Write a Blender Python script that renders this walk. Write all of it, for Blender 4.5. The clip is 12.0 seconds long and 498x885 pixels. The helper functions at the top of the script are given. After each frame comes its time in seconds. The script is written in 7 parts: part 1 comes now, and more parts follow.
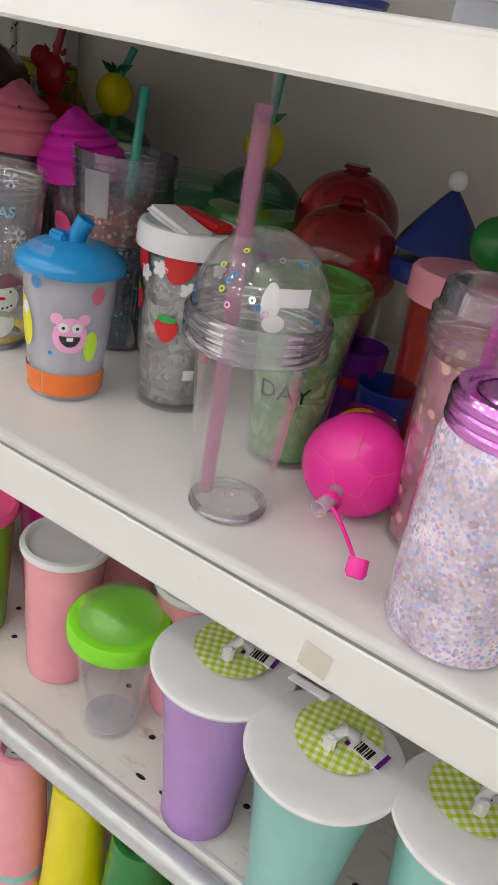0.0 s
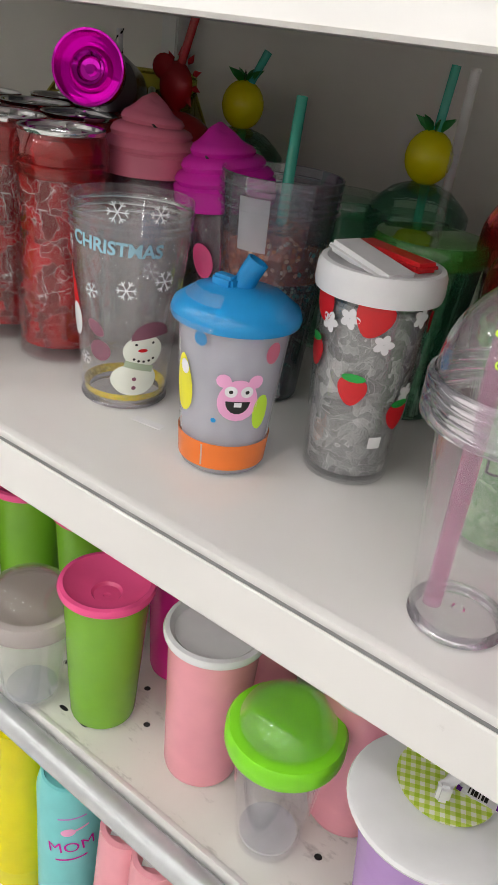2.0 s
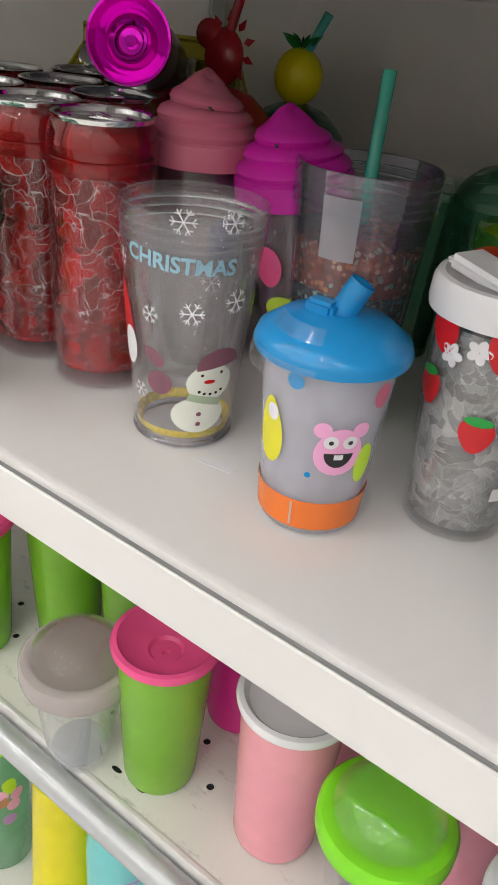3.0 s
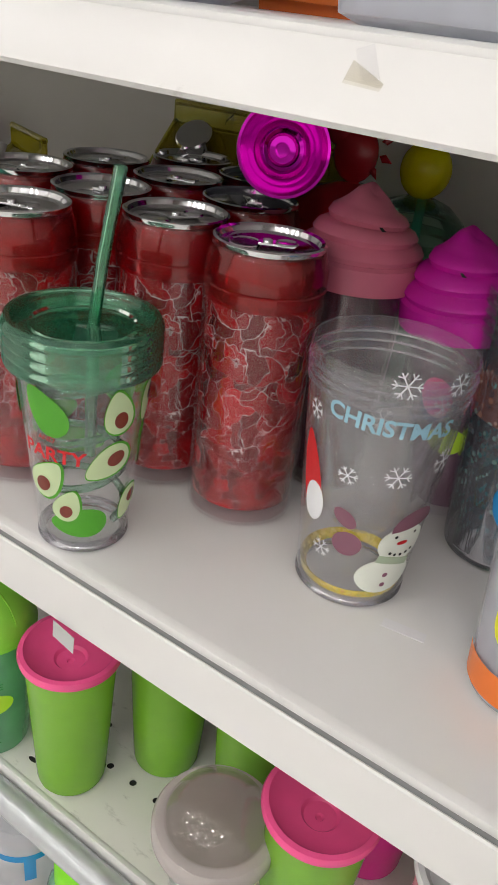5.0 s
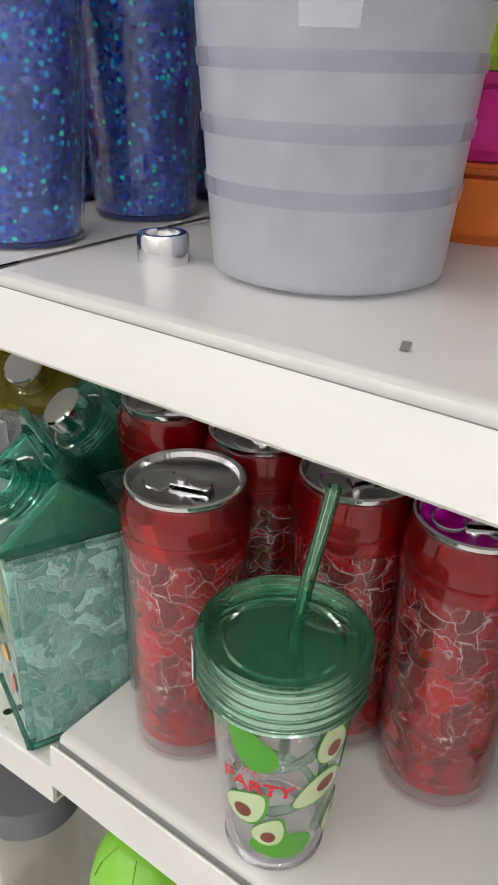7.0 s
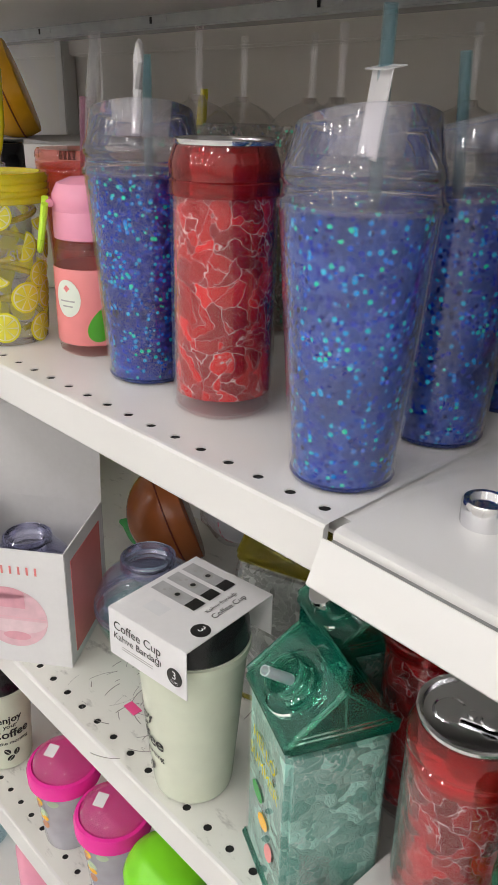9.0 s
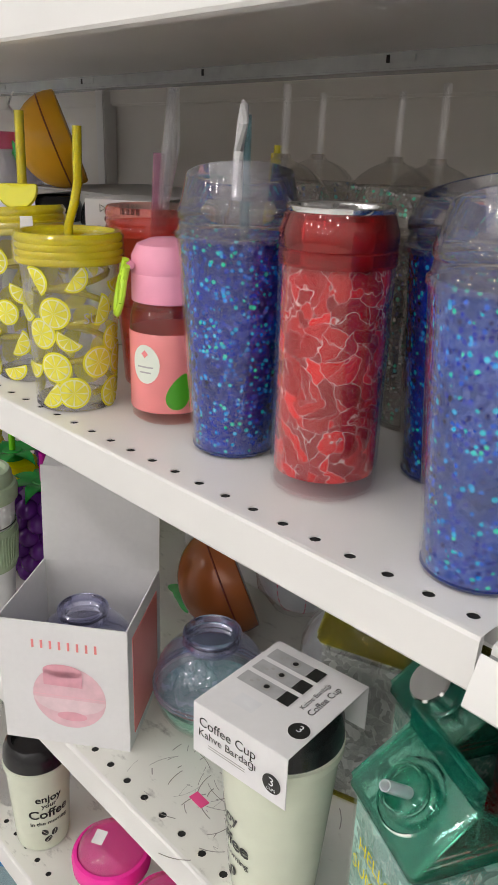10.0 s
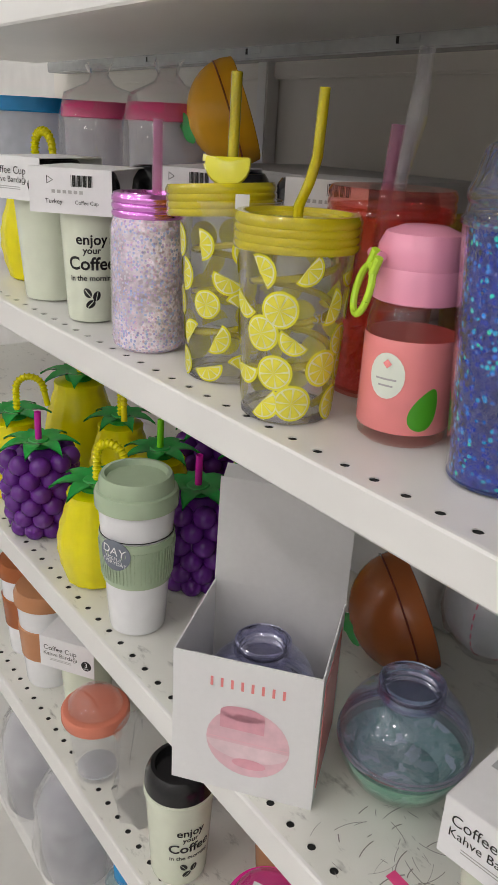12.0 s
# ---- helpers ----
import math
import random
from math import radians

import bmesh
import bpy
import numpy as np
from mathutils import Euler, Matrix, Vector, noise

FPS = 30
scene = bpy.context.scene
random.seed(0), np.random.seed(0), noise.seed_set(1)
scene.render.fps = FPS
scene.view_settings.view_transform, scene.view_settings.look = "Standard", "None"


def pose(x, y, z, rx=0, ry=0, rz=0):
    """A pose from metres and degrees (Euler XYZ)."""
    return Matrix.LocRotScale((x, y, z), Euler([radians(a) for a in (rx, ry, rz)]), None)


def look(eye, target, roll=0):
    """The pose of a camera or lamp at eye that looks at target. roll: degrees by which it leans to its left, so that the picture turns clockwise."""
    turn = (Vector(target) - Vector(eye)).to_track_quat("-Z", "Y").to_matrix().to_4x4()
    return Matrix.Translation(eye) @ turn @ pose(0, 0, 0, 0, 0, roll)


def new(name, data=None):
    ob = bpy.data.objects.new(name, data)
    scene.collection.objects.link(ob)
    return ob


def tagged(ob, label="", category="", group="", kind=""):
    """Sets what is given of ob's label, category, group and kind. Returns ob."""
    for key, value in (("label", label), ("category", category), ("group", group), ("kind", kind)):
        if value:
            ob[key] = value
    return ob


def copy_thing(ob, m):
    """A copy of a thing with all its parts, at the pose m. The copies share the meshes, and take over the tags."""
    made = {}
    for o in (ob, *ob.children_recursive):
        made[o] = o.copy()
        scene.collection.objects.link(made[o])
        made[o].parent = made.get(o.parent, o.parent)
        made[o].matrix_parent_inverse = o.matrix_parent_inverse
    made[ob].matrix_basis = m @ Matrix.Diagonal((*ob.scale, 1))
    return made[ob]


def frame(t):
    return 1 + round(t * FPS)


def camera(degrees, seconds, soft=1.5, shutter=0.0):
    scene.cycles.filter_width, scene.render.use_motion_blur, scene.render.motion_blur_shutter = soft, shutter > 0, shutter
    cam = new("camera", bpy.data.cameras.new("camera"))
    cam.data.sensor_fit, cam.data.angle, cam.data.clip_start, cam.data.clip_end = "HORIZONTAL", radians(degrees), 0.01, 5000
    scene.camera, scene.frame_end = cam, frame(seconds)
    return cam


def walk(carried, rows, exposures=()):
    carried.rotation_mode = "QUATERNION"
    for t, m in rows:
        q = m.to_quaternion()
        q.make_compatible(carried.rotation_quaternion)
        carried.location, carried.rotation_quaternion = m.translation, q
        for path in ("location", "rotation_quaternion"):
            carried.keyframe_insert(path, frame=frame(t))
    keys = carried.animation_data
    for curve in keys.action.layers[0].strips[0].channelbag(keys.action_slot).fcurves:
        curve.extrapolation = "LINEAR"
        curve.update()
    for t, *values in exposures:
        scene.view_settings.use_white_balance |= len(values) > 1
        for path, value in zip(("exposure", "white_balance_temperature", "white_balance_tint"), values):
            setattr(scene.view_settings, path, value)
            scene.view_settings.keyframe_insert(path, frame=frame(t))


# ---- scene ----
cam = camera(35.7, 12.0)
PATH = [
    (0, (0.82, -0.308, 1.314), (-0.072, 1.229, 0.396), 10.3),
    (0.5, (0.79, -0.297, 1.313), (-0.095, 1.244, 0.396), 8.9),
    (1, (0.744, -0.283, 1.311), (-0.163, 1.26, 0.418), 8.3),
    (1.5, (0.707, -0.281, 1.305), (-0.237, 1.235, 0.405), 8.3),
    (2, (0.685, -0.271, 1.301), (-0.316, 1.185, 0.364), 7.5),
    (2.5, (0.638, -0.235, 1.28), (-0.346, 1.187, 0.274), 6.6),
    (2.7, (0.618, -0.226, 1.286), (-0.368, 1.185, 0.268), 6.2),
    (4.3, (0.485, -0.241, 1.337), (-0.386, 1.258, 0.341), 8.3),
    (4.5, (0.475, -0.242, 1.336), (-0.419, 1.244, 0.341), 7.9),
    (5, (0.439, -0.235, 1.334), (-0.479, 1.244, 0.349), 7.1),
    (5.5, (0.402, -0.234, 1.336), (-0.544, 1.239, 0.369), 6.2),
    (6, (0.378, -0.234, 1.347), (-0.608, 1.238, 0.419), 4.7),
    (6.5, (0.346, -0.214, 1.356), (-0.68, 1.258, 0.474), 2.8),
    (7, (0.312, -0.2, 1.421), (-0.745, 1.237, 0.516), 1.5),
    (7.5, (0.306, -0.227, 1.461), (-0.847, 1.161, 0.597), -0.0),
    (7.7, (0.303, -0.237, 1.474), (-0.898, 1.119, 0.627), -0.5),
    (9.3, (0.219, -0.254, 1.529), (-1.152, 0.97, 0.74), 1.6),
    (9.5, (0.206, -0.256, 1.532), (-1.17, 0.973, 0.759), 1.6),
    (10, (0.158, -0.273, 1.534), (-1.225, 0.983, 0.82), 1.8),
    (10.5, (0.134, -0.312, 1.533), (-1.252, 0.942, 0.82), 1.9),
    (11, (0.119, -0.336, 1.528), (-1.278, 0.892, 0.794), 2.5),
    (11.5, (0.078, -0.335, 1.519), (-1.348, 0.847, 0.765), 3.2),
    (12, (0.016, -0.299, 1.519), (-1.478, 0.797, 0.768), 3.0),
]
EXPOSURES = [(0, -0.48), (1.5, -0.40), (2.5, -0.28), (2.7, -0.28), (4.3, -0.44), (5.5, -0.44), (7.5, -0.42), (9.5, -0.42), (11, -0.64), (12, -0.72)]
walk(cam, [(t, look(eye, target, roll)) for t, eye, target, roll in PATH], EXPOSURES)

# ---- light ----
world = bpy.data.worlds.new("world")
world.use_nodes = True
world.node_tree.nodes["Background"].inputs[0].default_value = (0.9, 0.93, 1.0, 1)
world.node_tree.nodes["Background"].inputs[1].default_value = 0.10
scene.world = world
scene.cycles.transparent_max_bounces = 24
LAMP_WATTS = 9.4


def ceiling_lamp(x, y):
    lamp = bpy.data.lights.new("ceiling_lamp", "POINT")
    lamp.shadow_soft_size, lamp.energy, lamp.color = 0.07, LAMP_WATTS, (1.0, 0.97, 0.955)
    ob = new("ceiling_lamp", lamp)
    ob.matrix_world = pose(x, y, 2.78)


for ly in (-1.05, -2.2, -3.5, -4.9):
    for lx in (-2.0, -1.1, -0.2, 0.7, 1.6):
        ceiling_lamp(lx, ly)


# ---- materials ----
def nodes(name):
    m = bpy.data.materials.new(name)
    m.use_nodes = True
    t = m.node_tree
    return m, t, t.nodes["Principled BSDF"], t.nodes["Material Output"]


def add(t, kind, **values):
    n = t.nodes.new(kind)
    for k, v in values.items():
        n.inputs[k].default_value = v
    return n


def coords(t):
    return t.nodes.new("ShaderNodeTexCoord").outputs["Object"]


def ramp(t, source, stops):
    r = t.nodes.new("ShaderNodeValToRGB")
    while len(r.color_ramp.elements) < len(stops):
        r.color_ramp.elements.new(0.5)
    for e, (p, c) in zip(r.color_ramp.elements, stops):
        e.position, e.color = p, (*c, 1)
    t.links.new(source, r.inputs[0])
    return r.outputs[0]


def tone(c, k):
    return tuple(min(1, v * k) for v in c)


def solid(name, c, rough=0.35, metal=0.0, vary=0.12, scale=60, bump=0.04, spec=0.5):
    """Opaque moulded plastic, card or ink, with slight mottling and fine relief."""
    m, t, b, _ = nodes(name)
    n = add(t, "ShaderNodeTexNoise", Scale=scale, Detail=4.0)
    n2 = add(t, "ShaderNodeTexNoise", Scale=scale / 8, Detail=3.0)
    t.links.new(coords(t), n.inputs["Vector"])
    t.links.new(coords(t), n2.inputs["Vector"])
    mix = t.nodes.new("ShaderNodeMath")
    mix.operation = "ADD"
    t.links.new(n.outputs[0], mix.inputs[0])
    t.links.new(n2.outputs[0], mix.inputs[1])
    half = t.nodes.new("ShaderNodeMath")
    half.operation = "MULTIPLY"
    half.inputs[1].default_value = 0.5
    t.links.new(mix.outputs[0], half.inputs[0])
    t.links.new(ramp(t, half.outputs[0], [(0.3, tone(c, 1 - vary)), (0.7, tone(c, 1 + vary))]), b.inputs["Base Color"])
    b.inputs["Roughness"].default_value, b.inputs["Metallic"].default_value = rough, metal
    b.inputs["Specular IOR Level"].default_value = spec
    if bump:
        bp = add(t, "ShaderNodeBump", Strength=bump, Distance=0.002)
        t.links.new(n.outputs[0], bp.inputs["Height"])
        t.links.new(bp.outputs[0], b.inputs["Normal"])
    return m


def clear(name, c=(0.97, 0.97, 0.98), haze=0.018, rough=0.02, body=(0.8, 0.8, 0.85)):
    """Thin clear plastic: see-through tint, a mirror coat by Fresnel and a little milky haze."""
    m, t, b, out = nodes(name)
    t.nodes.remove(b)
    tr = add(t, "ShaderNodeBsdfTransparent", Color=(*[v ** 0.6 for v in c], 1))
    gl = add(t, "ShaderNodeBsdfGlossy", Color=(1, 1, 1, 1), Roughness=rough)
    df = add(t, "ShaderNodeBsdfDiffuse", Color=(*body, 1))
    tl = add(t, "ShaderNodeBsdfTranslucent", Color=(*body, 1))
    milk = t.nodes.new("ShaderNodeMixShader")
    milk.inputs[0].default_value = 0.5
    t.links.new(df.outputs[0], milk.inputs[1])
    t.links.new(tl.outputs[0], milk.inputs[2])
    n = add(t, "ShaderNodeTexNoise", Scale=28.0, Detail=2.0)
    t.links.new(coords(t), n.inputs["Vector"])
    hz = add(t, "ShaderNodeMapRange")
    hz.inputs["To Min"].default_value, hz.inputs["To Max"].default_value = haze * 0.35, haze * 0.75
    t.links.new(n.outputs[0], hz.inputs["Value"])
    a = t.nodes.new("ShaderNodeMixShader")
    t.links.new(hz.outputs[0], a.inputs[0])
    t.links.new(tr.outputs[0], a.inputs[1])
    t.links.new(milk.outputs[0], a.inputs[2])
    bp = add(t, "ShaderNodeBump", Strength=0.07, Distance=0.003)
    t.links.new(n.outputs[0], bp.inputs["Height"])
    t.links.new(bp.outputs[0], gl.inputs["Normal"])
    lw = add(t, "ShaderNodeLayerWeight", Blend=0.5)
    pw = t.nodes.new("ShaderNodeMath")
    pw.operation = "POWER"
    pw.inputs[1].default_value = 3.8
    t.links.new(lw.outputs["Facing"], pw.inputs[0])
    fr = add(t, "ShaderNodeMapRange")
    fr.inputs["To Min"].default_value, fr.inputs["To Max"].default_value = 0.04, 0.8
    t.links.new(pw.outputs[0], fr.inputs["Value"])
    z = t.nodes.new("ShaderNodeMixShader")
    t.links.new(fr.outputs[0], z.inputs[0])
    t.links.new(a.outputs[0], z.inputs[1])
    t.links.new(gl.outputs[0], z.inputs[2])
    t.links.new(z.outputs[0], out.inputs[0])
    return m


def moulded(name, c=(0.97, 0.97, 0.98), haze=0.02, body=(0.8, 0.8, 0.85), bend=0.3, ior=1.36):
    """Thick clear plastic: walls that bend what lies behind them, with a mirror coat by Fresnel."""
    m, t, b, out = nodes(name)
    t.nodes.remove(b)
    tint = (*[v ** 0.6 for v in c], 1)
    tr = add(t, "ShaderNodeBsdfTransparent", Color=tint)
    rf = add(t, "ShaderNodeBsdfRefraction", Color=tint, Roughness=0.0, IOR=ior)
    df = add(t, "ShaderNodeBsdfDiffuse", Color=(*body, 1))
    gl = add(t, "ShaderNodeBsdfGlossy", Color=(1, 1, 1, 1), Roughness=0.03)
    fr = add(t, "ShaderNodeFresnel", IOR=1.6)
    n = add(t, "ShaderNodeTexNoise", Scale=60.0, Detail=2.0)
    t.links.new(coords(t), n.inputs["Vector"])
    bp = add(t, "ShaderNodeBump", Strength=0.08, Distance=0.002)
    t.links.new(n.outputs[0], bp.inputs["Height"])
    t.links.new(bp.outputs[0], gl.inputs["Normal"])
    last = tr
    for k, sh in ((bend, rf), (haze, df), (fr, gl)):
        mx = t.nodes.new("ShaderNodeMixShader")
        if isinstance(k, float):
            mx.inputs[0].default_value = k
        else:
            t.links.new(k.outputs[0], mx.inputs[0])
        t.links.new(last.outputs[0], mx.inputs[1])
        t.links.new(sh.outputs[0], mx.inputs[2])
        last = mx
    t.links.new(last.outputs[0], out.inputs[0])
    return m


def tilted(t, colour, amount):
    """A shading normal of its own for every cell, so that each flake or shard glints by itself."""
    g = t.nodes.new("ShaderNodeNewGeometry")
    off = t.nodes.new("ShaderNodeVectorMath")
    off.operation = "SUBTRACT"
    off.inputs[1].default_value = (0.5, 0.5, 0.5)
    t.links.new(colour, off.inputs[0])
    sc = t.nodes.new("ShaderNodeVectorMath")
    sc.operation = "SCALE"
    sc.inputs["Scale"].default_value = amount
    t.links.new(off.outputs[0], sc.inputs[0])
    ad = t.nodes.new("ShaderNodeVectorMath")
    ad.operation = "ADD"
    t.links.new(g.outputs["Normal"], ad.inputs[0])
    t.links.new(sc.outputs[0], ad.inputs[1])
    nm = t.nodes.new("ShaderNodeVectorMath")
    nm.operation = "NORMALIZE"
    t.links.new(ad.outputs[0], nm.inputs[0])
    return nm.outputs[0]


def crackle(name, dark, mid, vein=(0.75, 0.7, 0.72), scale=85, see=0.15):
    """Freezing-gel beads behind the wall: shards of colour parted by pale glassy seams."""
    m, t, b, out = nodes(name)
    co = coords(t)
    wob = add(t, "ShaderNodeTexNoise", Scale=40.0, Detail=3.0)
    t.links.new(co, wob.inputs["Vector"])
    mx = t.nodes.new("ShaderNodeMix")
    mx.data_type = "RGBA"
    mx.inputs[0].default_value = 0.045
    t.links.new(co, mx.inputs[6])
    t.links.new(wob.outputs[1], mx.inputs[7])
    v = t.nodes.new("ShaderNodeTexVoronoi")
    v.feature = "DISTANCE_TO_EDGE"
    v.inputs["Scale"].default_value = scale
    t.links.new(mx.outputs[2], v.inputs["Vector"])
    cell = t.nodes.new("ShaderNodeTexVoronoi")
    cell.inputs["Scale"].default_value = scale
    t.links.new(mx.outputs[2], cell.inputs["Vector"])
    g = t.nodes.new("ShaderNodeSeparateColor")
    t.links.new(cell.outputs["Color"], g.inputs[0])
    base = ramp(t, g.outputs[0], [(0.0, dark), (0.45, tuple((p + q) / 2 for p, q in zip(dark, mid))), (0.8, mid), (1.0, tone(mid, 1.5))])
    big = add(t, "ShaderNodeTexNoise", Scale=45.0, Detail=5.0)
    t.links.new(co, big.inputs["Vector"])
    v2 = t.nodes.new("ShaderNodeTexVoronoi")
    v2.feature = "DISTANCE_TO_EDGE"
    v2.inputs["Scale"].default_value = scale * 2.6
    t.links.new(mx.outputs[2], v2.inputs["Vector"])
    mn = t.nodes.new("ShaderNodeMath")
    mn.operation = "MINIMUM"
    t.links.new(v.outputs[0], mn.inputs[0])
    sc = t.nodes.new("ShaderNodeMath")
    sc.operation = "MULTIPLY_ADD"
    sc.inputs[1].default_value, sc.inputs[2].default_value = 1.0, 0.018
    t.links.new(v2.outputs[0], sc.inputs[0])
    t.links.new(sc.outputs[0], mn.inputs[1])
    seam = ramp(t, mn.outputs[0], [(0.0, (0.9, 0.9, 0.9)), (0.016, (0.4, 0.4, 0.4)), (0.036, (0, 0, 0))])
    where = ramp(t, big.outputs[0], [(0.36, (0.12, 0.12, 0.12)), (0.58, (1, 1, 1))])
    mul = t.nodes.new("ShaderNodeMix")
    mul.data_type, mul.blend_type = "RGBA", "MULTIPLY"
    mul.inputs[0].default_value = 1
    t.links.new(seam, mul.inputs[6])
    t.links.new(where, mul.inputs[7])
    col = t.nodes.new("ShaderNodeMix")
    col.data_type = "RGBA"
    t.links.new(mul.outputs[2], col.inputs[0])
    t.links.new(base, col.inputs[6])
    col.inputs[7].default_value = (*vein, 1)
    t.links.new(col.outputs[2], b.inputs["Base Color"])
    b.inputs["Roughness"].default_value = 0.08
    bp = add(t, "ShaderNodeBump", Strength=0.7, Distance=0.003)
    t.links.new(mn.outputs[0], bp.inputs["Height"])
    t.links.new(tilted(t, cell.outputs["Color"], 0.55), bp.inputs["Normal"])
    t.links.new(bp.outputs[0], b.inputs["Normal"])
    b.inputs["Specular IOR Level"].default_value = 0.22
    b.inputs["Alpha"].default_value = 1 - see
    return m


def glitter(name, base, stops, scale=330, alpha=0.85, chance=0.5):
    """Loose foil flakes: one tint and one tilt for each flake."""
    m, t, b, out = nodes(name)
    co = coords(t)
    v = t.nodes.new("ShaderNodeTexVoronoi")
    v.inputs["Scale"].default_value = scale
    t.links.new(co, v.inputs["Vector"])
    s = t.nodes.new("ShaderNodeSeparateColor")
    t.links.new(v.outputs["Color"], s.inputs[0])
    flake = ramp(t, s.outputs[0], stops)
    big = add(t, "ShaderNodeTexNoise", Scale=28.0, Detail=4.0)
    t.links.new(co, big.inputs["Vector"])
    dot = t.nodes.new("ShaderNodeMath")
    dot.operation = "LESS_THAN"
    dot.inputs[1].default_value = 0.5
    t.links.new(v.outputs["Distance"], dot.inputs[0])
    th = t.nodes.new("ShaderNodeMath")
    th.operation = "MULTIPLY"
    th.inputs[1].default_value = 2 * chance
    t.links.new(big.outputs[0], th.inputs[0])
    lt = t.nodes.new("ShaderNodeMath")
    lt.operation = "LESS_THAN"
    t.links.new(s.outputs[1], lt.inputs[0])
    t.links.new(th.outputs[0], lt.inputs[1])
    on = t.nodes.new("ShaderNodeMath")
    on.operation = "MULTIPLY"
    t.links.new(dot.outputs[0], on.inputs[0])
    t.links.new(lt.outputs[0], on.inputs[1])
    ground = ramp(t, big.outputs[0], [(0.35, tone(base, 0.6)), (0.65, tone(base, 1.35))])
    mx = t.nodes.new("ShaderNodeMix")
    mx.data_type = "RGBA"
    t.links.new(on.outputs[0], mx.inputs[0])
    t.links.new(ground, mx.inputs[6])
    t.links.new(flake, mx.inputs[7])
    t.links.new(mx.outputs[2], b.inputs["Base Color"])
    met = t.nodes.new("ShaderNodeMath")
    met.operation = "MULTIPLY"
    met.inputs[1].default_value = 0.15
    t.links.new(on.outputs[0], met.inputs[0])
    t.links.new(met.outputs[0], b.inputs["Metallic"])
    b.inputs["Roughness"].default_value = 0.25
    t.links.new(tilted(t, v.outputs["Color"], 0.8), b.inputs["Normal"])
    a = t.nodes.new("ShaderNodeMapRange")
    a.inputs["To Min"].default_value, a.inputs["To Max"].default_value = alpha, 1.0
    t.links.new(on.outputs[0], a.inputs["Value"])
    t.links.new(a.outputs[0], b.inputs["Alpha"])
    return m


def painted_steel(name, c, scuff=(0.35, 0.33, 0.3), amount=0.62):
    """Enamelled shelf steel with grime and scuff marks."""
    m, t, b, _ = nodes(name)
    co = coords(t)
    mp = t.nodes.new("ShaderNodeMapping")
    mp.inputs["Scale"].default_value = (1, 2.2, 1)
    t.links.new(co, mp.inputs[0])
    n = add(t, "ShaderNodeTexNoise", Scale=26.0, Detail=8.0, Roughness=0.7)
    t.links.new(mp.outputs[0], n.inputs["Vector"])
    big = add(t, "ShaderNodeTexNoise", Scale=5.0, Detail=4.0)
    t.links.new(co, big.inputs["Vector"])
    base = ramp(t, big.outputs[0], [(0.3, tone(c, 0.95)), (0.7, tone(c, 1.03))])
    k = ramp(t, n.outputs[0], [(amount, (0, 0, 0)), (amount + 0.16, (0.8, 0.8, 0.8))])
    mx = t.nodes.new("ShaderNodeMix")
    mx.data_type = "RGBA"
    t.links.new(k, mx.inputs[0])
    t.links.new(base, mx.inputs[6])
    mx.inputs[7].default_value = (*scuff, 1)
    t.links.new(mx.outputs[2], b.inputs["Base Color"])
    r = t.nodes.new("ShaderNodeMapRange")
    r.inputs["To Min"].default_value, r.inputs["To Max"].default_value = 0.22, 0.42
    t.links.new(big.outputs[0], r.inputs["Value"])
    t.links.new(r.outputs[0], b.inputs["Roughness"])
    bp = add(t, "ShaderNodeBump", Strength=0.05, Distance=0.001)
    t.links.new(n.outputs[0], bp.inputs["Height"])
    t.links.new(bp.outputs[0], b.inputs["Normal"])
    return m


def gingham(name):
    m, t, b, _ = nodes(name)
    sx = t.nodes.new("ShaderNodeSeparateXYZ")
    t.links.new(coords(t), sx.inputs[0])
    total = None
    for k in (0, 1):
        a = t.nodes.new("ShaderNodeMath")
        a.operation = "MULTIPLY"
        a.inputs[1].default_value = 175
        t.links.new(sx.outputs[k], a.inputs[0])
        f = t.nodes.new("ShaderNodeMath")
        f.operation = "FRACT"
        t.links.new(a.outputs[0], f.inputs[0])
        g = t.nodes.new("ShaderNodeMath")
        g.operation = "GREATER_THAN"
        g.inputs[1].default_value = 0.5
        t.links.new(f.outputs[0], g.inputs[0])
        if total is None:
            total = g
        else:
            s = t.nodes.new("ShaderNodeMath")
            s.operation = "ADD"
            t.links.new(total.outputs[0], s.inputs[0])
            t.links.new(g.outputs[0], s.inputs[1])
            total = s
    h = t.nodes.new("ShaderNodeMath")
    h.operation = "MULTIPLY"
    h.inputs[1].default_value = 0.5
    t.links.new(total.outputs[0], h.inputs[0])
    c = ramp(t, h.outputs[0], [(0.0, (0.85, 0.87, 0.75)), (0.5, (0.62, 0.74, 0.18)), (1.0, (0.42, 0.62, 0.02))])
    t.links.new(c, b.inputs["Base Color"])
    b.inputs["Roughness"].default_value = 0.4
    return m


def scuffed_deck(name, c):
    return painted_steel(name, c, (0.22, 0.21, 0.19), 0.575)


M = {}
M["shelf"] = painted_steel("shelf_enamel", (0.80, 0.79, 0.77), amount=0.70)
M["deck_old"] = scuffed_deck("worn_deck_enamel", (0.78, 0.775, 0.72))
M["back"] = painted_steel("back_panel_enamel", (0.82, 0.785, 0.73), amount=0.72)
M["rail"] = solid("grey_rail", (0.55, 0.57, 0.58), 0.25, 0.3)
# Near-black, painted where the insides of holes and slots lie in shade.
M["void"] = solid("shade_black_paint", (0.012, 0.012, 0.012), 0.9)
M["groove"] = solid("groove_shade_grey", (0.25, 0.25, 0.25), 0.5)
M["wall"] = solid("wall_paint", (0.74, 0.73, 0.71), 0.7, scale=12)
M["floor"] = solid("floor_tile", (0.78, 0.77, 0.74), 0.25, scale=9)
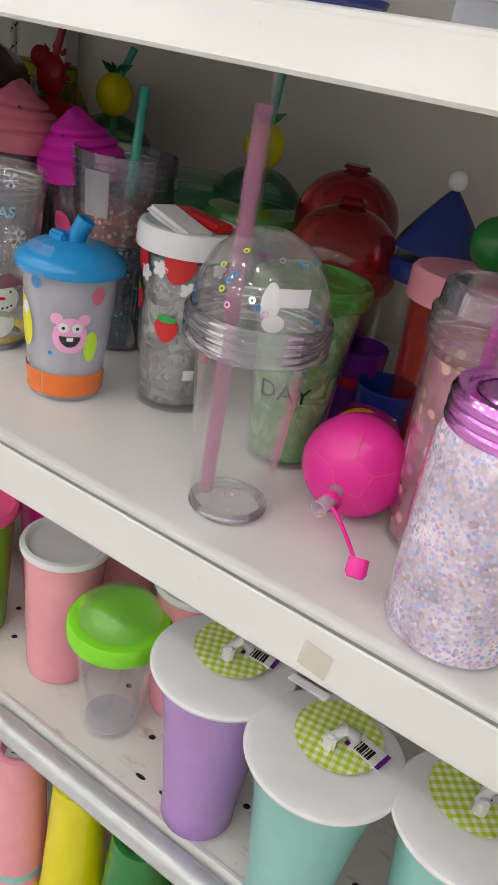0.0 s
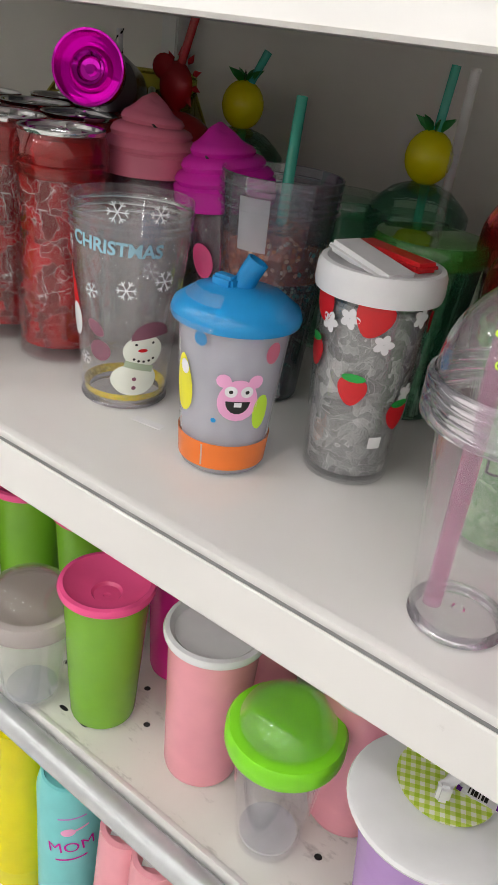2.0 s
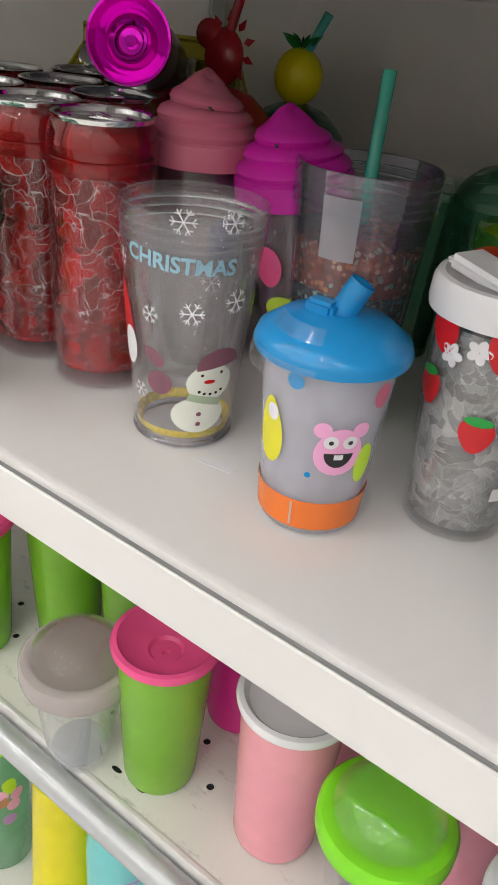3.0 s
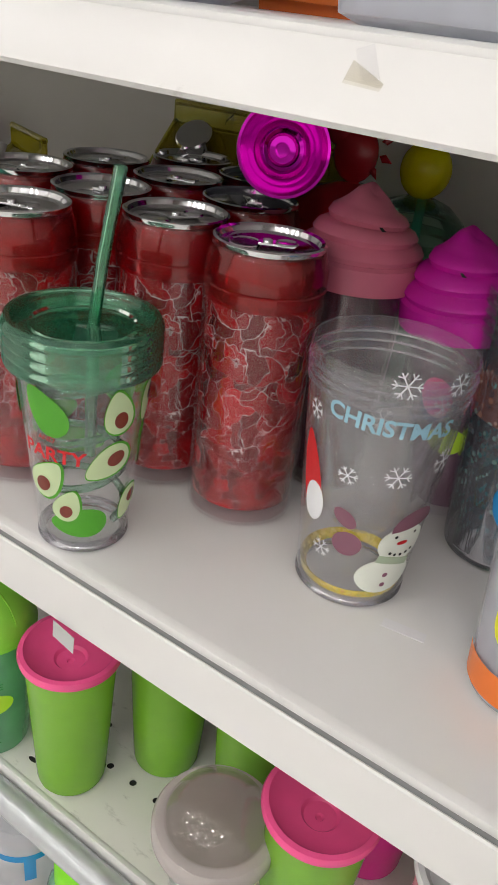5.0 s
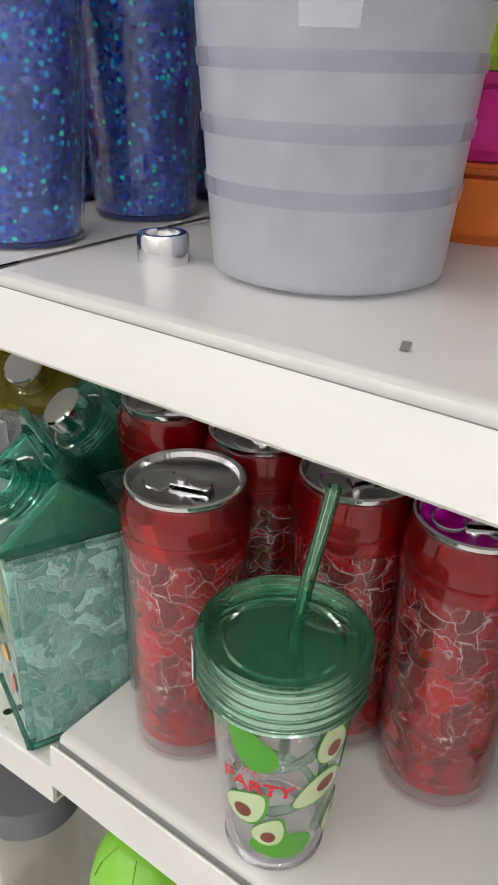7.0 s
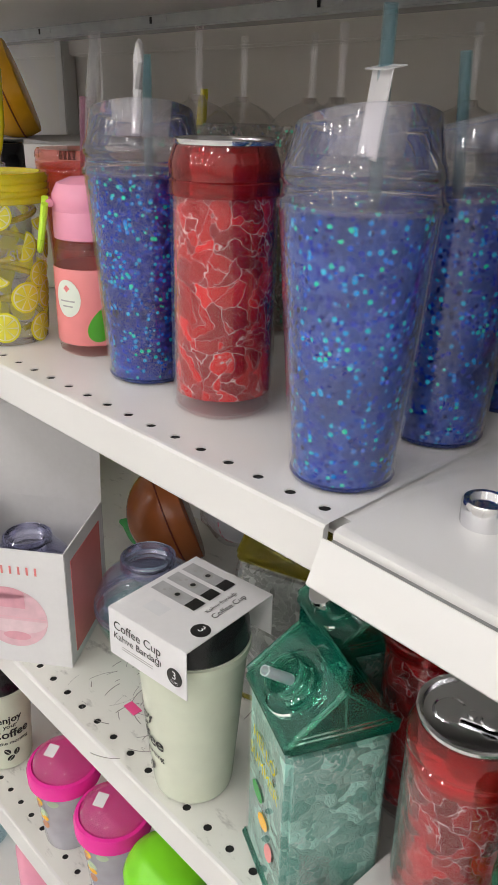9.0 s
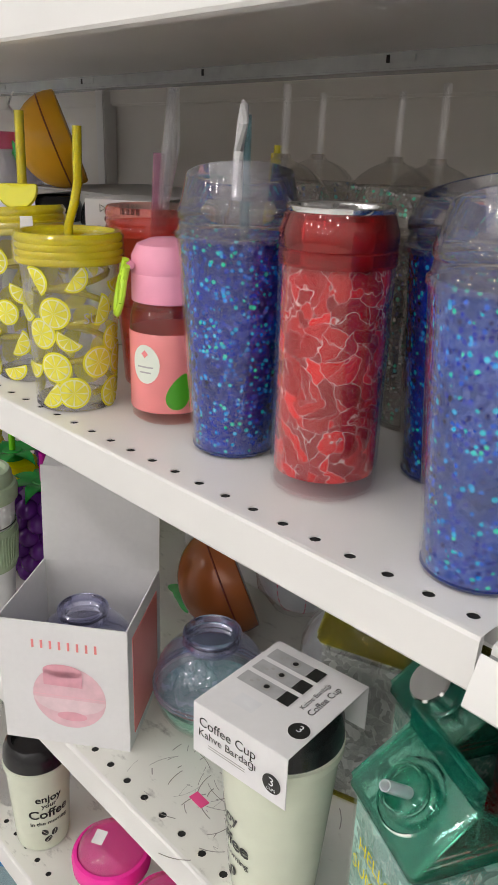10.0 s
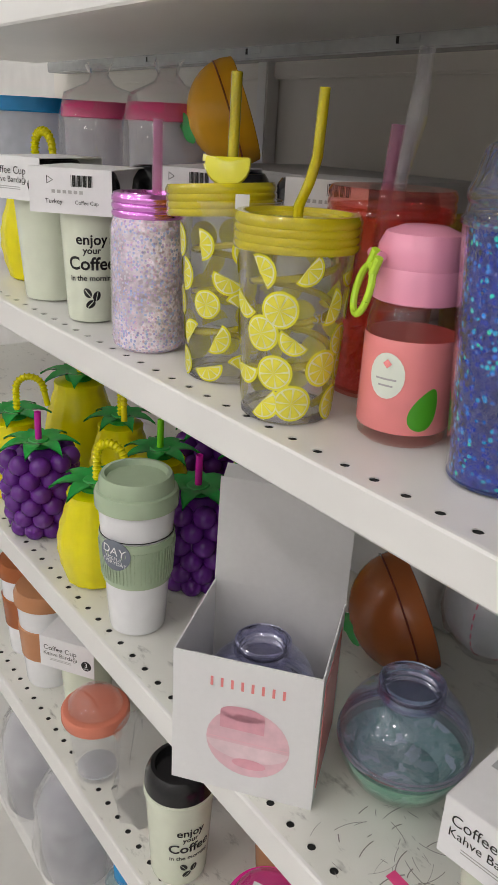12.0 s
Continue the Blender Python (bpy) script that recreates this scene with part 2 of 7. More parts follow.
M["ceiling"] = solid("ceiling_paint", (0.8, 0.8, 0.79), 0.8, scale=10)
M["clear"] = clear("clear_plastic")
M["clear_lav"] = moulded("lavender_clear_plastic", (0.965, 0.955, 0.985), 0.09, (0.82, 0.80, 0.98), 0.22)
M["glass"] = clear("thick_clear_plastic", (0.985, 0.985, 0.985), 0.09, body=(0.86, 0.86, 0.92))
M["clear_grey"] = clear("smoky_clear_plastic", (0.86, 0.84, 0.82), 0.08, body=(0.5, 0.47, 0.45))
M["clear_green"] = moulded("green_clear_plastic", (0.72, 0.93, 0.80), 0.15, (0.06, 0.58, 0.28), 0.15)
M["clear_teal"] = moulded("teal_clear_plastic", (0.52, 0.90, 0.76), 0.13, (0.01, 0.55, 0.38), 0.2)
M["clear_lime"] = moulded("lime_clear_plastic", (0.35, 0.85, 0.25), 0.25, (0.12, 0.6, 0.06))
M["clear_yellow"] = moulded("yellow_clear_plastic", (0.99, 0.92, 0.16), 0.42, (0.98, 0.84, 0.01), 0.15)
M["clear_olive"] = clear("dull_yellow_clear_plastic", (0.72, 0.66, 0.15), 0.3, body=(0.5, 0.44, 0.05))
M["clear_red"] = moulded("red_clear_plastic", (0.80, 0.03, 0.04), 0.16, (0.62, 0.01, 0.015))
M["clear_coral"] = clear("coral_clear_plastic", (1.0, 0.45, 0.40), 0.25, body=(0.95, 0.22, 0.2))
M["clear_blush"] = clear("blush_clear_plastic", (0.97, 0.80, 0.76), 0.06, body=(0.8, 0.5, 0.45))
M["clear_pink"] = clear("pink_clear_plastic", (0.92, 0.66, 0.80), 0.45, body=(0.75, 0.42, 0.62))
M["clear_foot"] = clear("rosy_clear_plastic", (0.95, 0.78, 0.80), 0.10, body=(0.6, 0.3, 0.33))
M["clear_blue"] = clear("pale_blue_clear_plastic", (0.62, 0.80, 0.86), 0.2, body=(0.3, 0.5, 0.55))
M["frost"] = clear("frosted_plastic", (0.96, 0.96, 0.97), 0.70, 0.15, (0.90, 0.90, 0.97))
M["frost2"] = clear("milky_frosted_plastic", (0.95, 0.96, 0.97), 0.95, 0.35, (0.84, 0.86, 0.92))
M["stripe"] = clear("frosted_stripe", (0.85, 0.85, 0.92), 0.25, 0.35, (0.55, 0.55, 0.66))
M["pp_green"] = clear("green_frosted_plastic", (0.55, 0.88, 0.65), 0.9, 0.25, (0.32, 0.70, 0.45))
M["tape"] = clear("yellowed_tape", (0.95, 0.93, 0.87), 0.14, 0.1, (0.72, 0.68, 0.56))
M["wrap"] = clear("cellophane", (0.95, 0.95, 0.96), 0.10, 0.08)
M["globe_top"] = clear("lilac_globe_plastic", (0.88, 0.89, 0.98), 0.14, body=(0.52, 0.54, 0.90))
M["collar_lilac"] = moulded("lilac_collar_plastic", (0.84, 0.84, 0.98), 0.12, (0.42, 0.42, 0.85), 0.3)
M["globe_mint"] = clear("mint_globe_plastic", (0.80, 0.93, 0.88), 0.10, body=(0.4, 0.7, 0.6))
M["mint_gel"] = crackle("mint_gel", (0.30, 0.60, 0.46), (0.55, 0.80, 0.66), (0.82, 0.93, 0.88), 120, 0.1)
M["red_gel"] = crackle("red_gel", (0.17, 0.001, 0.004), (0.42, 0.003, 0.006), (0.86, 0.60, 0.62), 92, 0.03)
M["red_gel2"] = crackle("bright_red_gel", (0.30, 0.004, 0.010), (0.64, 0.012, 0.014), (0.90, 0.70, 0.70), 84, 0.03)
M["coral_gel"] = crackle("coral_gel", (0.55, 0.05, 0.04), (0.85, 0.22, 0.18), (0.85, 0.6, 0.55), 150, 0.1)
M["grey_gel"] = crackle("grey_gel", (0.28, 0.29, 0.28), (0.48, 0.49, 0.48), (0.85, 0.85, 0.85), 130, 0.15)
M["green_gel"] = crackle("green_gel", (0.08, 0.38, 0.08), (0.30, 0.58, 0.24), (0.62, 0.80, 0.58), 140, 0.1)
M["teal_gel"] = crackle("teal_gel", (0.16, 0.42, 0.35), (0.34, 0.62, 0.54), (0.72, 0.88, 0.83), 105, 0.12)
M["blue_glit"] = glitter("blue_glitter", (0.03, 0.08, 0.36), [(0, (0.0, 0.01, 0.12)), (0.25, (0.0, 0.03, 0.55)), (0.5, (0.0, 0.01, 0.20)), (0.72, (0.0, 0.12, 0.85)), (0.9, (0.0, 0.55, 0.9)), (0.97, (0.0, 0.85, 0.5)), (1, (0.1, 0.1, 0.95))], 340, 0.92, 0.62)
M["blue_glit_deep"] = glitter("deep_blue_glitter", (0.004, 0.02, 0.24), [(0, (0.0, 0.01, 0.10)), (0.3, (0.0, 0.04, 0.6)), (0.55, (0.0, 0.01, 0.18)), (0.78, (0.0, 0.16, 0.85)), (0.92, (0.0, 0.5, 0.9)), (1, (0.0, 0.85, 0.5))], 340, 0.97, 0.9)
M["gold_glit"] = glitter("gold_glitter", (0.85, 0.58, 0.02), [(0, (0.9, 0.6, 0.02)), (0.6, (1, 0.8, 0.2)), (0.85, (0.5, 0.7, 0.1)), (1, (1, 0.3, 0.1))], 500)
M["copper_glit"] = glitter("copper_foil", (0.35, 0.10, 0.05), [(0, (0.9, 0.35, 0.15)), (0.5, (0.5, 0.1, 0.05)), (0.8, (1, 0.6, 0.4)), (1, (0.1, 0.5, 0.4))], 260)
M["teal_glit"] = glitter("dark_teal_glitter", (0.01, 0.09, 0.10), [(0, (0.0, 0.25, 0.25)), (0.6, (0.02, 0.05, 0.06)), (1, (0.3, 0.6, 0.5))], 300)
M["dot_glit"] = glitter("sparse_silver_glitter", (0.55, 0.54, 0.52), [(0, (0.9, 0.9, 0.9)), (0.5, (0.3, 0.3, 0.35)), (0.8, (0.1, 0.8, 0.5)), (1, (0.3, 0.3, 0.9))], 300, 0.35, 0.3)
M["irid_glit"] = glitter("iridescent_foil", (0.85, 0.35, 0.45), [(0, (0.95, 0.5, 0.5)), (0.4, (1, 0.8, 0.5)), (0.7, (0.8, 0.2, 0.5)), (1, (0.7, 0.5, 0.9))], 130, 0.6)
M["sequin"] = glitter("pastel_sequins", (0.80, 0.66, 0.80), [(0, (0.92, 0.62, 0.78)), (0.35, (0.88, 0.80, 0.86)), (0.6, (0.45, 0.58, 0.92)), (0.85, (0.75, 0.52, 0.9)), (1, (0.95, 0.75, 0.8))], 420, 1.0, 0.9)
M["chrome"] = solid("chrome", (0.80, 0.80, 0.82), 0.10, 1.0, 0.03)
M["chrome_mag"] = solid("magenta_chrome", (0.85, 0.02, 0.70), 0.12, 1.0, 0.05)
M["chrome_vio"] = solid("violet_chrome", (0.80, 0.30, 0.80), 0.15, 1.0, 0.05)
for key, c in dict(white=(0.82, 0.82, 0.84), offwhite=(0.72, 0.76, 0.62), black=(0.012, 0.012, 0.014), ink=(0.02, 0.02, 0.02), grey=(0.45, 0.44, 0.43), darkgrey=(0.16, 0.16, 0.18), tag=(0.17, 0.19, 0.24), pink=(0.86, 0.36, 0.42), palepink=(0.90, 0.55, 0.62), hotpink=(0.90, 0.10, 0.30), fuchsia=(0.90, 0.03, 0.36), magenta=(0.62, 0.01, 0.38), dustypink=(0.62, 0.16, 0.24), bottlepink=(0.90, 0.36, 0.50), coralpink=(0.88, 0.28, 0.28), lilac=(0.46, 0.26, 0.62), green=(0.20, 0.47, 0.03), limegreen=(0.24, 0.78, 0.02), acid=(0.55, 0.85, 0.05), leafgreen=(0.02, 0.38, 0.06), deepgreen=(0.01, 0.20, 0.03), avo=(0.08, 0.38, 0.02), avolight=(0.58, 0.72, 0.40), pit=(0.20, 0.035, 0.02), aqua=(0.28, 0.60, 0.54), aquablue=(0.20, 0.66, 0.66), blue=(0.01, 0.27, 0.62), navy=(0.01, 0.03, 0.20), red=(0.62, 0.015, 0.02), crimson=(0.42, 0.008, 0.015), orange=(0.85, 0.20, 0.03), amber=(0.95, 0.48, 0.01), brown=(0.36, 0.10, 0.025), tan=(0.50, 0.22, 0.10), yellow=(0.80, 0.72, 0.0), lemon=(0.82, 0.78, 0.03), lemonpale=(0.85, 0.83, 0.28), pith=(0.86, 0.86, 0.52), lemonflesh=(0.80, 0.74, 0.06), grape=(0.12, 0.015, 0.24), sage=(0.42, 0.52, 0.36), snow=(0.80, 0.84, 0.74), mauve=(0.24, 0.10, 0.14), textblue=(0.30, 0.52, 0.62), piggy=(0.88, 0.42, 0.68), peach=(0.70, 0.22, 0.14), lime=(0.26, 0.66, 0.06), taupe=(0.46, 0.42, 0.40), straw_teal=(0.05, 0.45, 0.33), strawyellow=(0.72, 0.66, 0.02), steel=(0.3, 0.28, 0.27)).items():
    M[key] = solid(key + "_plastic", c, 0.24, 0.0, 0.05)
M["paper"] = solid("white_card", (0.80, 0.79, 0.80), 0.6, vary=0.02, scale=200)
M["silver_ink"] = solid("silver_printed_card", (0.42, 0.42, 0.43), 0.5, vary=0.2, scale=90)
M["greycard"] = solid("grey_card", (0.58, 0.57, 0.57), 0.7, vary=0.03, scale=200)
for key, c in dict(rosewash=(0.80, 0.52, 0.58), roselight=(0.82, 0.62, 0.66), rosedeep=(0.78, 0.38, 0.46)).items():
    M[key] = solid(key + "_print", c, 0.5, vary=0.12, scale=120)
M["gingham"] = gingham("green_gingham_print")


# ---- mesh helpers ----
def mesh(name, verts, faces, smooth=True):
    me = bpy.data.meshes.new(name)
    me.from_pydata([tuple(v) for v in verts], [], faces)
    me.validate()
    if smooth:
        me.shade_smooth()
        me.set_sharp_from_angle(angle=radians(38))
    return me


def part(name, me, material, parent, label=""):
    ob = new(name, me)
    if isinstance(material, str):
        material = M[material]
    if not me.materials:
        me.materials.append(material)
    ob.parent = parent
    if label:
        ob["label"] = label
    return ob


def thing(name, label, category, x, y, z, rz=0, rx=0, ry=0, group="", kind=""):
    ob = new(name)
    ob.empty_display_size = 0.02
    ob.matrix_basis = pose(x, y, z, rx, ry, rz)
    return tagged(ob, label, category, group, kind)


def lathe(prof, seg=40, squash=1.0):
    verts, faces, rings = [], [], []
    for r, z in prof:
        if r < 1e-5:
            rings.append([len(verts)])
            verts.append((0, 0, z))
        else:
            rings.append(list(range(len(verts), len(verts) + seg)))
            for i in range(seg):
                a = 2 * math.pi * i / seg
                verts.append((r * math.cos(a), squash * r * math.sin(a), z))
    for p, q in zip(rings, rings[1:]):
        for i in range(seg):
            j = (i + 1) % seg
            if len(p) == 1 and len(q) > 1:
                faces.append((p[0], q[j], q[i]))
            elif len(q) == 1 and len(p) > 1:
                faces.append((p[i], p[j], q[0]))
            elif len(p) > 1:
                faces.append((p[i], p[j], q[j], q[i]))
    return mesh("lathe", verts, faces)


def sweep(points, r, seg=10, wall=0.0, taper=None):
    """A round tube along points; hollow where wall is given."""
    pts = [Vector(p) for p in points]
    verts, faces = [], []
    radii = [r] if not wall else [r, r - wall]
    ref = Vector((0.31, 0.52, 0.8)).normalized()
    rows = []
    for rr in radii:
        rows.append([])
        for k, p in enumerate(pts):
            d = (pts[min(k + 1, len(pts) - 1)] - pts[max(k - 1, 0)]).normalized()
            u = d.cross(ref)
            u = u.normalized() if u.length > 1e-3 else d.cross(Vector((1, 0, 0))).normalized()
            v = d.cross(u)
            s = rr * (taper[k] if taper else 1)
            rows[-1].append(list(range(len(verts), len(verts) + seg)))
            for i in range(seg):
                a = 2 * math.pi * i / seg
                verts.append(p + u * (s * math.cos(a)) + v * (s * math.sin(a)))
    for n, row in enumerate(rows):
        for p, q in zip(row, row[1:]):
            for i in range(seg):
                j = (i + 1) % seg
                f = (p[i], p[j], q[j], q[i])
                faces.append(f if n == 0 else f[::-1])
    if wall:
        for e in (0, -1):
            p, q = rows[0][e], rows[1][e]
            faces += [(p[i], p[(i + 1) % seg], q[(i + 1) % seg], q[i]) for i in range(seg)]
    else:
        faces += [tuple(rows[0][0][::-1]), tuple(rows[0][-1])]
    return mesh("tube", verts, faces)


def block(w, d, h, bevel=0.002, at=(0, 0, 0), taper=1.0):
    """A box with rounded edges, standing on z = at[2]."""
    bm = bmesh.new()
    bmesh.ops.create_cube(bm, size=1)
    for v in bm.verts:
        s = taper if v.co.z > 0 else 1
        v.co = Vector((v.co.x * w * s + at[0], v.co.y * d * s + at[1], (v.co.z + 0.5) * h + at[2]))
    if bevel:
        bmesh.ops.bevel(bm, geom=bm.edges[:], offset=bevel, segments=2, affect="EDGES")
    me = bpy.data.meshes.new("block")
    bm.to_mesh(me)
    bm.free()
    me.shade_smooth()
    me.set_sharp_from_angle(angle=radians(50))
    return me


def extrude_x(section, x0, x1):
    """A closed outline in (y, z), drawn out along x, with end caps."""
    n = len(section)
    verts = [(x, y, z) for x in (x0, x1) for y, z in section]
    faces = [(i, (i + 1) % n, n + (i + 1) % n, n + i) for i in range(n)]
    faces += [tuple(range(n))[::-1], tuple(range(n, 2 * n))]
    return mesh("extrusion", verts, faces)


def blob_sphere(r, seg=20, rings=12, sx=1, sy=1, sz=1, at=(0, 0, 0)):
    prof = [(r * math.sin(math.pi * k / rings), -r * math.cos(math.pi * k / rings)) for k in range(rings + 1)]
    me = lathe(prof, seg)
    for v in me.vertices:
        v.co = Vector((v.co.x * sx + at[0], v.co.y * sy + at[1], v.co.z * sz + at[2]))
    return me


def disc(rx, ry, rings=3, seg=20, egg=0.0, turn=0.0, a0=0.0, a1=360.0):
    """A flat patch, (u, v): an ellipse, an egg or a wedge of one."""
    full = abs(a1 - a0) > 359
    n = seg if full else max(4, int(seg * (a1 - a0) / 360))
    verts, faces = [(0, 0, 0)], []
    cs, sn = math.cos(radians(turn)), math.sin(radians(turn))
    cnt = n if full else n + 1
    for k in range(1, rings + 1):
        for i in range(cnt):
            a = radians(a0 + (a1 - a0) * i / n)
            u, v = math.cos(a) * rx * k / rings, math.sin(a) * ry * k / rings
            u *= 1 - egg * v / ry if ry else 1
            verts.append((u * cs - v * sn, u * sn + v * cs, 0))
    for i in range(n):
        j = (i + 1) % cnt
        faces.append((0, 1 + i, 1 + j))
        for k in range(rings - 1):
            b0, b1 = 1 + k * cnt, 1 + (k + 1) * cnt
            faces.append((b0 + i, b1 + i, b1 + j, b0 + j))
    return mesh("patch", verts, faces)


def sheet(w, h, nu=8, nv=2):
    verts = [(w * (i / nu - 0.5), h * (j / nv - 0.5), 0) for j in range(nv + 1) for i in range(nu + 1)]
    faces = [(j * (nu + 1) + i, j * (nu + 1) + i + 1, (j + 1) * (nu + 1) + i + 1, (j + 1) * (nu + 1) + i) for j in range(nv) for i in range(nu)]
    return mesh("sheet", verts, faces)


def join(meshes):
    verts, faces = [], []
    for me in meshes:
        o = len(verts)
        verts += [v.co.copy() for v in me.vertices]
        faces += [tuple(o + i for i in p.vertices) for p in me.polygons]
    return mesh("joined", verts, faces)


def moved(me, m):
    me.transform(m)
    return me


def lettering(words, size, arc=0.0, bold=0.0):
    cu = bpy.data.curves.new("lettering", "FONT")
    cu.body, cu.size, cu.align_x, cu.align_y, cu.resolution_u = words, size, "CENTER", "CENTER", 3
    cu.offset = bold
    ob = bpy.data.objects.new("lettering", cu)
    scene.collection.objects.link(ob)
    dg = bpy.context.evaluated_depsgraph_get()
    dg.update()
    me = bpy.data.meshes.new_from_object(ob.evaluated_get(dg))
    bpy.data.objects.remove(ob)
    if arc:
        for v in me.vertices:
            v.co.y += arc * v.co.x * v.co.x
    me.materials.clear()
    return me


def wrapped(me, radius, angle, z, off=0.0005):
    """Bends a flat patch (u, v) round a turned body. radius: a function of z, angle in degrees, 0 towards +x."""
    for v in me.vertices:
        zz = z + v.co.y
        r = radius(zz) + off + v.co.z
        a = radians(angle) + v.co.x / max(radius(z), 0.005)
        v.co = Vector((r * math.cos(a), r * math.sin(a), zz))
    me.update()
    return me


def cone(rb, rt, h):
    return lambda z: rb + (rt - rb) * max(0, min(1, z / h))


def wall(rb, rt, h, w=0.0016, foot=0.004, floor=0.004, base=0.0):
    """The outline of a tapered cup with a wall: up the outside, over the lip and down the inside."""
    return [(0, base + 0.001), (rb - foot, base), (rb - 0.0008, base + foot * 0.35), (rb, base + foot)] + [(rb + (rt - rb) * k / 6, base + foot + (h - foot) * k / 6) for k in range(1, 7)] + [(rt - w * 0.5, base + h + 0.0006), (rt - w, base + h)] + [(rt - w + (rb - rt) * k / 3, base + h + (floor - h) * k / 3) for k in (1, 2, 3)] + [(0, base + floor)]


def ribbed(r, z0, z1, n=4, depth=0.0012):
    """The outline of a screw-ringed lid band: a pile of half-round beads, open below."""
    out = [(r - 0.003, z0)]
    p = (z1 - z0) / n
    for k in range(n):
        for q in range(6):
            a = radians(-75 + 30 * q)
            out.append((r - depth + depth * math.cos(a) * 1.2, z0 + p * (k + 0.5) + 0.5 * p * math.sin(a)))
    return out


def shell(prof, w=0.0014):
    """Turns an outline into a wall of thickness w: up the outside and back down the inside."""
    inner = []
    for k, (r, z) in enumerate(prof):
        a, b = prof[max(0, k - 1)], prof[min(len(prof) - 1, k + 1)]
        dr, dz = b[0] - a[0], b[1] - a[1]
        n = math.hypot(dr, dz) or 1
        inner.append((max(0.0, r - w * dz / n), z + w * dr / n))
    return list(prof) + inner[::-1]


def foot_ring(par, rb):
    """The thick clear foot of a moulded cup."""
    return part("foot", lathe([(rb - 0.004, 0.0005), (rb - 0.0006, 0.0008), (rb + 0.0005, 0.0022), (rb + 0.0005, 0.0048), (rb - 0.0005, 0.0062), (rb - 0.003, 0.0064), (rb - 0.004, 0.0050), (rb - 0.004, 0.0005)], 56), "clear_lav", par, "thick clear foot")


def straw(par, p0, p1, r, mat, label="", mid=None):
    pts = [p0, p1] if mid is None else [p0, *mid, p1]
    return part("straw", sweep(pts, r, 10, r * 0.25), mat, par, label)


def coil(par, r, z0, z1, turns, tr, mat, name="coiled_straw", label=""):
    n = int(turns * 18)
    pts = [(r * math.cos(6.2832 * turns * k / n), r * math.sin(6.2832 * turns * k / n), z0 + (z1 - z0) * k / n) for k in range(n + 1)]
    return part(name, sweep(pts, tr, 7), mat, par, label)


def barcode(par, w, h, m, n=11):
    """A paper sticker with bars."""
    s = part("sticker", moved(sheet(w, h, 2, 1), m), "paper", par, "white paper price sticker")
    rnd = random.Random(int(w * 1e5))
    bars, x = [], -w * 0.36
    for _ in range(n):
        b = w * rnd.uniform(0.015, 0.05)
        bars.append(moved(sheet(b, h * 0.45, 1, 1), Matrix.Translation((x + b / 2, h * 0.1, 0.0003))))
        x += b + w * 0.03
    bars.append(moved(sheet(w * 0.6, h * 0.07, 1, 1), Matrix.Translation((0, -h * 0.28, 0.0003))))
    part("bars", moved(join(bars), m), "ink", s)
    return s


# ---- the shelving ----
def deck(x0, x1, y0, y1, rows, pitch=0.025, phase=0.0, places=None):
    """A sheet with rows of punched holes along x; each hole has a short wall."""
    verts, faces = [], []

    def quad(a, b, c, d):
        o = len(verts)
        verts.extend((a, b, c, d))
        faces.append((o, o + 1, o + 2, o + 3))

    n = int((x1 - x0 - 0.01) / pitch)
    xa = x0 + ((phase - x0) % pitch)
    half = pitch / 2
    y = y0
    for row, (yr, rx, ry) in enumerate(rows):
        quad((x0, y, 0), (x1, y, 0), (x1, yr - 0.01, 0), (x0, yr - 0.01, 0))
        xs = [xa + k * pitch for k in range(n) if x0 + 0.008 < xa + k * pitch < x1 - 0.008]
        if places:
            xs = places[row]
        edge = x0
        for cx in xs:
            c = [(cx + dx * 0.007, yr + dy * 0.01, 0) for dx, dy in ((-1, -1), (0, -1), (1, -1), (1, 0), (1, 1), (0, 1), (-1, 1), (-1, 0))]
            if cx - 0.007 > edge:
                quad((edge, yr - 0.01, 0), (cx - 0.007, yr - 0.01, 0), (cx - 0.007, yr + 0.01, 0), (edge, yr + 0.01, 0))
            edge = cx + 0.007
            h = [(cx + rx * math.cos(a), yr + ry * math.sin(a), 0) for a in [radians(225 + 45 * k) for k in range(8)]]
            for k in range(8):
                j = (k + 1) % 8
                quad(c[k], c[j], h[j], h[k])
                quad(h[k], h[j], (h[j][0], h[j][1], -0.001), (h[k][0], h[k][1], -0.001))
        quad((edge, yr - 0.01, 0), (x1, yr - 0.01, 0), (x1, yr + 0.01, 0), (edge, yr + 0.01, 0))
        y = yr + 0.01
    quad((x0, y, 0), (x1, y, 0), (x1, y1, 0), (x0, y1, 0))
    return mesh("deck", verts, faces, False)


def hole_shade(x0, x1, rows, pitch=0.025, phase=0.0):
    """Near-black sheets under each row of holes, standing in for the shade inside."""
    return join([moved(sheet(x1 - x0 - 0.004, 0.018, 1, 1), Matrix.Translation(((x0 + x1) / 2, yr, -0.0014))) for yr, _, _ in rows])


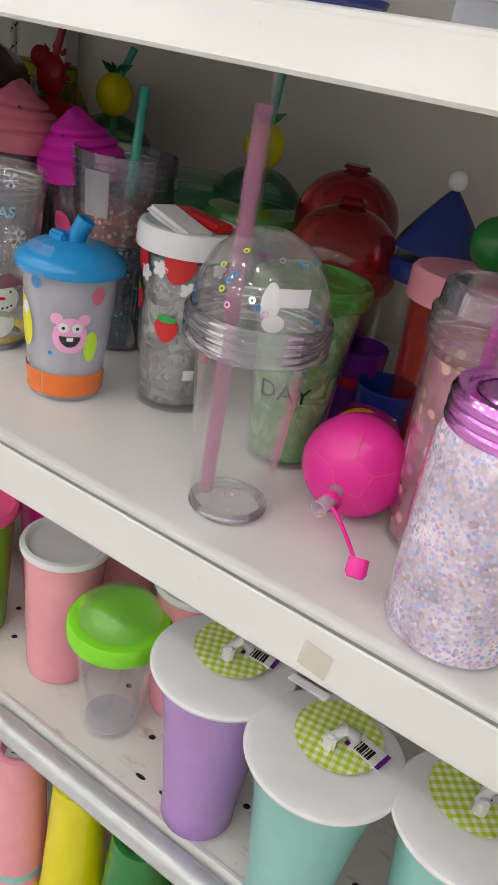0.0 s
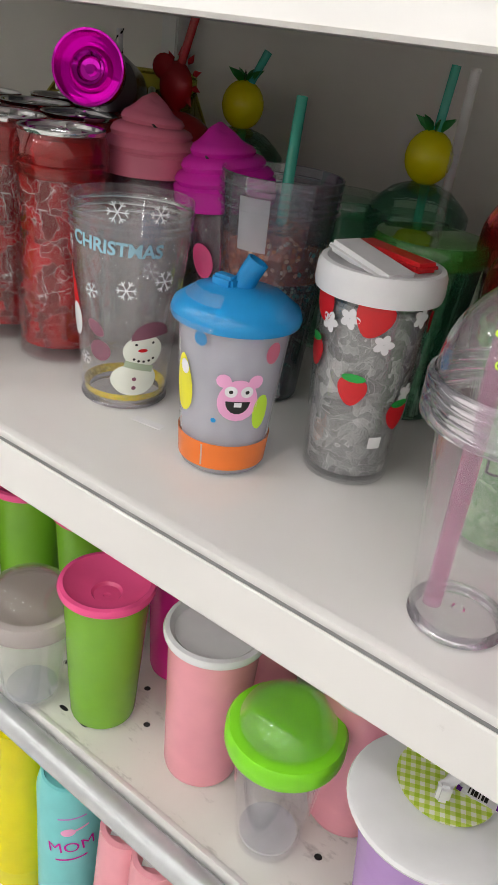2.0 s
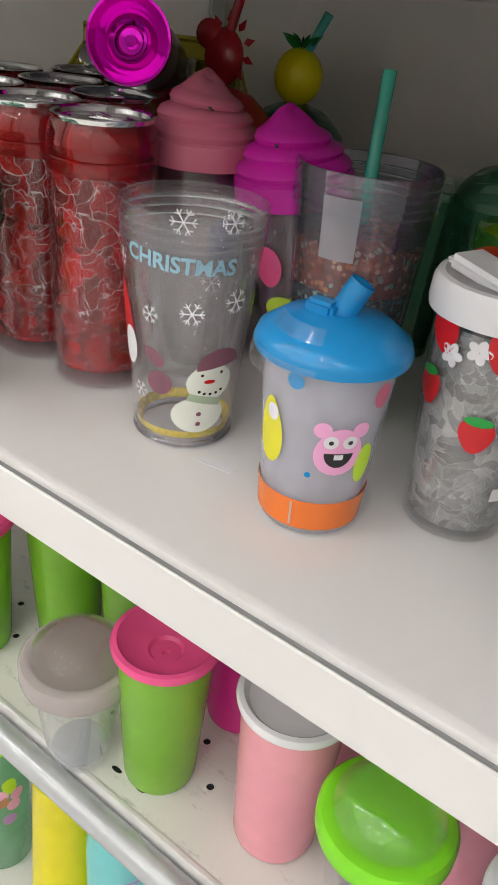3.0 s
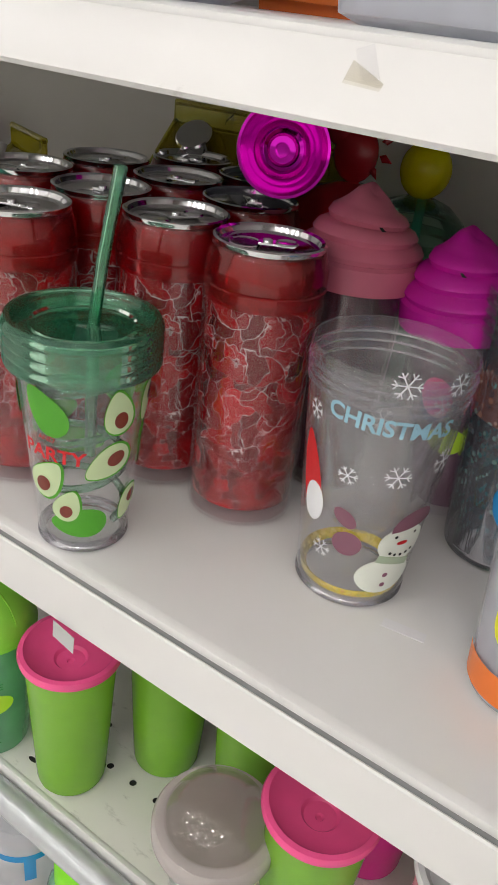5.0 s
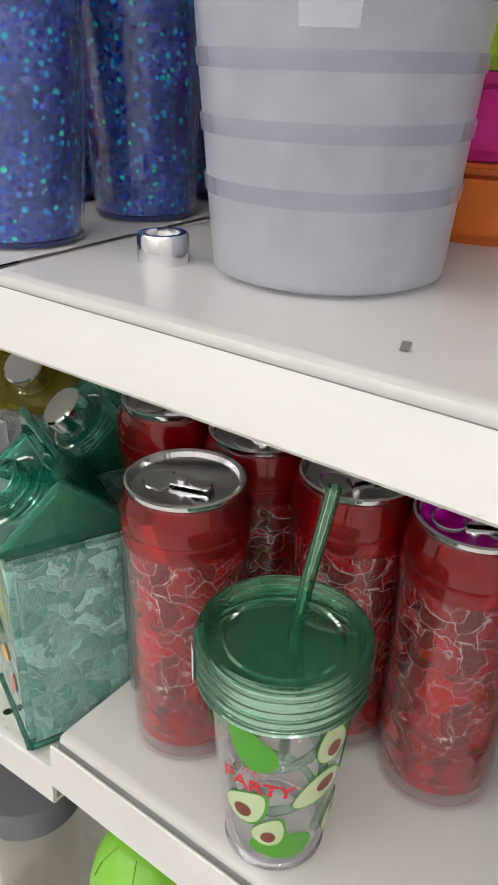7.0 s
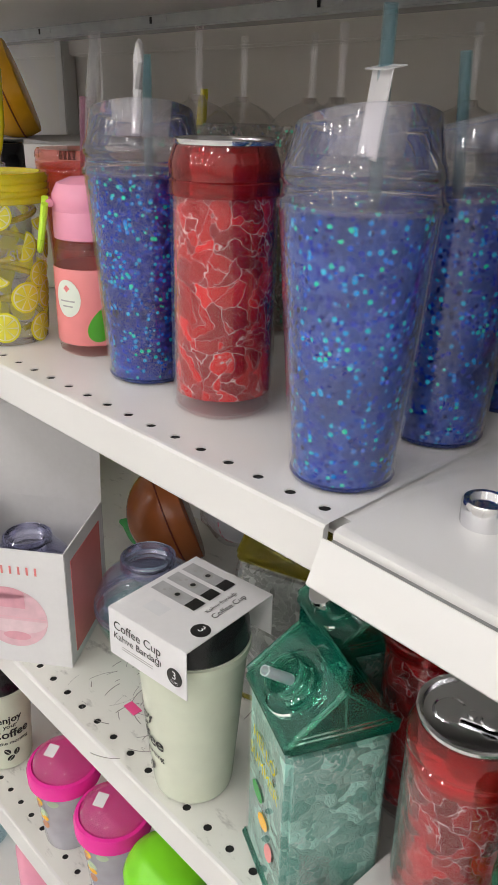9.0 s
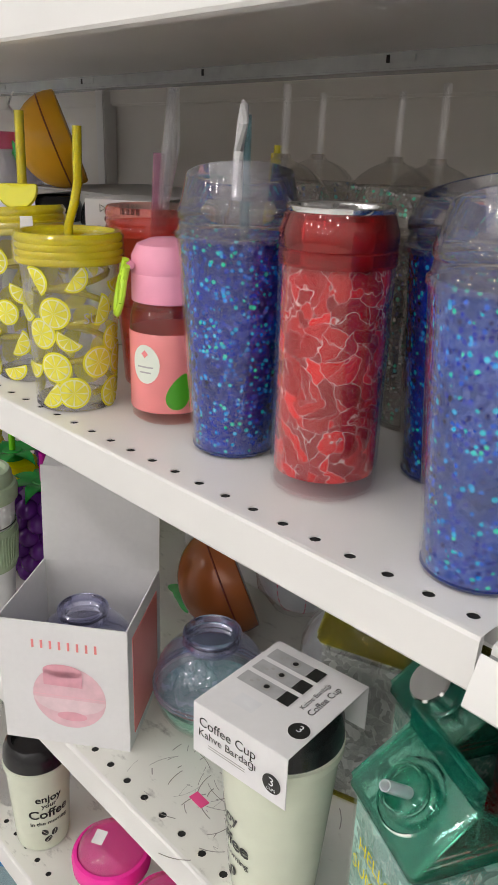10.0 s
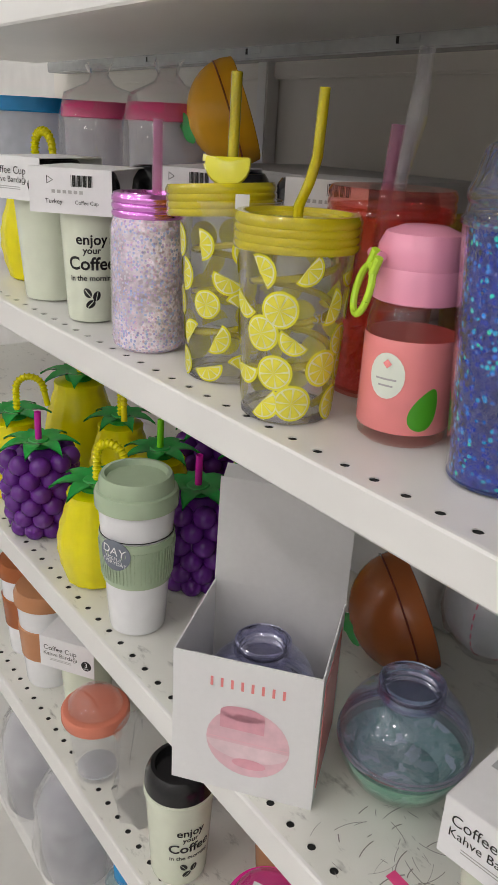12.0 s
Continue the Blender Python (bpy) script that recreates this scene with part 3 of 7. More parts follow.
def shelf(name, label, x0, x1, z, rows, style, turn=0.0, depth=0.45, deckmat="shelf", phase=0.0, front=0.0, strip=0.038, places=None, lean=0.0025, sheet_low=None):
    s = thing(name, label, "shelf", 0, 0, z, turn, kind="structure")
    f = front
    if style == "strip":
        f = front + 0.004
        part("deck", deck(x0, x1, f + 0.006, depth, rows, phase=phase), deckmat, s)
        part("edge", extrude_x([(f + 0.0065, 0), (f + 0.003, -0.0002), (f + 0.0008, -0.0012), (f, -0.003), (f, -0.0055), (f + 0.004, -0.0055), (f + 0.0065, -0.004)], x0, x1), "shelf", s)
        # Dark grey filler in the gap below the edge, its colour standing for shade.
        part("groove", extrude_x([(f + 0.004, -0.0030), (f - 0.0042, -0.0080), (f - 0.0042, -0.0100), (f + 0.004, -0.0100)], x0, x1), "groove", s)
        part("price_strip", extrude_x([(f - 0.0040, -0.0042), (f - 0.0052, -0.0036), (f - 0.0062, -0.0046), (f - 0.006 - lean, -strip + 0.002), (f - 0.0045 - lean, -strip), (f + 0.004, -strip), (f + 0.004, -0.0100), (f - 0.0040, -0.0095)], x0 - 0.002, x1), "shelf", s, "white enamelled price strip")
        low = -strip if sheet_low is None else sheet_low
    elif style == "plain":
        part("deck", deck(x0, x1, f + 0.004, depth, rows, phase=phase), deckmat, s)
        part("lip", extrude_x([(f + 0.0042, 0), (f + 0.0015, -0.0004), (f, -0.002), (f - 0.0015, -0.028), (f, -0.030), (f + 0.010, -0.030), (f + 0.010, -0.028), (f + 0.002, -0.027)], x0, x1), "shelf", s, "rounded white front lip")
        low = -0.028
    else:
        part("deck", deck(x0, x1, f + 0.027, depth, rows, phase=phase, places=places), deckmat, s)
        part("edge", extrude_x([(f + 0.0272, 0), (f + 0.0255, 0.0012), (f + 0.0225, 0.0012), (f + 0.0215, -0.001), (f + 0.0215, -0.018), (f + 0.0272, -0.018)], x0, x1), "shelf", s)
        pipe = [(f + 0.0095 + 0.0112 * math.cos(6.2832 * k / 20), -0.0115 + 0.0112 * math.sin(6.2832 * k / 20)) for k in range(20)]
        part("rail", extrude_x(pipe, x0, x1), "rail", s, "round grey front rail")
        low = -0.018
    part("underside", moved(block(x1 - x0 - 0.004, depth - f - 0.036, 0.004, 0.001), Matrix.Translation(((x0 + x1) / 2, (depth + f + 0.030) / 2, low + 0.001))), "shelf", s)
    if rows:
        part("void", hole_shade(x0, x1, rows), "void", s)
    return s


HOLE = 0.0036
X_RIGHT, X_LEFT = 1.45, -1.75
TURN_L = 2.0
shelf("shelf_1", "smooth white steel shelf with a grooved price strip", 0.026, X_RIGHT, 1.05, [], "strip")
shelf("shelf_2", "smooth white steel shelf with a grooved price strip", 0.018, X_RIGHT, 1.331, [], "strip", strip=0.028, lean=0.010)
shelf("shelf_3", "scuffed white steel shelf with slots and a round rail", 0.03, X_RIGHT, 0.777, [(0.042, 0.0054, 0.0024), (0.078, 0.0032, 0.0032), (0.107, 0.0032, 0.0032)], "rail", deckmat="deck_old", places=[(0.098, 0.124, 0.316, 0.341, 0.573, 0.598, 0.725, 0.750), (0.150, 0.175, 0.200, 0.276, 0.379, 0.454, 0.554, 0.654, 0.754), (0.120, 0.225, 0.351, 0.40, 0.50, 0.575, 0.675)])
shelf("shelf_4", "white steel shelf low in the bay", 0.03, X_RIGHT, 0.50, [], "plain")
shelf("shelf_5", "perforated white steel shelf with a rounded lip", X_LEFT, 0.012, 1.331, [(0.0175, HOLE, HOLE)], "plain", TURN_L, front=0.003)
shelf("shelf_6", "grimy perforated white shelf with rubber scuff marks", X_LEFT, 0.018, 1.018, [(0.016, HOLE, HOLE)], "plain", TURN_L, deckmat="deck_old", front=0.0, phase=0.008)
shelf("shelf_7", "perforated white steel shelf with a rounded lip", X_LEFT, 0.018, 0.752, [(0.020, HOLE, HOLE)], "plain", TURN_L, deckmat="deck_old", front=-0.002, phase=0.011)
shelf("shelf_8", "white steel shelf low in the bay", X_LEFT, 0.018, 0.48, [], "plain", TURN_L)
shelf("shelf_9", "white steel top shelf seen from below", X_LEFT, 0.012, 1.632, [], "strip", TURN_L, sheet_low=-0.006)
shelf("shelf_10", "white steel top shelf seen from below", 0.018, X_RIGHT, 1.632, [], "strip", sheet_low=-0.006)


def plain_box(name, label, cat, x0, x1, y0, y1, z0, z1, mat, bevel=0.0, kind="structure"):
    o = new(name, block(x1 - x0, y1 - y0, z1 - z0, bevel))
    o.data.materials.append(M[mat])
    o.location = ((x0 + x1) / 2, (y0 + y1) / 2, z0)
    return tagged(o, label, cat, kind=kind)


plain_box("wall_back", "dull beige steel back panel of the shelving", "back panel", X_LEFT - 0.1, X_RIGHT, 0.46, 0.48, 0, 2.0, "back")
plain_box("trim_back", "beige steel bar along the back panel", "trim", X_LEFT, X_RIGHT, 0.448, 0.459, 1.588, 1.612, "back", 0.003)
bar = plain_box("trim_back_upper", "slotted grey steel bar under the top shelf", "trim", X_LEFT, X_RIGHT, 0.405, 0.447, 1.610, 1.630, "rail", 0.002)
for sx in (-1.28, -0.98, -0.68, -0.38, -0.08, 0.22, 0.52):
    slot = part("slot", block(0.034, 0.0016, 0.0075, 0.0005, (sx - (X_LEFT + X_RIGHT) / 2, -0.0212, 0.007)), "rail", bar)
    # Black block on the bar stands in for the shade inside the slot.
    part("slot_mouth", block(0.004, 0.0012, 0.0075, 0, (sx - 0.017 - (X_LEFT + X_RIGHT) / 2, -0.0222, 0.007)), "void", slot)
# Unseen walls, floor and ceiling, added to close the room and bounce light.
plain_box("wall_side_right", "unseen white end wall, added to close the aisle", "wall", X_RIGHT + 0.9, X_RIGHT + 1.0, -5.7, 0.5, 0, 3.0, "wall")
plain_box("wall_side_left", "unseen white end wall, added to close the aisle", "wall", X_LEFT - 1.6, X_LEFT - 1.5, -5.7, 0.5, 0, 3.0, "wall")
plain_box("wall_opposite", "unseen pale wall, added to bounce light at the shelves", "wall", X_LEFT - 1.5, X_RIGHT + 0.9, -5.7, -5.6, 0, 3.0, "wall")
plain_box("wall_above", "unseen pale wall, added to close the room", "wall", X_LEFT - 1.5, X_RIGHT + 0.9, 0.49, 0.55, 0, 3.0, "wall")
plain_box("floor", "unseen pale tiled shop floor", "floor", X_LEFT - 1.6, X_RIGHT + 1.0, -5.7, 0.55, -0.1, 0, "floor")
plain_box("ceiling", "unseen white painted shop ceiling", "ceiling", X_LEFT - 1.6, X_RIGHT + 1.0, -5.7, 0.55, 2.9, 3.0, "ceiling")
for ux in (0.0215, -1.0):
    plain_box("upright", "slotted white steel upright of the shelving", "post", ux - 0.012, ux + 0.012, 0.435, 0.459, 0, 1.9, "shelf", 0.002)

# Filler board added to close the wedge gap left by the turned bay.
plain_box("shelf_joint", "white filler board added under the gap between two shelves", "joint", -0.03, 0.0195, 0.02, 0.45, 1.3190, 1.3292, "shelf")

# ---- the smooth upper shelf of cups ----
def dome_tumbler():
    t = thing("dome_tumbler", "empty clear tumbler with a dome lid and lilac straw", "tumbler", 0.603, 0.052, 1.05)
    b = part("cup", lathe(wall(0.0245, 0.0345, 0.118, floor=0.007), 56), "glass", t)
    foot_ring(b, 0.0245)
    part("base_pip", lathe([(0.0022, 0.0072), (0.003, 0.0082), (0.0038, 0.0072)], 20), "clear_lav", b)
    lid = part("lid", lathe(ribbed(0.0425, 0.111, 0.131, 4) + [(0.040, 0.132), (0.0395, 0.1285), (0.0380, 0.112)], 56), "clear_lav", t, "ribbed lilac screw ring")
    dome = [(0.0395 * math.cos(a), 0.131 + 0.046 * math.sin(a)) for a in [radians(9 * k) for k in range(10)]] + [(0.006, 0.1772), (0.006, 0.175)]
    part("dome", lathe(shell(dome[:10]), 48), "glass", lid, "clear dome flecked with rings of foil")
    rnd = random.Random(4)
    for _ in range(16):
        a, e = rnd.uniform(-115, 10), rnd.uniform(8, 55)
        rr = 0.0398 * math.cos(radians(e))
        spot = rnd.choice(["chrome_vio", "chrome", "blue", "piggy", "chrome", "acid"])
        m = Matrix.Rotation(radians(a), 4, "Z") @ Matrix.Translation((rr, 0, 0.131 + 0.0463 * math.sin(radians(e)))) @ Matrix.Rotation(radians(90 - e), 4, "Y")
        part("foil_ring", moved(lathe([(0.0010, 0.0), (0.0010, 0.0003), (0.0018, 0.0003), (0.0018, 0.0)], 12), m), spot, lid)
    part("sticker", wrapped(sheet(0.018, 0.010), lambda z: 0.0365, -32, 0.150), "paper", lid, "small white price sticker")
    part("print", wrapped(join([disc(0.005, 0.010, 3, 18, 0.2), moved(disc(0.006, 0.005, 2, 14), Matrix.Translation((0.003, -0.012, 0)))]), lambda z: 0.0372, -52, 0.148), "white", lid)
    straw(t, (-0.010, -0.012, 0.012), (-0.013, -0.009, 0.236), 0.0048, "clear_pink")


def sippy_cup():
    t = thing("sippy_cup", "frosted child's cup with a bright blue spout lid", "cup", 0.416, 0.089, 1.05)
    c = cone(0.0275, 0.0350, 0.1)
    b = part("cup", lathe(wall(0.0275, 0.0350, 0.102, foot=0.006)), "frost", t)
    part("liner", lathe([(0, 0.012), (0.023, 0.012), (0.031, 0.098), (0.0305, 0.098)]), "frost", b)
    lid = part("lid", lathe([(0.0365, 0.097), (0.0395, 0.098), (0.0402, 0.101), (0.0385, 0.106), (0.028, 0.1135), (0.014, 0.117), (0, 0.1175)], 48), "blue", t, "glossy blue lid")
    part("hinge", moved(block(0.016, 0.010, 0.008, 0.002), Matrix.Translation((-0.006, -0.006, 0.115))), "blue", lid)
    part("spout", sweep([(0.0, 0.0, 0.112), (0.005, 0.003, 0.126), (0.008, 0.005, 0.133)], 0.0068, 16, 0.0014), "blue", lid)
    part("cellophane", wrapped(sheet(0.045, 0.026, 10, 5), lambda z: 0.0405 - max(0, z - 0.1) * 0.9, -105, 0.104, 0.001), "wrap", lid)
    part("band", wrapped(sheet(0.105, 0.018, 30, 2), c, -58, 0.0145), "orange", b, "printed orange ground")
    part("seam", wrapped(sheet(0.0012, 0.015, 1, 2), c, -78, 0.0145, 0.0008), "frost2", b)
    pig = part("print", wrapped(join([disc(0.0125, 0.0140, 3, 20, 0.12), moved(disc(0.0045, 0.0045, 2, 12), Matrix.Translation((-0.0095, 0.0125, 0))), moved(disc(0.0045, 0.0045, 2, 12), Matrix.Translation((0.0095, 0.0125, 0)))]), c, -41, 0.056), "piggy", b, "pink cartoon face print")
    for dx in (-0.0045, 0.0045):
        part("eye", wrapped(disc(0.0038, 0.0038, 2, 14), c, -41 + dx * 1900, 0.062, 0.0008), "white", pig)
        part("pupil", wrapped(disc(0.0013, 0.0013, 1, 10), c, -41 + dx * 1900, 0.062, 0.0011), "ink", pig)
    part("mouth", wrapped(disc(0.0075, 0.0085, 3, 18, 0, 180, 0, 180), c, -41, 0.0555, 0.0008), "ink", pig)
    part("teeth", wrapped(sheet(0.0045, 0.003), c, -41, 0.0535, 0.0011), "white", pig)
    y = part("print", wrapped(disc(0.0085, 0.019, 3, 20, 0.25), c, -110, 0.059), "lemon", b, "yellow cartoon print")
    part("eye", wrapped(disc(0.004, 0.0048, 2, 14), c, -107, 0.07, 0.0008), "white", y)
    part("print", wrapped(disc(0.0045, 0.0045), c, -86, 0.092), "blue", b)
    part("print", wrapped(disc(0.0017, 0.0017, 1, 10), c, -66, 0.041), "blue", b)
    part("print", wrapped(disc(0.0055, 0.007, 3, 16), c, -8, 0.086), "dustypink", b)
    part("print", wrapped(disc(0.0055, 0.012, 3, 16), c, -12, 0.047), "acid", b)


def snowflake(s):
    out = []
    for k in range(3):
        out.append(moved(sheet(s * 2, s * 0.10, 6, 1), Matrix.Rotation(radians(60 * k), 4, "Z")))
        for e in (-1, 1):
            for q in (-1, 1):
                m = Matrix.Rotation(radians(60 * k), 4, "Z") @ Matrix.Translation((e * s * 0.62, 0, 0)) @ Matrix.Rotation(radians(50 * q), 4, "Z") @ Matrix.Translation((e * s * 0.2, 0, 0))
                out.append(moved(sheet(s * 0.42, s * 0.09, 2, 1), m))
    return join(out)


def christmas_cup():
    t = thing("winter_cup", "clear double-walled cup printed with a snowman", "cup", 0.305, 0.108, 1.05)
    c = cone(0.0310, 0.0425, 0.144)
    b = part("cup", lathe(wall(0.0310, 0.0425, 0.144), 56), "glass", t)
    part("liner", lathe([(0, 0.040), (0.018, 0.042), (0.0265, 0.052), (0.0385, 0.139), (0.0392, 0.139), (0.0380, 0.1365), (0.0256, 0.0535), (0.018, 0.0435), (0, 0.0415)]), "glass", b)
    foot_ring(b, 0.0310)
    for z in (0.136, 0.131, 0.126):
        r = c(z)
        part("rim_thread", lathe([(r - 0.0005, z - 0.001), (r + 0.0009, z - 0.0003), (r + 0.0009, z + 0.0004), (r - 0.0005, z + 0.001)], 48), "clear_lav", b)
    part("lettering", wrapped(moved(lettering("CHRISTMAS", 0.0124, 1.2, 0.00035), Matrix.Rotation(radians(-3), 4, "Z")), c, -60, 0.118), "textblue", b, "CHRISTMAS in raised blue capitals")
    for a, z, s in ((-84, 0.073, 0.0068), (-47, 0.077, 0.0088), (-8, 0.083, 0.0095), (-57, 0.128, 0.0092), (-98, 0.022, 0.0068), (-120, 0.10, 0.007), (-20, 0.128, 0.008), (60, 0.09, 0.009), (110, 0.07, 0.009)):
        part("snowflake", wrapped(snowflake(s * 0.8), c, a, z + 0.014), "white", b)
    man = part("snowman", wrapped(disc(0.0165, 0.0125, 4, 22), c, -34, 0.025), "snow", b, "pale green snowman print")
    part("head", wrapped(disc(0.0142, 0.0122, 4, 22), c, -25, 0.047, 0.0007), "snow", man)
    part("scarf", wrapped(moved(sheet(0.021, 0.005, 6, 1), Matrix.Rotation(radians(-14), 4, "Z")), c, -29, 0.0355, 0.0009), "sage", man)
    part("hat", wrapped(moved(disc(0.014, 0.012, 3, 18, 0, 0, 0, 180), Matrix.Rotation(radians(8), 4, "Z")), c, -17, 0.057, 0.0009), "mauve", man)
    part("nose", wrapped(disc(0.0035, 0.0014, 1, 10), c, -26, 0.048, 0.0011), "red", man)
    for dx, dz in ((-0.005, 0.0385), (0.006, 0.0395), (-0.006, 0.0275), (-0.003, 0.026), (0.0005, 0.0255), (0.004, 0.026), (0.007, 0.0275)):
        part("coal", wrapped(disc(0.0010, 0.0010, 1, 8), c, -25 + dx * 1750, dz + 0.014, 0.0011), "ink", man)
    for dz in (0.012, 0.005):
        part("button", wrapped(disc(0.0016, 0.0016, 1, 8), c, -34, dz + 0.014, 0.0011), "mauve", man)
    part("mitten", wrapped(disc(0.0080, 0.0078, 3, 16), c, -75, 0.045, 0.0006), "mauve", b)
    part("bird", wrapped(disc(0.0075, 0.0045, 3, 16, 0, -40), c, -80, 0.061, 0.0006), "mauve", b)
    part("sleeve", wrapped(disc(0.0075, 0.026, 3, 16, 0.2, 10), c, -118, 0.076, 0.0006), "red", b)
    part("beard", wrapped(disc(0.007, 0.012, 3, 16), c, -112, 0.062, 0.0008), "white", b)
    part("glitter_fill", lathe([(0.0255, 0.0066), (0.0290, 0.0066), (0.0298, 0.0115), (0.0285, 0.0105), (0.0262, 0.0076), (0.0255, 0.0066)]), "gold_glit", b, "loose gold glitter")


def strawberry(par, c, a, z, s, turn=0):
    p = part("strawberry", wrapped(disc(0.0088 * s, 0.0098 * s, 3, 18, 0.3, turn + 180), c, a, z), "red", par)
    part("leaf", wrapped(moved(disc(0.0075 * s, 0.0028 * s, 2, 10, 0, turn), Matrix.Translation((0.006 * s * math.sin(radians(-turn)), 0.0085 * s, 0))), c, a, z, 0.0008), "leafgreen", p)


def strawberry_tumbler():
    t = thing("gel_tumbler", "clear gel tumbler with strawberries and white flip lid", "tumbler", 0.479, 0.144, 1.05)
    c = cone(0.0288, 0.0352, 0.125)
    b = part("cup", lathe(wall(0.0288, 0.0352, 0.127)), "clear", t)
    part("gel", lathe([(0, 0.007), (0.0262, 0.007), (0.0268, 0.016), (0.0326, 0.116), (0.031, 0.118), (0, 0.118)]), "grey_gel", b)
    for a, z, s, k in ((-71, 0.056, 1, 0), (-62, 0.114, 1.25, -15), (-120, 0.113, 1.1, 20), (-128, 0.072, 1, 10), (-10, 0.04, 1, 0), (20, 0.10, 1.1, 10)):
        strawberry(b, c, a, min(z + 0.012, 0.115), s, k)
    for a, z in ((-48, 0.088), (-108, 0.094), (-5, 0.055), (-12, 0.108), (-85, 0.10), (35, 0.07)):
        part("flower", wrapped(join([moved(disc(0.0032, 0.0024, 1, 10), Matrix.Rotation(radians(72 * k), 4, "Z") @ Matrix.Translation((0.0034, 0, 0))) for k in range(5)]), c, a, min(z + 0.012, 0.116)), "white", b)
    part("sticker", wrapped(sheet(0.0085, 0.008), c, -33, 0.034), "paper", b, "small white sticker")
    lid = part("lid", lathe([(0.0345, 0.122), (0.0385, 0.1225), (0.0392, 0.126), (0.0388, 0.136), (0.0372, 0.1395), (0.034, 0.1400), (0.032, 0.1385), (0, 0.1385)], 48), "white", t, "white lid")
    part("slide", moved(block(0.060, 0.018, 0.006, 0.0025), Matrix.Translation((0.0, 0.012, 0.139)) @ Matrix.Rotation(radians(-18), 4, "Z")), "red", lid, "red sliding bar")
    part("ridge", moved(block(0.056, 0.026, 0.007, 0.003), Matrix.Translation((-0.002, -0.012, 0.1375)) @ Matrix.Rotation(radians(-18), 4, "Z") @ Matrix.Rotation(radians(8), 4, "Y")), "white", lid)


def can_tumbler(x, y, z, gel="red_gel", rz=0, name="can_tumbler"):
    t = thing(name, "red gel tumbler shaped like a can with chrome top", "tumbler", x, y, z, rz, group="red can tumblers")
    b = part("can", lathe([(0, 0.001), (0.030, 0), (0.0338, 0.003), (0.0346, 0.008), (0.0346, 0.140), (0.0340, 0.146), (0.0325, 0.146), (0.0328, 0.014), (0, 0.012)]), "clear", t)
    part("gel", lathe([(0, 0.013), (0.0318, 0.013), (0.0322, 0.02), (0.0322, 0.138), (0.0305, 0.143), (0, 0.143)]), gel, b)
    part("foot", lathe([(0.0290, 0.002), (0.0322, 0.0045), (0.0322, 0.0125), (0, 0.0125)]), "clear_foot", b)
    col = part("collar", lathe([(0.0344, 0.1405), (0.0352, 0.142), (0.0352, 0.149), (0.0343, 0.150), (0.0352, 0.1515), (0.0350, 0.160), (0.0318, 0.1695), (0.0300, 0.1702), (0.0300, 0.1685), (0.0330, 0.160), (0.0332, 0.142)], 48), "clear_red", t, "clear red collar")
    part("collar_core", lathe([(0.0300, 0.143), (0.0300, 0.158), (0.0270, 0.166), (0, 0.166)], 32), "crimson", col)
    top = part("top", lathe([(0.0302, 0.1690), (0.0318, 0.1712), (0.0318, 0.1732), (0.0305, 0.1738), (0.0288, 0.1728), (0.0278, 0.1700), (0.0262, 0.1694), (0, 0.1694)], 48), "chrome", t, "chrome can top")
    part("pull_tab", join([moved(block(0.010, 0.021, 0.0012, 0.0005), Matrix.Translation((0.002, 0.004, 0.1706))), moved(lathe([(0.0028, 0), (0.0028, 0.0022), (0.0015, 0.003), (0, 0.003)], 16), Matrix.Translation((0.002, -0.001, 0.1708))), moved(lathe([(0.0045, 0.0), (0.0058, 0.001), (0.0066, 0.0)], 20), Matrix.Translation((0.002, 0.0095, 0.1716)))]), "chrome", top)
    part("mouth_outline", moved(lathe([(0.0095, 0), (0.0103, 0.0007), (0.0111, 0)], 24, 0.85), Matrix.Translation((0.001, -0.0135, 0.1695))), "chrome", top)
    return t


def avocado(par, c, a, z, s, turn):
    p = part("avocado", wrapped(disc(0.0098 * s, 0.0150 * s, 4, 22, 0.38, turn), c, a, z), "avo", par)
    part("flesh", wrapped(moved(disc(0.0088 * s, 0.0138 * s, 4, 22, 0.38, turn), Matrix.Translation((-0.0006, 0.0002, 0))), c, a, z, 0.0008), "avolight", p)
    u = radians(turn)
    part("stone", wrapped(moved(disc(0.0044 * s, 0.0054 * s, 2, 16, 0, turn), Matrix.Translation((0.0048 * s * math.sin(u), -0.0048 * s * math.cos(u), 0))), c, a, z, 0.0011), "pit", p)


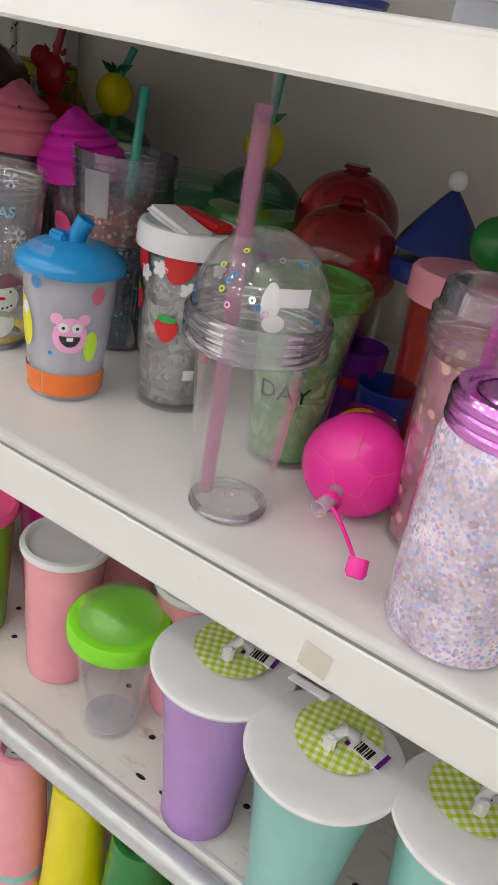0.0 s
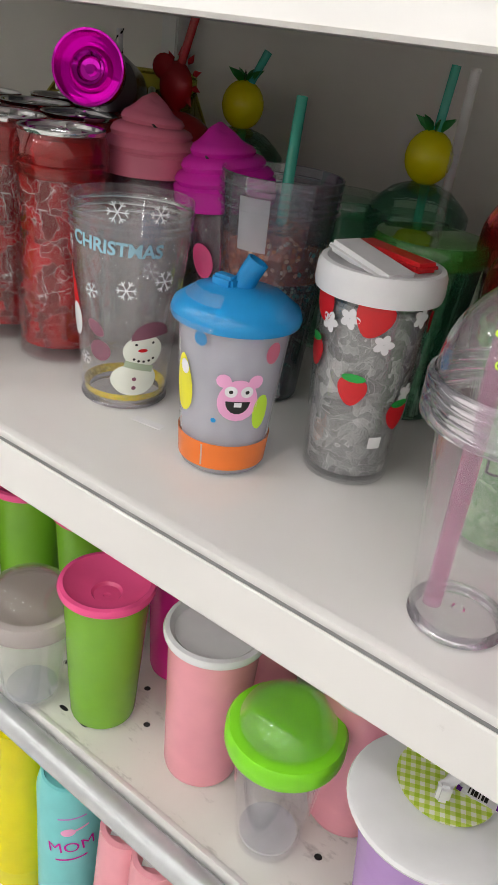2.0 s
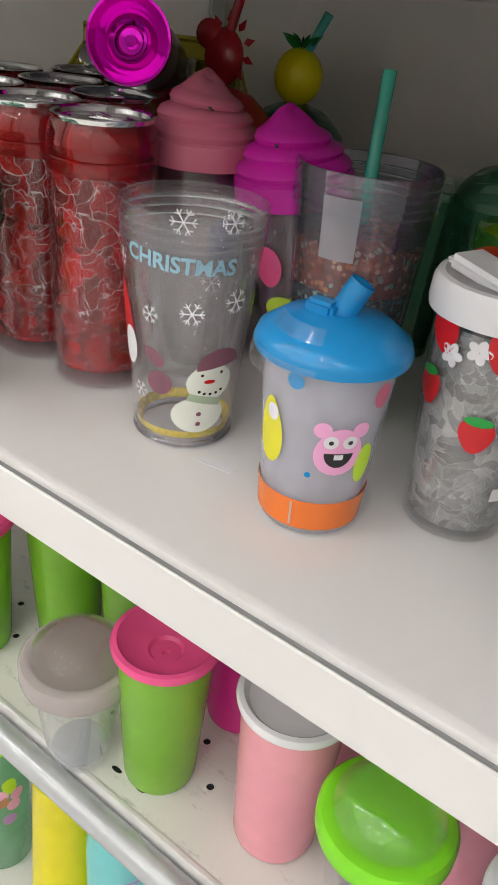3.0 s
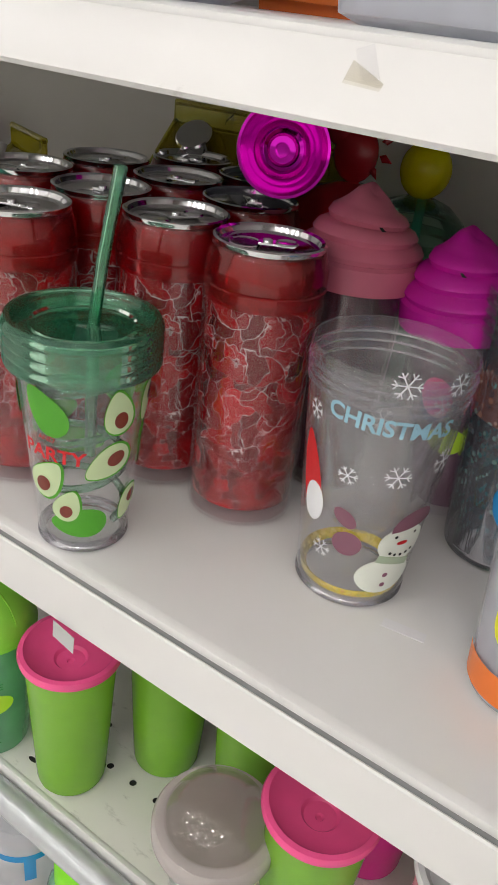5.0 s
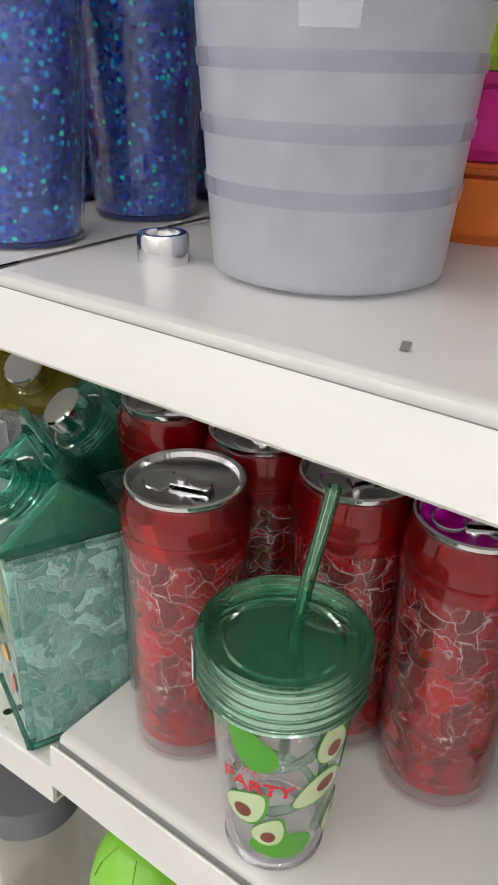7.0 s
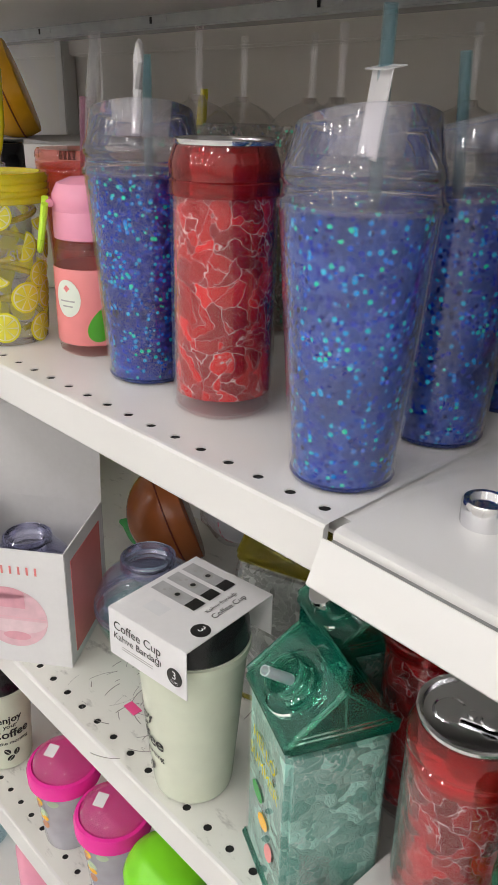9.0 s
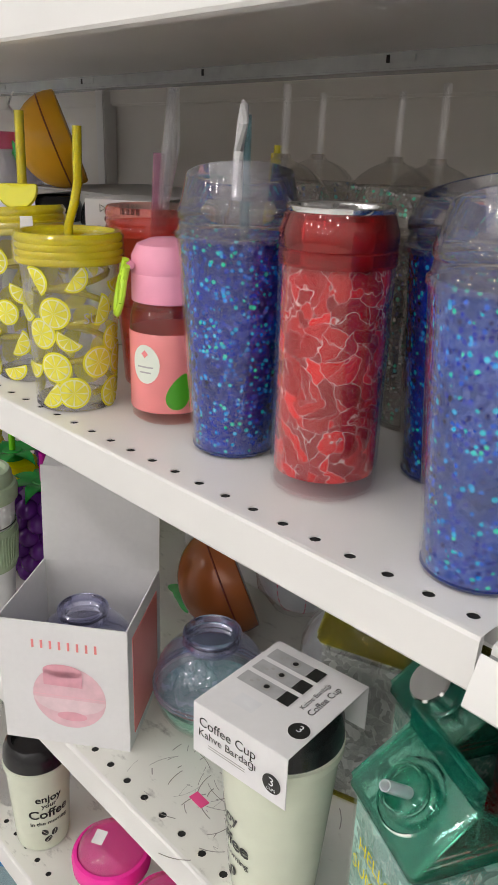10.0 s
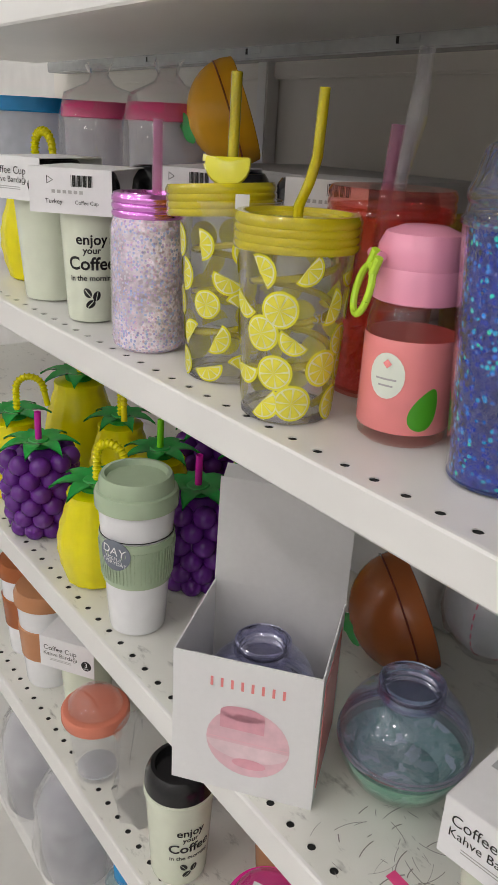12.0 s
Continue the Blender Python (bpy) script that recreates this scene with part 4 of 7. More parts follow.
def avocado_cup():
    t = thing("avocado_cup", "clear cup printed with avocados and green screw lid", "cup", 0.163, 0.034, 1.05)
    c = cone(0.0258, 0.0368, 0.118)
    b = part("cup", lathe(wall(0.0258, 0.0368, 0.120, floor=0.006), 56), "glass", t)
    foot_ring(b, 0.0258)
    for a, z, s, k in ((-12, 0.080, 0.95, 10), (-20, 0.048, 1.0, 125), (-82, 0.036, 1.0, -35), (-60, 0.020, 0.8, -20), (12, 0.016, 0.8, 150), (28, 0.085, 0.9, 160), (95, 0.07, 1, 20), (140, 0.03, 1, 100), (-150, 0.075, 1, 60)):
        avocado(b, c, a, min(z + 0.015, 0.094), s, k)
    for a, z, k in ((-78, 0.086, 35), (-50, 0.009, 96), (40, 0.05, 10), (170, 0.05, 80), (75, 0.10, 70)):
        part("avocado_skin", wrapped(disc(0.0098, 0.0158, 4, 22, 0.3, k), c, a, min(z + 0.014, 0.094)), "avo", b)
    part("lettering", wrapped(moved(lettering("PARTY", 0.0118, 0, 0.0003), Matrix.Rotation(radians(-4), 4, "Z")), c, -74, 0.068, 0.001), "red", b, "PARTY in red capitals")
    part("lettering", wrapped(moved(lettering("AND", 0.0045), Matrix.Rotation(radians(-4), 4, "Z")), c, -78, 0.078, 0.001), "red", b)
    coil(t, 0.0235, 0.018, 0.105, 3, 0.0024, "clear_green", label="green coiled straw")
    lid = part("lid", lathe(ribbed(0.0418, 0.111, 0.134, 4, 0.001) + [(0.0400, 0.1362), (0.0370, 0.1362), (0.0355, 0.1335), (0.0345, 0.130), (0, 0.130), (0, 0.128), (0.0355, 0.128), (0.0372, 0.132), (0.0385, 0.132), (0.0388, 0.111)], 56), "clear_green", t, "ringed clear green lid")
    part("inner_ring", lathe([(0.027, 0.1303), (0.0278, 0.1318), (0.0286, 0.1303)], 40), "clear_green", lid)
    part("label_edge", wrapped(sheet(0.010, 0.019), lambda z: 0.0422, -135, 0.1215), "paper", lid)
    straw(t, (0.001, 0.004, 0.05), (0.014, 0.010, 0.211), 0.0034, "clear_green", mid=[(0.003, 0.004, 0.130), (0.007, 0.006, 0.165)])


def carton(x, y, z, rz, mat, gel, cap, text, name="carton_bottle", tilt=0):
    col = {"clear_teal": "teal", "clear_olive": "dull yellow"}[mat]
    t = thing(name, col + " plastic drink bottle shaped like a milk carton", "bottle", x, y, z, rz, tilt, group="carton bottles")
    b = part("body", block(0.074, 0.074, 0.150, 0.004), "clear", t)
    part("gel", block(0.0715, 0.0715, 0.144, 0.004, (0, 0, 0.002)), gel, b)
    edge = lambda name, pts, r=0.0022: part(name, sweep(pts, r, 8), mat, t)
    e = 0.0365
    for zz in (0.004, 0.152):
        for p, q in (((-e, -e), (e, -e)), ((e, -e), (e, e)), ((e, e), (-e, e)), ((-e, e), (-e, -e))):
            edge("frame_bar", [(*p, zz), (*q, zz)], 0.0024)
    part("top_frame", block(0.078, 0.078, 0.007, 0.003, (0, 0, 0.147)), mat, t)
    def roof_shell(k, dz):
        return [(-k, -k, 0.155), (k, -k, 0.155), (k, k, 0.155), (-k, k, 0.155), (-k * 0.94, 0, 0.188 - dz), (k * 0.94, 0, 0.188 - dz)]
    rf = [(0, 1, 5, 4), (2, 3, 4, 5), (1, 2, 5), (3, 0, 4)]
    part("roof", mesh("roof", roof_shell(0.038, 0) + roof_shell(0.0362, 0.003), rf + [tuple(6 + i for i in f[::-1]) for f in rf]), mat, t)
    for sx in (-1, 1):
        edge("roof_edge", [(sx * 0.037, -0.037, 0.156), (sx * 0.0355, 0, 0.188)])
        edge("roof_edge", [(sx * 0.037, 0.037, 0.156), (sx * 0.0355, 0, 0.188)])
        edge("gable_rib", [(sx * 0.0365, 0.0, 0.158), (sx * 0.0355, 0, 0.186)], 0.0014)
    part("crest", block(0.074, 0.0045, 0.017, 0.0015, (0, 0, 0.186)), mat, t)
    edge("crest_edge", [(-0.036, 0, 0.203), (0.036, 0, 0.203)], 0.0027)
    m = Matrix.Translation((0, -0.019, 0.170)) @ Matrix.Rotation(radians(41), 4, "X")
    neck = part("neck", moved(lathe(shell([(0.0175, 0), (0.0175, 0.003), (0.015, 0.004), (0.015, 0.007), (0.0158, 0.008), (0.015, 0.009), (0.015, 0.012), (0.0135, 0.013)]), 32), m), mat, t)
    part("neck_dish", moved(lathe([(0.021, 0.0006), (0.0222, 0.0022), (0.0234, 0.0006)], 32), m), mat, neck)
    if cap:
        part("cap", moved(lathe([(0.0155, 0.004), (0.0158, 0.019), (0.0145, 0.0205), (0, 0.0205)], 28), m), "chrome", t, "brushed silver screw cap")
    else:
        part("spout", moved(sweep([(0, 0, 0.004), (0.002, -0.003, 0.018), (0.006, -0.004, 0.030)], 0.0036, 10, 0.0008), m), "frost2", neck)
    if text:
        for k, (w, s, ct) in enumerate(text):
            part("lettering", moved(lettering(w, s), Matrix.Translation((0.0, -0.0378, 0.118 - 0.018 * k)) @ pose(0, 0, 0, 90, 0, 0)), ct, b)
        for k, ct in enumerate(("leafgreen", "amber", "coralpink")):
            part("print", moved(disc(0.010, 0.006, 2, 14, 0, 30 * k), Matrix.Translation((-0.010 + 0.012 * k, -0.0378, 0.072 - 0.016 * k)) @ pose(0, 0, 0, 90, 0, 0)), ct, b)
    return t


def magenta_bowl():
    t = thing("glitter_bottle", "dark bottle lying across cans, mirrored magenta cap outward", "bottle", 0.166, 0.199, 1.2555, 36, 80)
    part("cap", lathe([(0.0095, 0.022), (0.010, 0.0275), (0.012, 0.029), (0.0138, 0.0275), (0.0175, 0.017), (0.0205, 0.0155), (0.0232, 0.020), (0.0262, 0.030), (0.0278, 0.0305), (0.0282, 0.028), (0.0262, 0.008), (0.022, 0.0), (0, 0.0)], 48), "chrome_mag", t, "mirrored magenta dished cap")
    part("hub", lathe([(0.010, 0.022), (0.008, 0.0195), (0.0042, 0.019), (0.0038, 0.022), (0, 0.022)], 24), "chrome_mag", t)
    part("body", lathe([(0.0225, 0.004), (0.023, -0.010), (0.026, -0.030), (0.026, -0.110), (0.022, -0.118), (0, -0.118)], 32), "darkgrey", t, "dark smoky bottle body")


def swirl_cup(x, y, h, mat, cup, rz, rx, label, glit=False):
    t = thing("swirl_cup", label, "cup", x, y, 1.05, rz, rx)
    b = part("cup", lathe(wall(0.026, 0.034, h)), cup, t)
    part("liner", lathe([(0, 0.010), (0.022, 0.010), (0.030, h - 0.01), (0.0295, h - 0.01)]), "clear_pink", b)
    r = 0.039
    prof = [(r - 0.003, h - 0.008), (r, h - 0.007), (r, h + 0.008), (r - 0.002, h + 0.010)]
    for k, (q, dz) in enumerate(((0.0365, 0.009), (0.031, 0.018), (0.0235, 0.027))):
        prof += [(q, h + dz + 0.001), (q + 0.0012, h + dz + 0.004), (q - 0.001, h + dz + 0.0075), (q - 0.005, h + dz + 0.0095)]
    prof += [(0.015, h + 0.039), (0.010, h + 0.044), (0.004, h + 0.047), (0, h + 0.0475)]
    lid = part("lid", lathe(prof, 48), mat, t)
    for v in lid.data.vertices:
        k = max(0, v.co.z - h - 0.012)
        a = math.atan2(v.co.y, v.co.x)
        v.co.z += k * 0.10 * math.sin(a + v.co.z * 90)
        v.co.x += k * 0.06
    part("drink_hole", moved(lathe([(0.004, 0), (0.0052, 0.0012), (0.0062, 0)], 16), Matrix.Translation((0.017, -0.012, h + 0.031)) @ Matrix.Rotation(radians(50), 4, "Y")), "ink", lid)
    if glit:
        rnd = random.Random(8)
        for _ in range(10):
            part("fleck", wrapped(disc(0.0011, 0.0011, 1, 8), cone(0.026, 0.034, h), rnd.uniform(-100, -10), h - rnd.uniform(0.012, 0.03)), "chrome", b)
        part("print", wrapped(disc(0.010, 0.014, 3, 18), cone(0.026, 0.034, h), -55, h - 0.045), "hotpink", b)
        part("print", wrapped(disc(0.012, 0.010, 3, 18), cone(0.026, 0.034, h), -40, h - 0.075), "acid", b)
    else:
        for k in range(10):
            part("pleat", wrapped(sheet(0.004, h * 0.7, 1, 5), cone(0.026, 0.034, h), -150 + 20 * k, h * 0.5, 0.0002), "clear_grey", b)


def foil_tumbler():
    t = thing("foil_tumbler", "clear tumbler of copper foil with a teal straw", "tumbler", 0.362, 0.198, 1.05)
    b = part("cup", lathe(wall(0.032, 0.044, 0.165), 48), "clear_lav", t)
    part("foil", lathe([(0, 0.095), (0.0375, 0.095), (0.0392, 0.122), (0.030, 0.128), (0, 0.125)]), "copper_glit", b, "loose copper foil")
    part("fill", lathe([(0, 0.006), (0.0305, 0.006), (0.0372, 0.094), (0, 0.094)]), "teal_glit", b, "dark teal glitter filling")
    for z in (0.158, 0.153, 0.148, 0.143):
        part("rim_thread", lathe([(0.0425, z - 0.001), (0.0445, z), (0.0425, z + 0.001)], 48), "clear_lav", b)
    part("label", wrapped(sheet(0.022, 0.036), cone(0.033, 0.045, 0.165), -78, 0.135), "frost2", b, "milky white label")
    straw(t, (-0.006, 0.012, 0.10), (-0.016, 0.034, 0.213), 0.0042, "straw_teal")


def topper_cup(x, y, h, lidmat, kind, straws, name="party_cup", label=""):
    t = thing(name, label, "cup", x, y, 1.05)
    part("cup", lathe(wall(0.030, 0.040, h)), "clear_green" if "green" in label else "clear_grey", t)
    k = 0.0 if kind == "none" else 0.028
    lid = part("lid", lathe([(0.0405, h - 0.008), (0.0425, h - 0.006), (0.0425, h + 0.006), (0.041, h + 0.008), (0.036, h + 0.008 + 0.2 * k), (0.024, h + 0.010 + 0.5 * k), (0.010, h + 0.010 + 0.68 * k), (0, h + 0.010 + 0.7 * k)], 40), lidmat, t)
    top = h + 0.010 + 0.7 * k
    if kind == "pineapple":
        f = part("topper", blob_sphere(0.0195, 20, 12, 1, 1, 1.1, (0, 0, top + 0.019)), "yellow", t, "yellow pineapple topper")
        leaves = []
        for k in range(7):
            a = radians(51 * k)
            m = Matrix.Translation((0, 0, top + 0.039)) @ Matrix.Rotation(a, 4, "Z") @ Matrix.Rotation(radians(58), 4, "Y")
            leaves.append(moved(lathe([(0, 0), (0.0038, 0.006), (0.003, 0.012), (0, 0.02)], 6, 0.35), m))
        part("leaves", join(leaves), "deepgreen", f)
    elif kind == "flamingo":
        f = part("topper", join([blob_sphere(0.017, 16, 10, 1, 0.7, 1.2, (0, 0, top + 0.020)), blob_sphere(0.011, 14, 8, 1.1, 0.7, 1, (-0.012, -0.004, top + 0.034))] + [moved(lathe([(0, 0), (0.003, 0.004), (0, 0.011)], 6), Matrix.Translation((0.004, 0, top + 0.026)) @ Matrix.Rotation(radians(36 * k), 4, "Y") @ Matrix.Translation((0, 0, 0.015))) for k in range(10)]), "crimson", t, "dark red frilled topper")
    if straws:
        s = straws
        straw(t, (0.002, 0, h * 0.4), (s[0], s[1], s[2]), 0.0038, s[3], mid=[(0.002, 0, top + 0.03)])
    return t


def back_cups():
    topper_cup(0.400, 0.345, 0.128, "clear_green", "pineapple", (0.006, 0.002, 0.245, "straw_teal"), label="green lidded cup with a yellow pineapple topper")
    topper_cup(0.205, 0.345, 0.140, "clear_green", "pineapple", (0.018, 0.006, 0.235, "straw_teal"), label="green lidded cup with a yellow pineapple topper")
    topper_cup(0.175, 0.285, 0.150, "crimson", "flamingo", (0.014, 0.004, 0.255, "crimson"), label="dark cup with a red frilled topper and straw")
    topper_cup(0.455, 0.262, 0.128, "clear_lime", "none", (0.012, -0.02, 0.245, "wrap"), label="cup with bright green clear lid and wrapped straw")
    topper_cup(0.335, 0.335, 0.128, "clear_green", "none", None, label="cup with a dull green lid")
    for x, y, h in ((0.520, 0.305, 0.135), (0.556, 0.236, 0.120)):
        t = thing("dome_cup", "cup under a swirled clear red dome", "cup", x, y, 1.05, group="red dome cups")
        part("cup", lathe(wall(0.031, 0.040, h)), "clear_grey", t)
        part("dome", lathe([(0.043, h - 0.012), (0.0445, h - 0.008), (0.0445, h + 0.004)] + [(0.0445 * math.cos(radians(a)), h + 0.004 + 0.042 * math.sin(radians(a))) for a in range(10, 85, 10)] + [(0.012, h + 0.047), (0.010, h + 0.050), (0, h + 0.050)], 40), "clear_red", t, "clear red dome")
        part("fill", lathe([(0, 0.006), (0.028, 0.006), (0.036, h - 0.02), (0, h - 0.02)]), "mauve", t)
    t = thing("ball_cup", "pale pink lidded cup with a green ball topper", "cup", 0.668, 0.205, 1.05)
    part("cup", lathe(wall(0.030, 0.036, 0.135)), "clear_coral", t)
    part("lid", lathe([(0.036, 0.128), (0.0395, 0.129), (0.0395, 0.147), (0.037, 0.150), (0, 0.151)], 40), "pink", t, "pale pink lid")
    part("ball", blob_sphere(0.0185, 20, 12, 1, 1, 1, (0.010, 0.004, 0.171)), "deepgreen", t, "dark green ball")
    t = thing("parasol_cup", "cup with a blue parasol topper", "cup", 0.622, 0.262, 1.05)
    part("cup", lathe(wall(0.028, 0.036, 0.13)), "clear_grey", t)
    part("lid", lathe([(0.037, 0.124), (0.0385, 0.126), (0.0385, 0.136), (0.036, 0.139), (0, 0.14)], 40), "navy", t)
    part("parasol", lathe([(0.036, 0.146), (0.034, 0.150), (0.022, 0.168), (0.006, 0.187), (0.003, 0.190), (0, 0.190)], 8), "navy", t, "eight-sided blue parasol")
    part("knob", blob_sphere(0.0075, 14, 8, 1, 1, 1, (0, 0, 0.197)), "white", t, "white ball")
    for x, y, h, m in ((0.60, 0.205, 0.075, "grape"), (0.640, 0.185, 0.062, "navy")):
        t = thing("small_cup", "small dark cup at the back of the shelf", "cup", x, y, 1.05)
        part("cup", lathe(wall(0.019, 0.024, h)), m, t)
        part("label", wrapped(sheet(0.016, 0.008), cone(0.019, 0.024, h), -65, h * 0.7), "paper" if m == "navy" else "crimson", t)


def day_tumbler():
    t = thing("gel_tumbler", "green gel tumbler with a lime clear lid", "tumbler", 0.588, 0.138, 1.05)
    c = cone(0.026, 0.036, 0.125)
    b = part("cup", lathe(wall(0.026, 0.036, 0.127)), "clear", t)
    part("gel", lathe([(0, 0.006), (0.0235, 0.006), (0.0245, 0.014), (0.0338, 0.118), (0, 0.118)]), "green_gel", b)
    part("lettering", wrapped(moved(lettering("A", 0.016), Matrix.Identity(4)), c, -70, 0.086), "ink", b)
    part("lettering", wrapped(moved(lettering("DAY", 0.018), Matrix.Identity(4)), c, -72, 0.060), "ink", b, "DAY in thin black capitals")
    part("lid", lathe([(0.036, 0.120), (0.0395, 0.121), (0.040, 0.131), (0.038, 0.134), (0.034, 0.1335), (0.032, 0.131), (0, 0.131)], 44), "clear_lime", t, "lime clear lid")


def soccer_cup():
    t = thing("toppled_cup", "pink cup lying on its side, ball-shaped lid outward", "cup", 0.660, 0.106, 1.0845, 20, 82)
    body = part("cup", lathe([(0.0300, 0.0), (0.0245, -0.085), (0.022, -0.088), (0, -0.088)], 36), "fuchsia", t, "bright pink cup with a yellow print")
    part("print", wrapped(disc(0.012, 0.006, 3, 16), lambda z: 0.0275, 110, -0.035), "amber", body)
    lid = part("lid", lathe([(0.0315, -0.006), (0.0342, -0.004), (0.0345, 0.0)] + [(0.0340 * math.cos(radians(a)), 0.025 * math.sin(radians(a))) for a in range(6, 90, 7)] + [(0, 0.025)], 48), "fuchsia", t, "glossy pink lid moulded like a football")
    pent = [moved(sweep([(0.0135 * math.cos(radians(72 * k + 90 + 72 * e)), 0.0135 * math.sin(radians(72 * k + 90 + 72 * e)), 0.0232) for e in (0, 1)], 0.0005, 5), Matrix.Identity(4)) for k in range(5)]
    pent += [sweep([(q * math.cos(radians(72 * k + 90)), q * math.sin(radians(72 * k + 90)), 0.0252 * math.sqrt(max(0, 1 - (q / 0.0342) ** 2)) + 0.0001) for q in (0.0135, 0.020, 0.027)], 0.0005, 5) for k in range(5)]
    part("seams", join(pent), "hotpink", lid)
    sp = part("spout", sweep([(-0.006, -0.010, 0.018), (-0.009, -0.013, 0.034), (-0.014, -0.016, 0.046)], 0.0052, 14, 0.001), "frost", t, "milky soft spout")
    part("strap", sweep([(-0.009, -0.014, 0.036), (0.000, -0.020, 0.044), (0.008, -0.026, 0.056), (0.014, -0.0305, 0.068), (0.0165, -0.0315, 0.078)], 0.0013, 8), "fuchsia", t)
    part("plug", moved(lathe([(0, -0.005), (0.0058, -0.005), (0.0062, 0.003), (0.0045, 0.006), (0, 0.006)], 18), Matrix.Translation((0.0165, -0.0280, 0.082)) @ Matrix.Rotation(radians(60), 4, "X")), "fuchsia", t)
    part("collar", moved(lathe([(0.0065, 0), (0.0075, 0.003), (0.0065, 0.006)], 18), Matrix.Translation((-0.009, -0.013, 0.031)) @ Matrix.Rotation(radians(25), 4, "X")), "fuchsia", t)


def sequin_cup(x, y, z, r, h, straw_top, label, rz=0):
    t = thing("sequin_cup", label, "cup", x, y, z, rz)
    b = part("cup", lathe([(0, 0.001), (r - 0.006, 0), (r - 0.001, 0.004), (r, 0.010), (r, h - 0.028), (r - 0.003, h - 0.018), (r - 0.006, h - 0.016)]), "sequin", t)
    part("sleeve", lathe([(r + 0.0004, 0.009), (r + 0.0012, 0.010), (r + 0.0012, h - 0.029), (r + 0.0004, h - 0.028)]), "clear", b)
    lid = part("lid", lathe(ribbed(r - 0.001, h - 0.020, h - 0.002, 3, 0.0014) + [(r - 0.003, h), (r - 0.008, h), (r - 0.009, h - 0.002), (0, h - 0.002)], 56), "chrome_vio", t, "ringed violet chrome lid")
    part("mouth", lathe([(r * 0.62, h - 0.0015), (r * 0.64, h), (r * 0.67, h - 0.0015)], 36), "chrome_vio", lid)
    if straw_top:
        straw(t, (0.004, 0.004, 0.02), (0.004, 0.006, straw_top), 0.0045, "clear_pink")


def iridescent_tumbler():
    t = thing("foil_tumbler", "clear tumbler lined with pink foil, magenta straw", "tumbler", 0.716, 0.118, 1.05)
    b = part("cup", lathe(wall(0.029, 0.036, 0.150) , 48), "clear", t)
    part("foil", lathe([(0, 0.006), (0.0268, 0.006), (0.0325, 0.125), (0.031, 0.125)]), "irid_glit", b, "crinkled pink foil")
    part("lid", lathe(ribbed(0.0375, 0.132, 0.152, 4) + [(0.035, 0.153), (0.034, 0.165), (0.030, 0.168), (0.0285, 0.166), (0.032, 0.152)], 48), "clear_lav", t)
    straw(t, (0.002, 0.004, 0.02), (-0.002, 0.006, 0.222), 0.0042, "magenta")


dome_tumbler()
sippy_cup()
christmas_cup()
strawberry_tumbler()
first = can_tumbler(0.213, 0.125, 1.05, rz=-60)
for k, (x, y) in enumerate(((0.079, 0.062), (0.146, 0.125), (0.076, 0.134), (0.149, 0.197), (0.080, 0.206), (0.004, 0.134), (0.010, 0.206), (0.040, 0.272), (0.110, 0.266))):
    copy_thing(first, pose(x, y, 1.05, 0, 0, -70 + 37 * (k % 4)))
avocado_cup()
magenta_bowl()
swirl_cup(0.235, 0.195, 0.150, "dustypink", "clear_grey", 0, 0, "clear cup with a dusty pink swirl lid")
swirl_cup(0.316, 0.226, 0.141, "magenta", "clear", -35, 9, "clear glitter cup with a magenta swirl lid", True)
foil_tumbler()
back_cups()
day_tumbler()
soccer_cup()
sequin_cup(0.758, 0.046, 1.05, 0.0365, 0.140, None, "pastel sequin can cup with violet chrome lid")
iridescent_tumbler()
carton(-0.022, 0.050, 1.018, -23, "clear_teal", "teal_gel", False, [("HELLO", 0.014, "yellow"), ("SUMMER", 0.014, "yellow")])
carton(-0.062, 0.138, 1.018, -24, "clear_teal", "teal_gel", True, None)
carton(-0.095, 0.222, 1.018, -20, "clear_olive", "grey_gel", True, [("HE", 0.014, "yellow")])
carton(0.012, 0.330, 1.05, 10, "clear_olive", "grey_gel", True, None)
carton(0.100, 0.345, 1.05, 24, "clear_olive", "grey_gel", False, None)


# ---- the railed shelf below ----
Z0 = 0.777


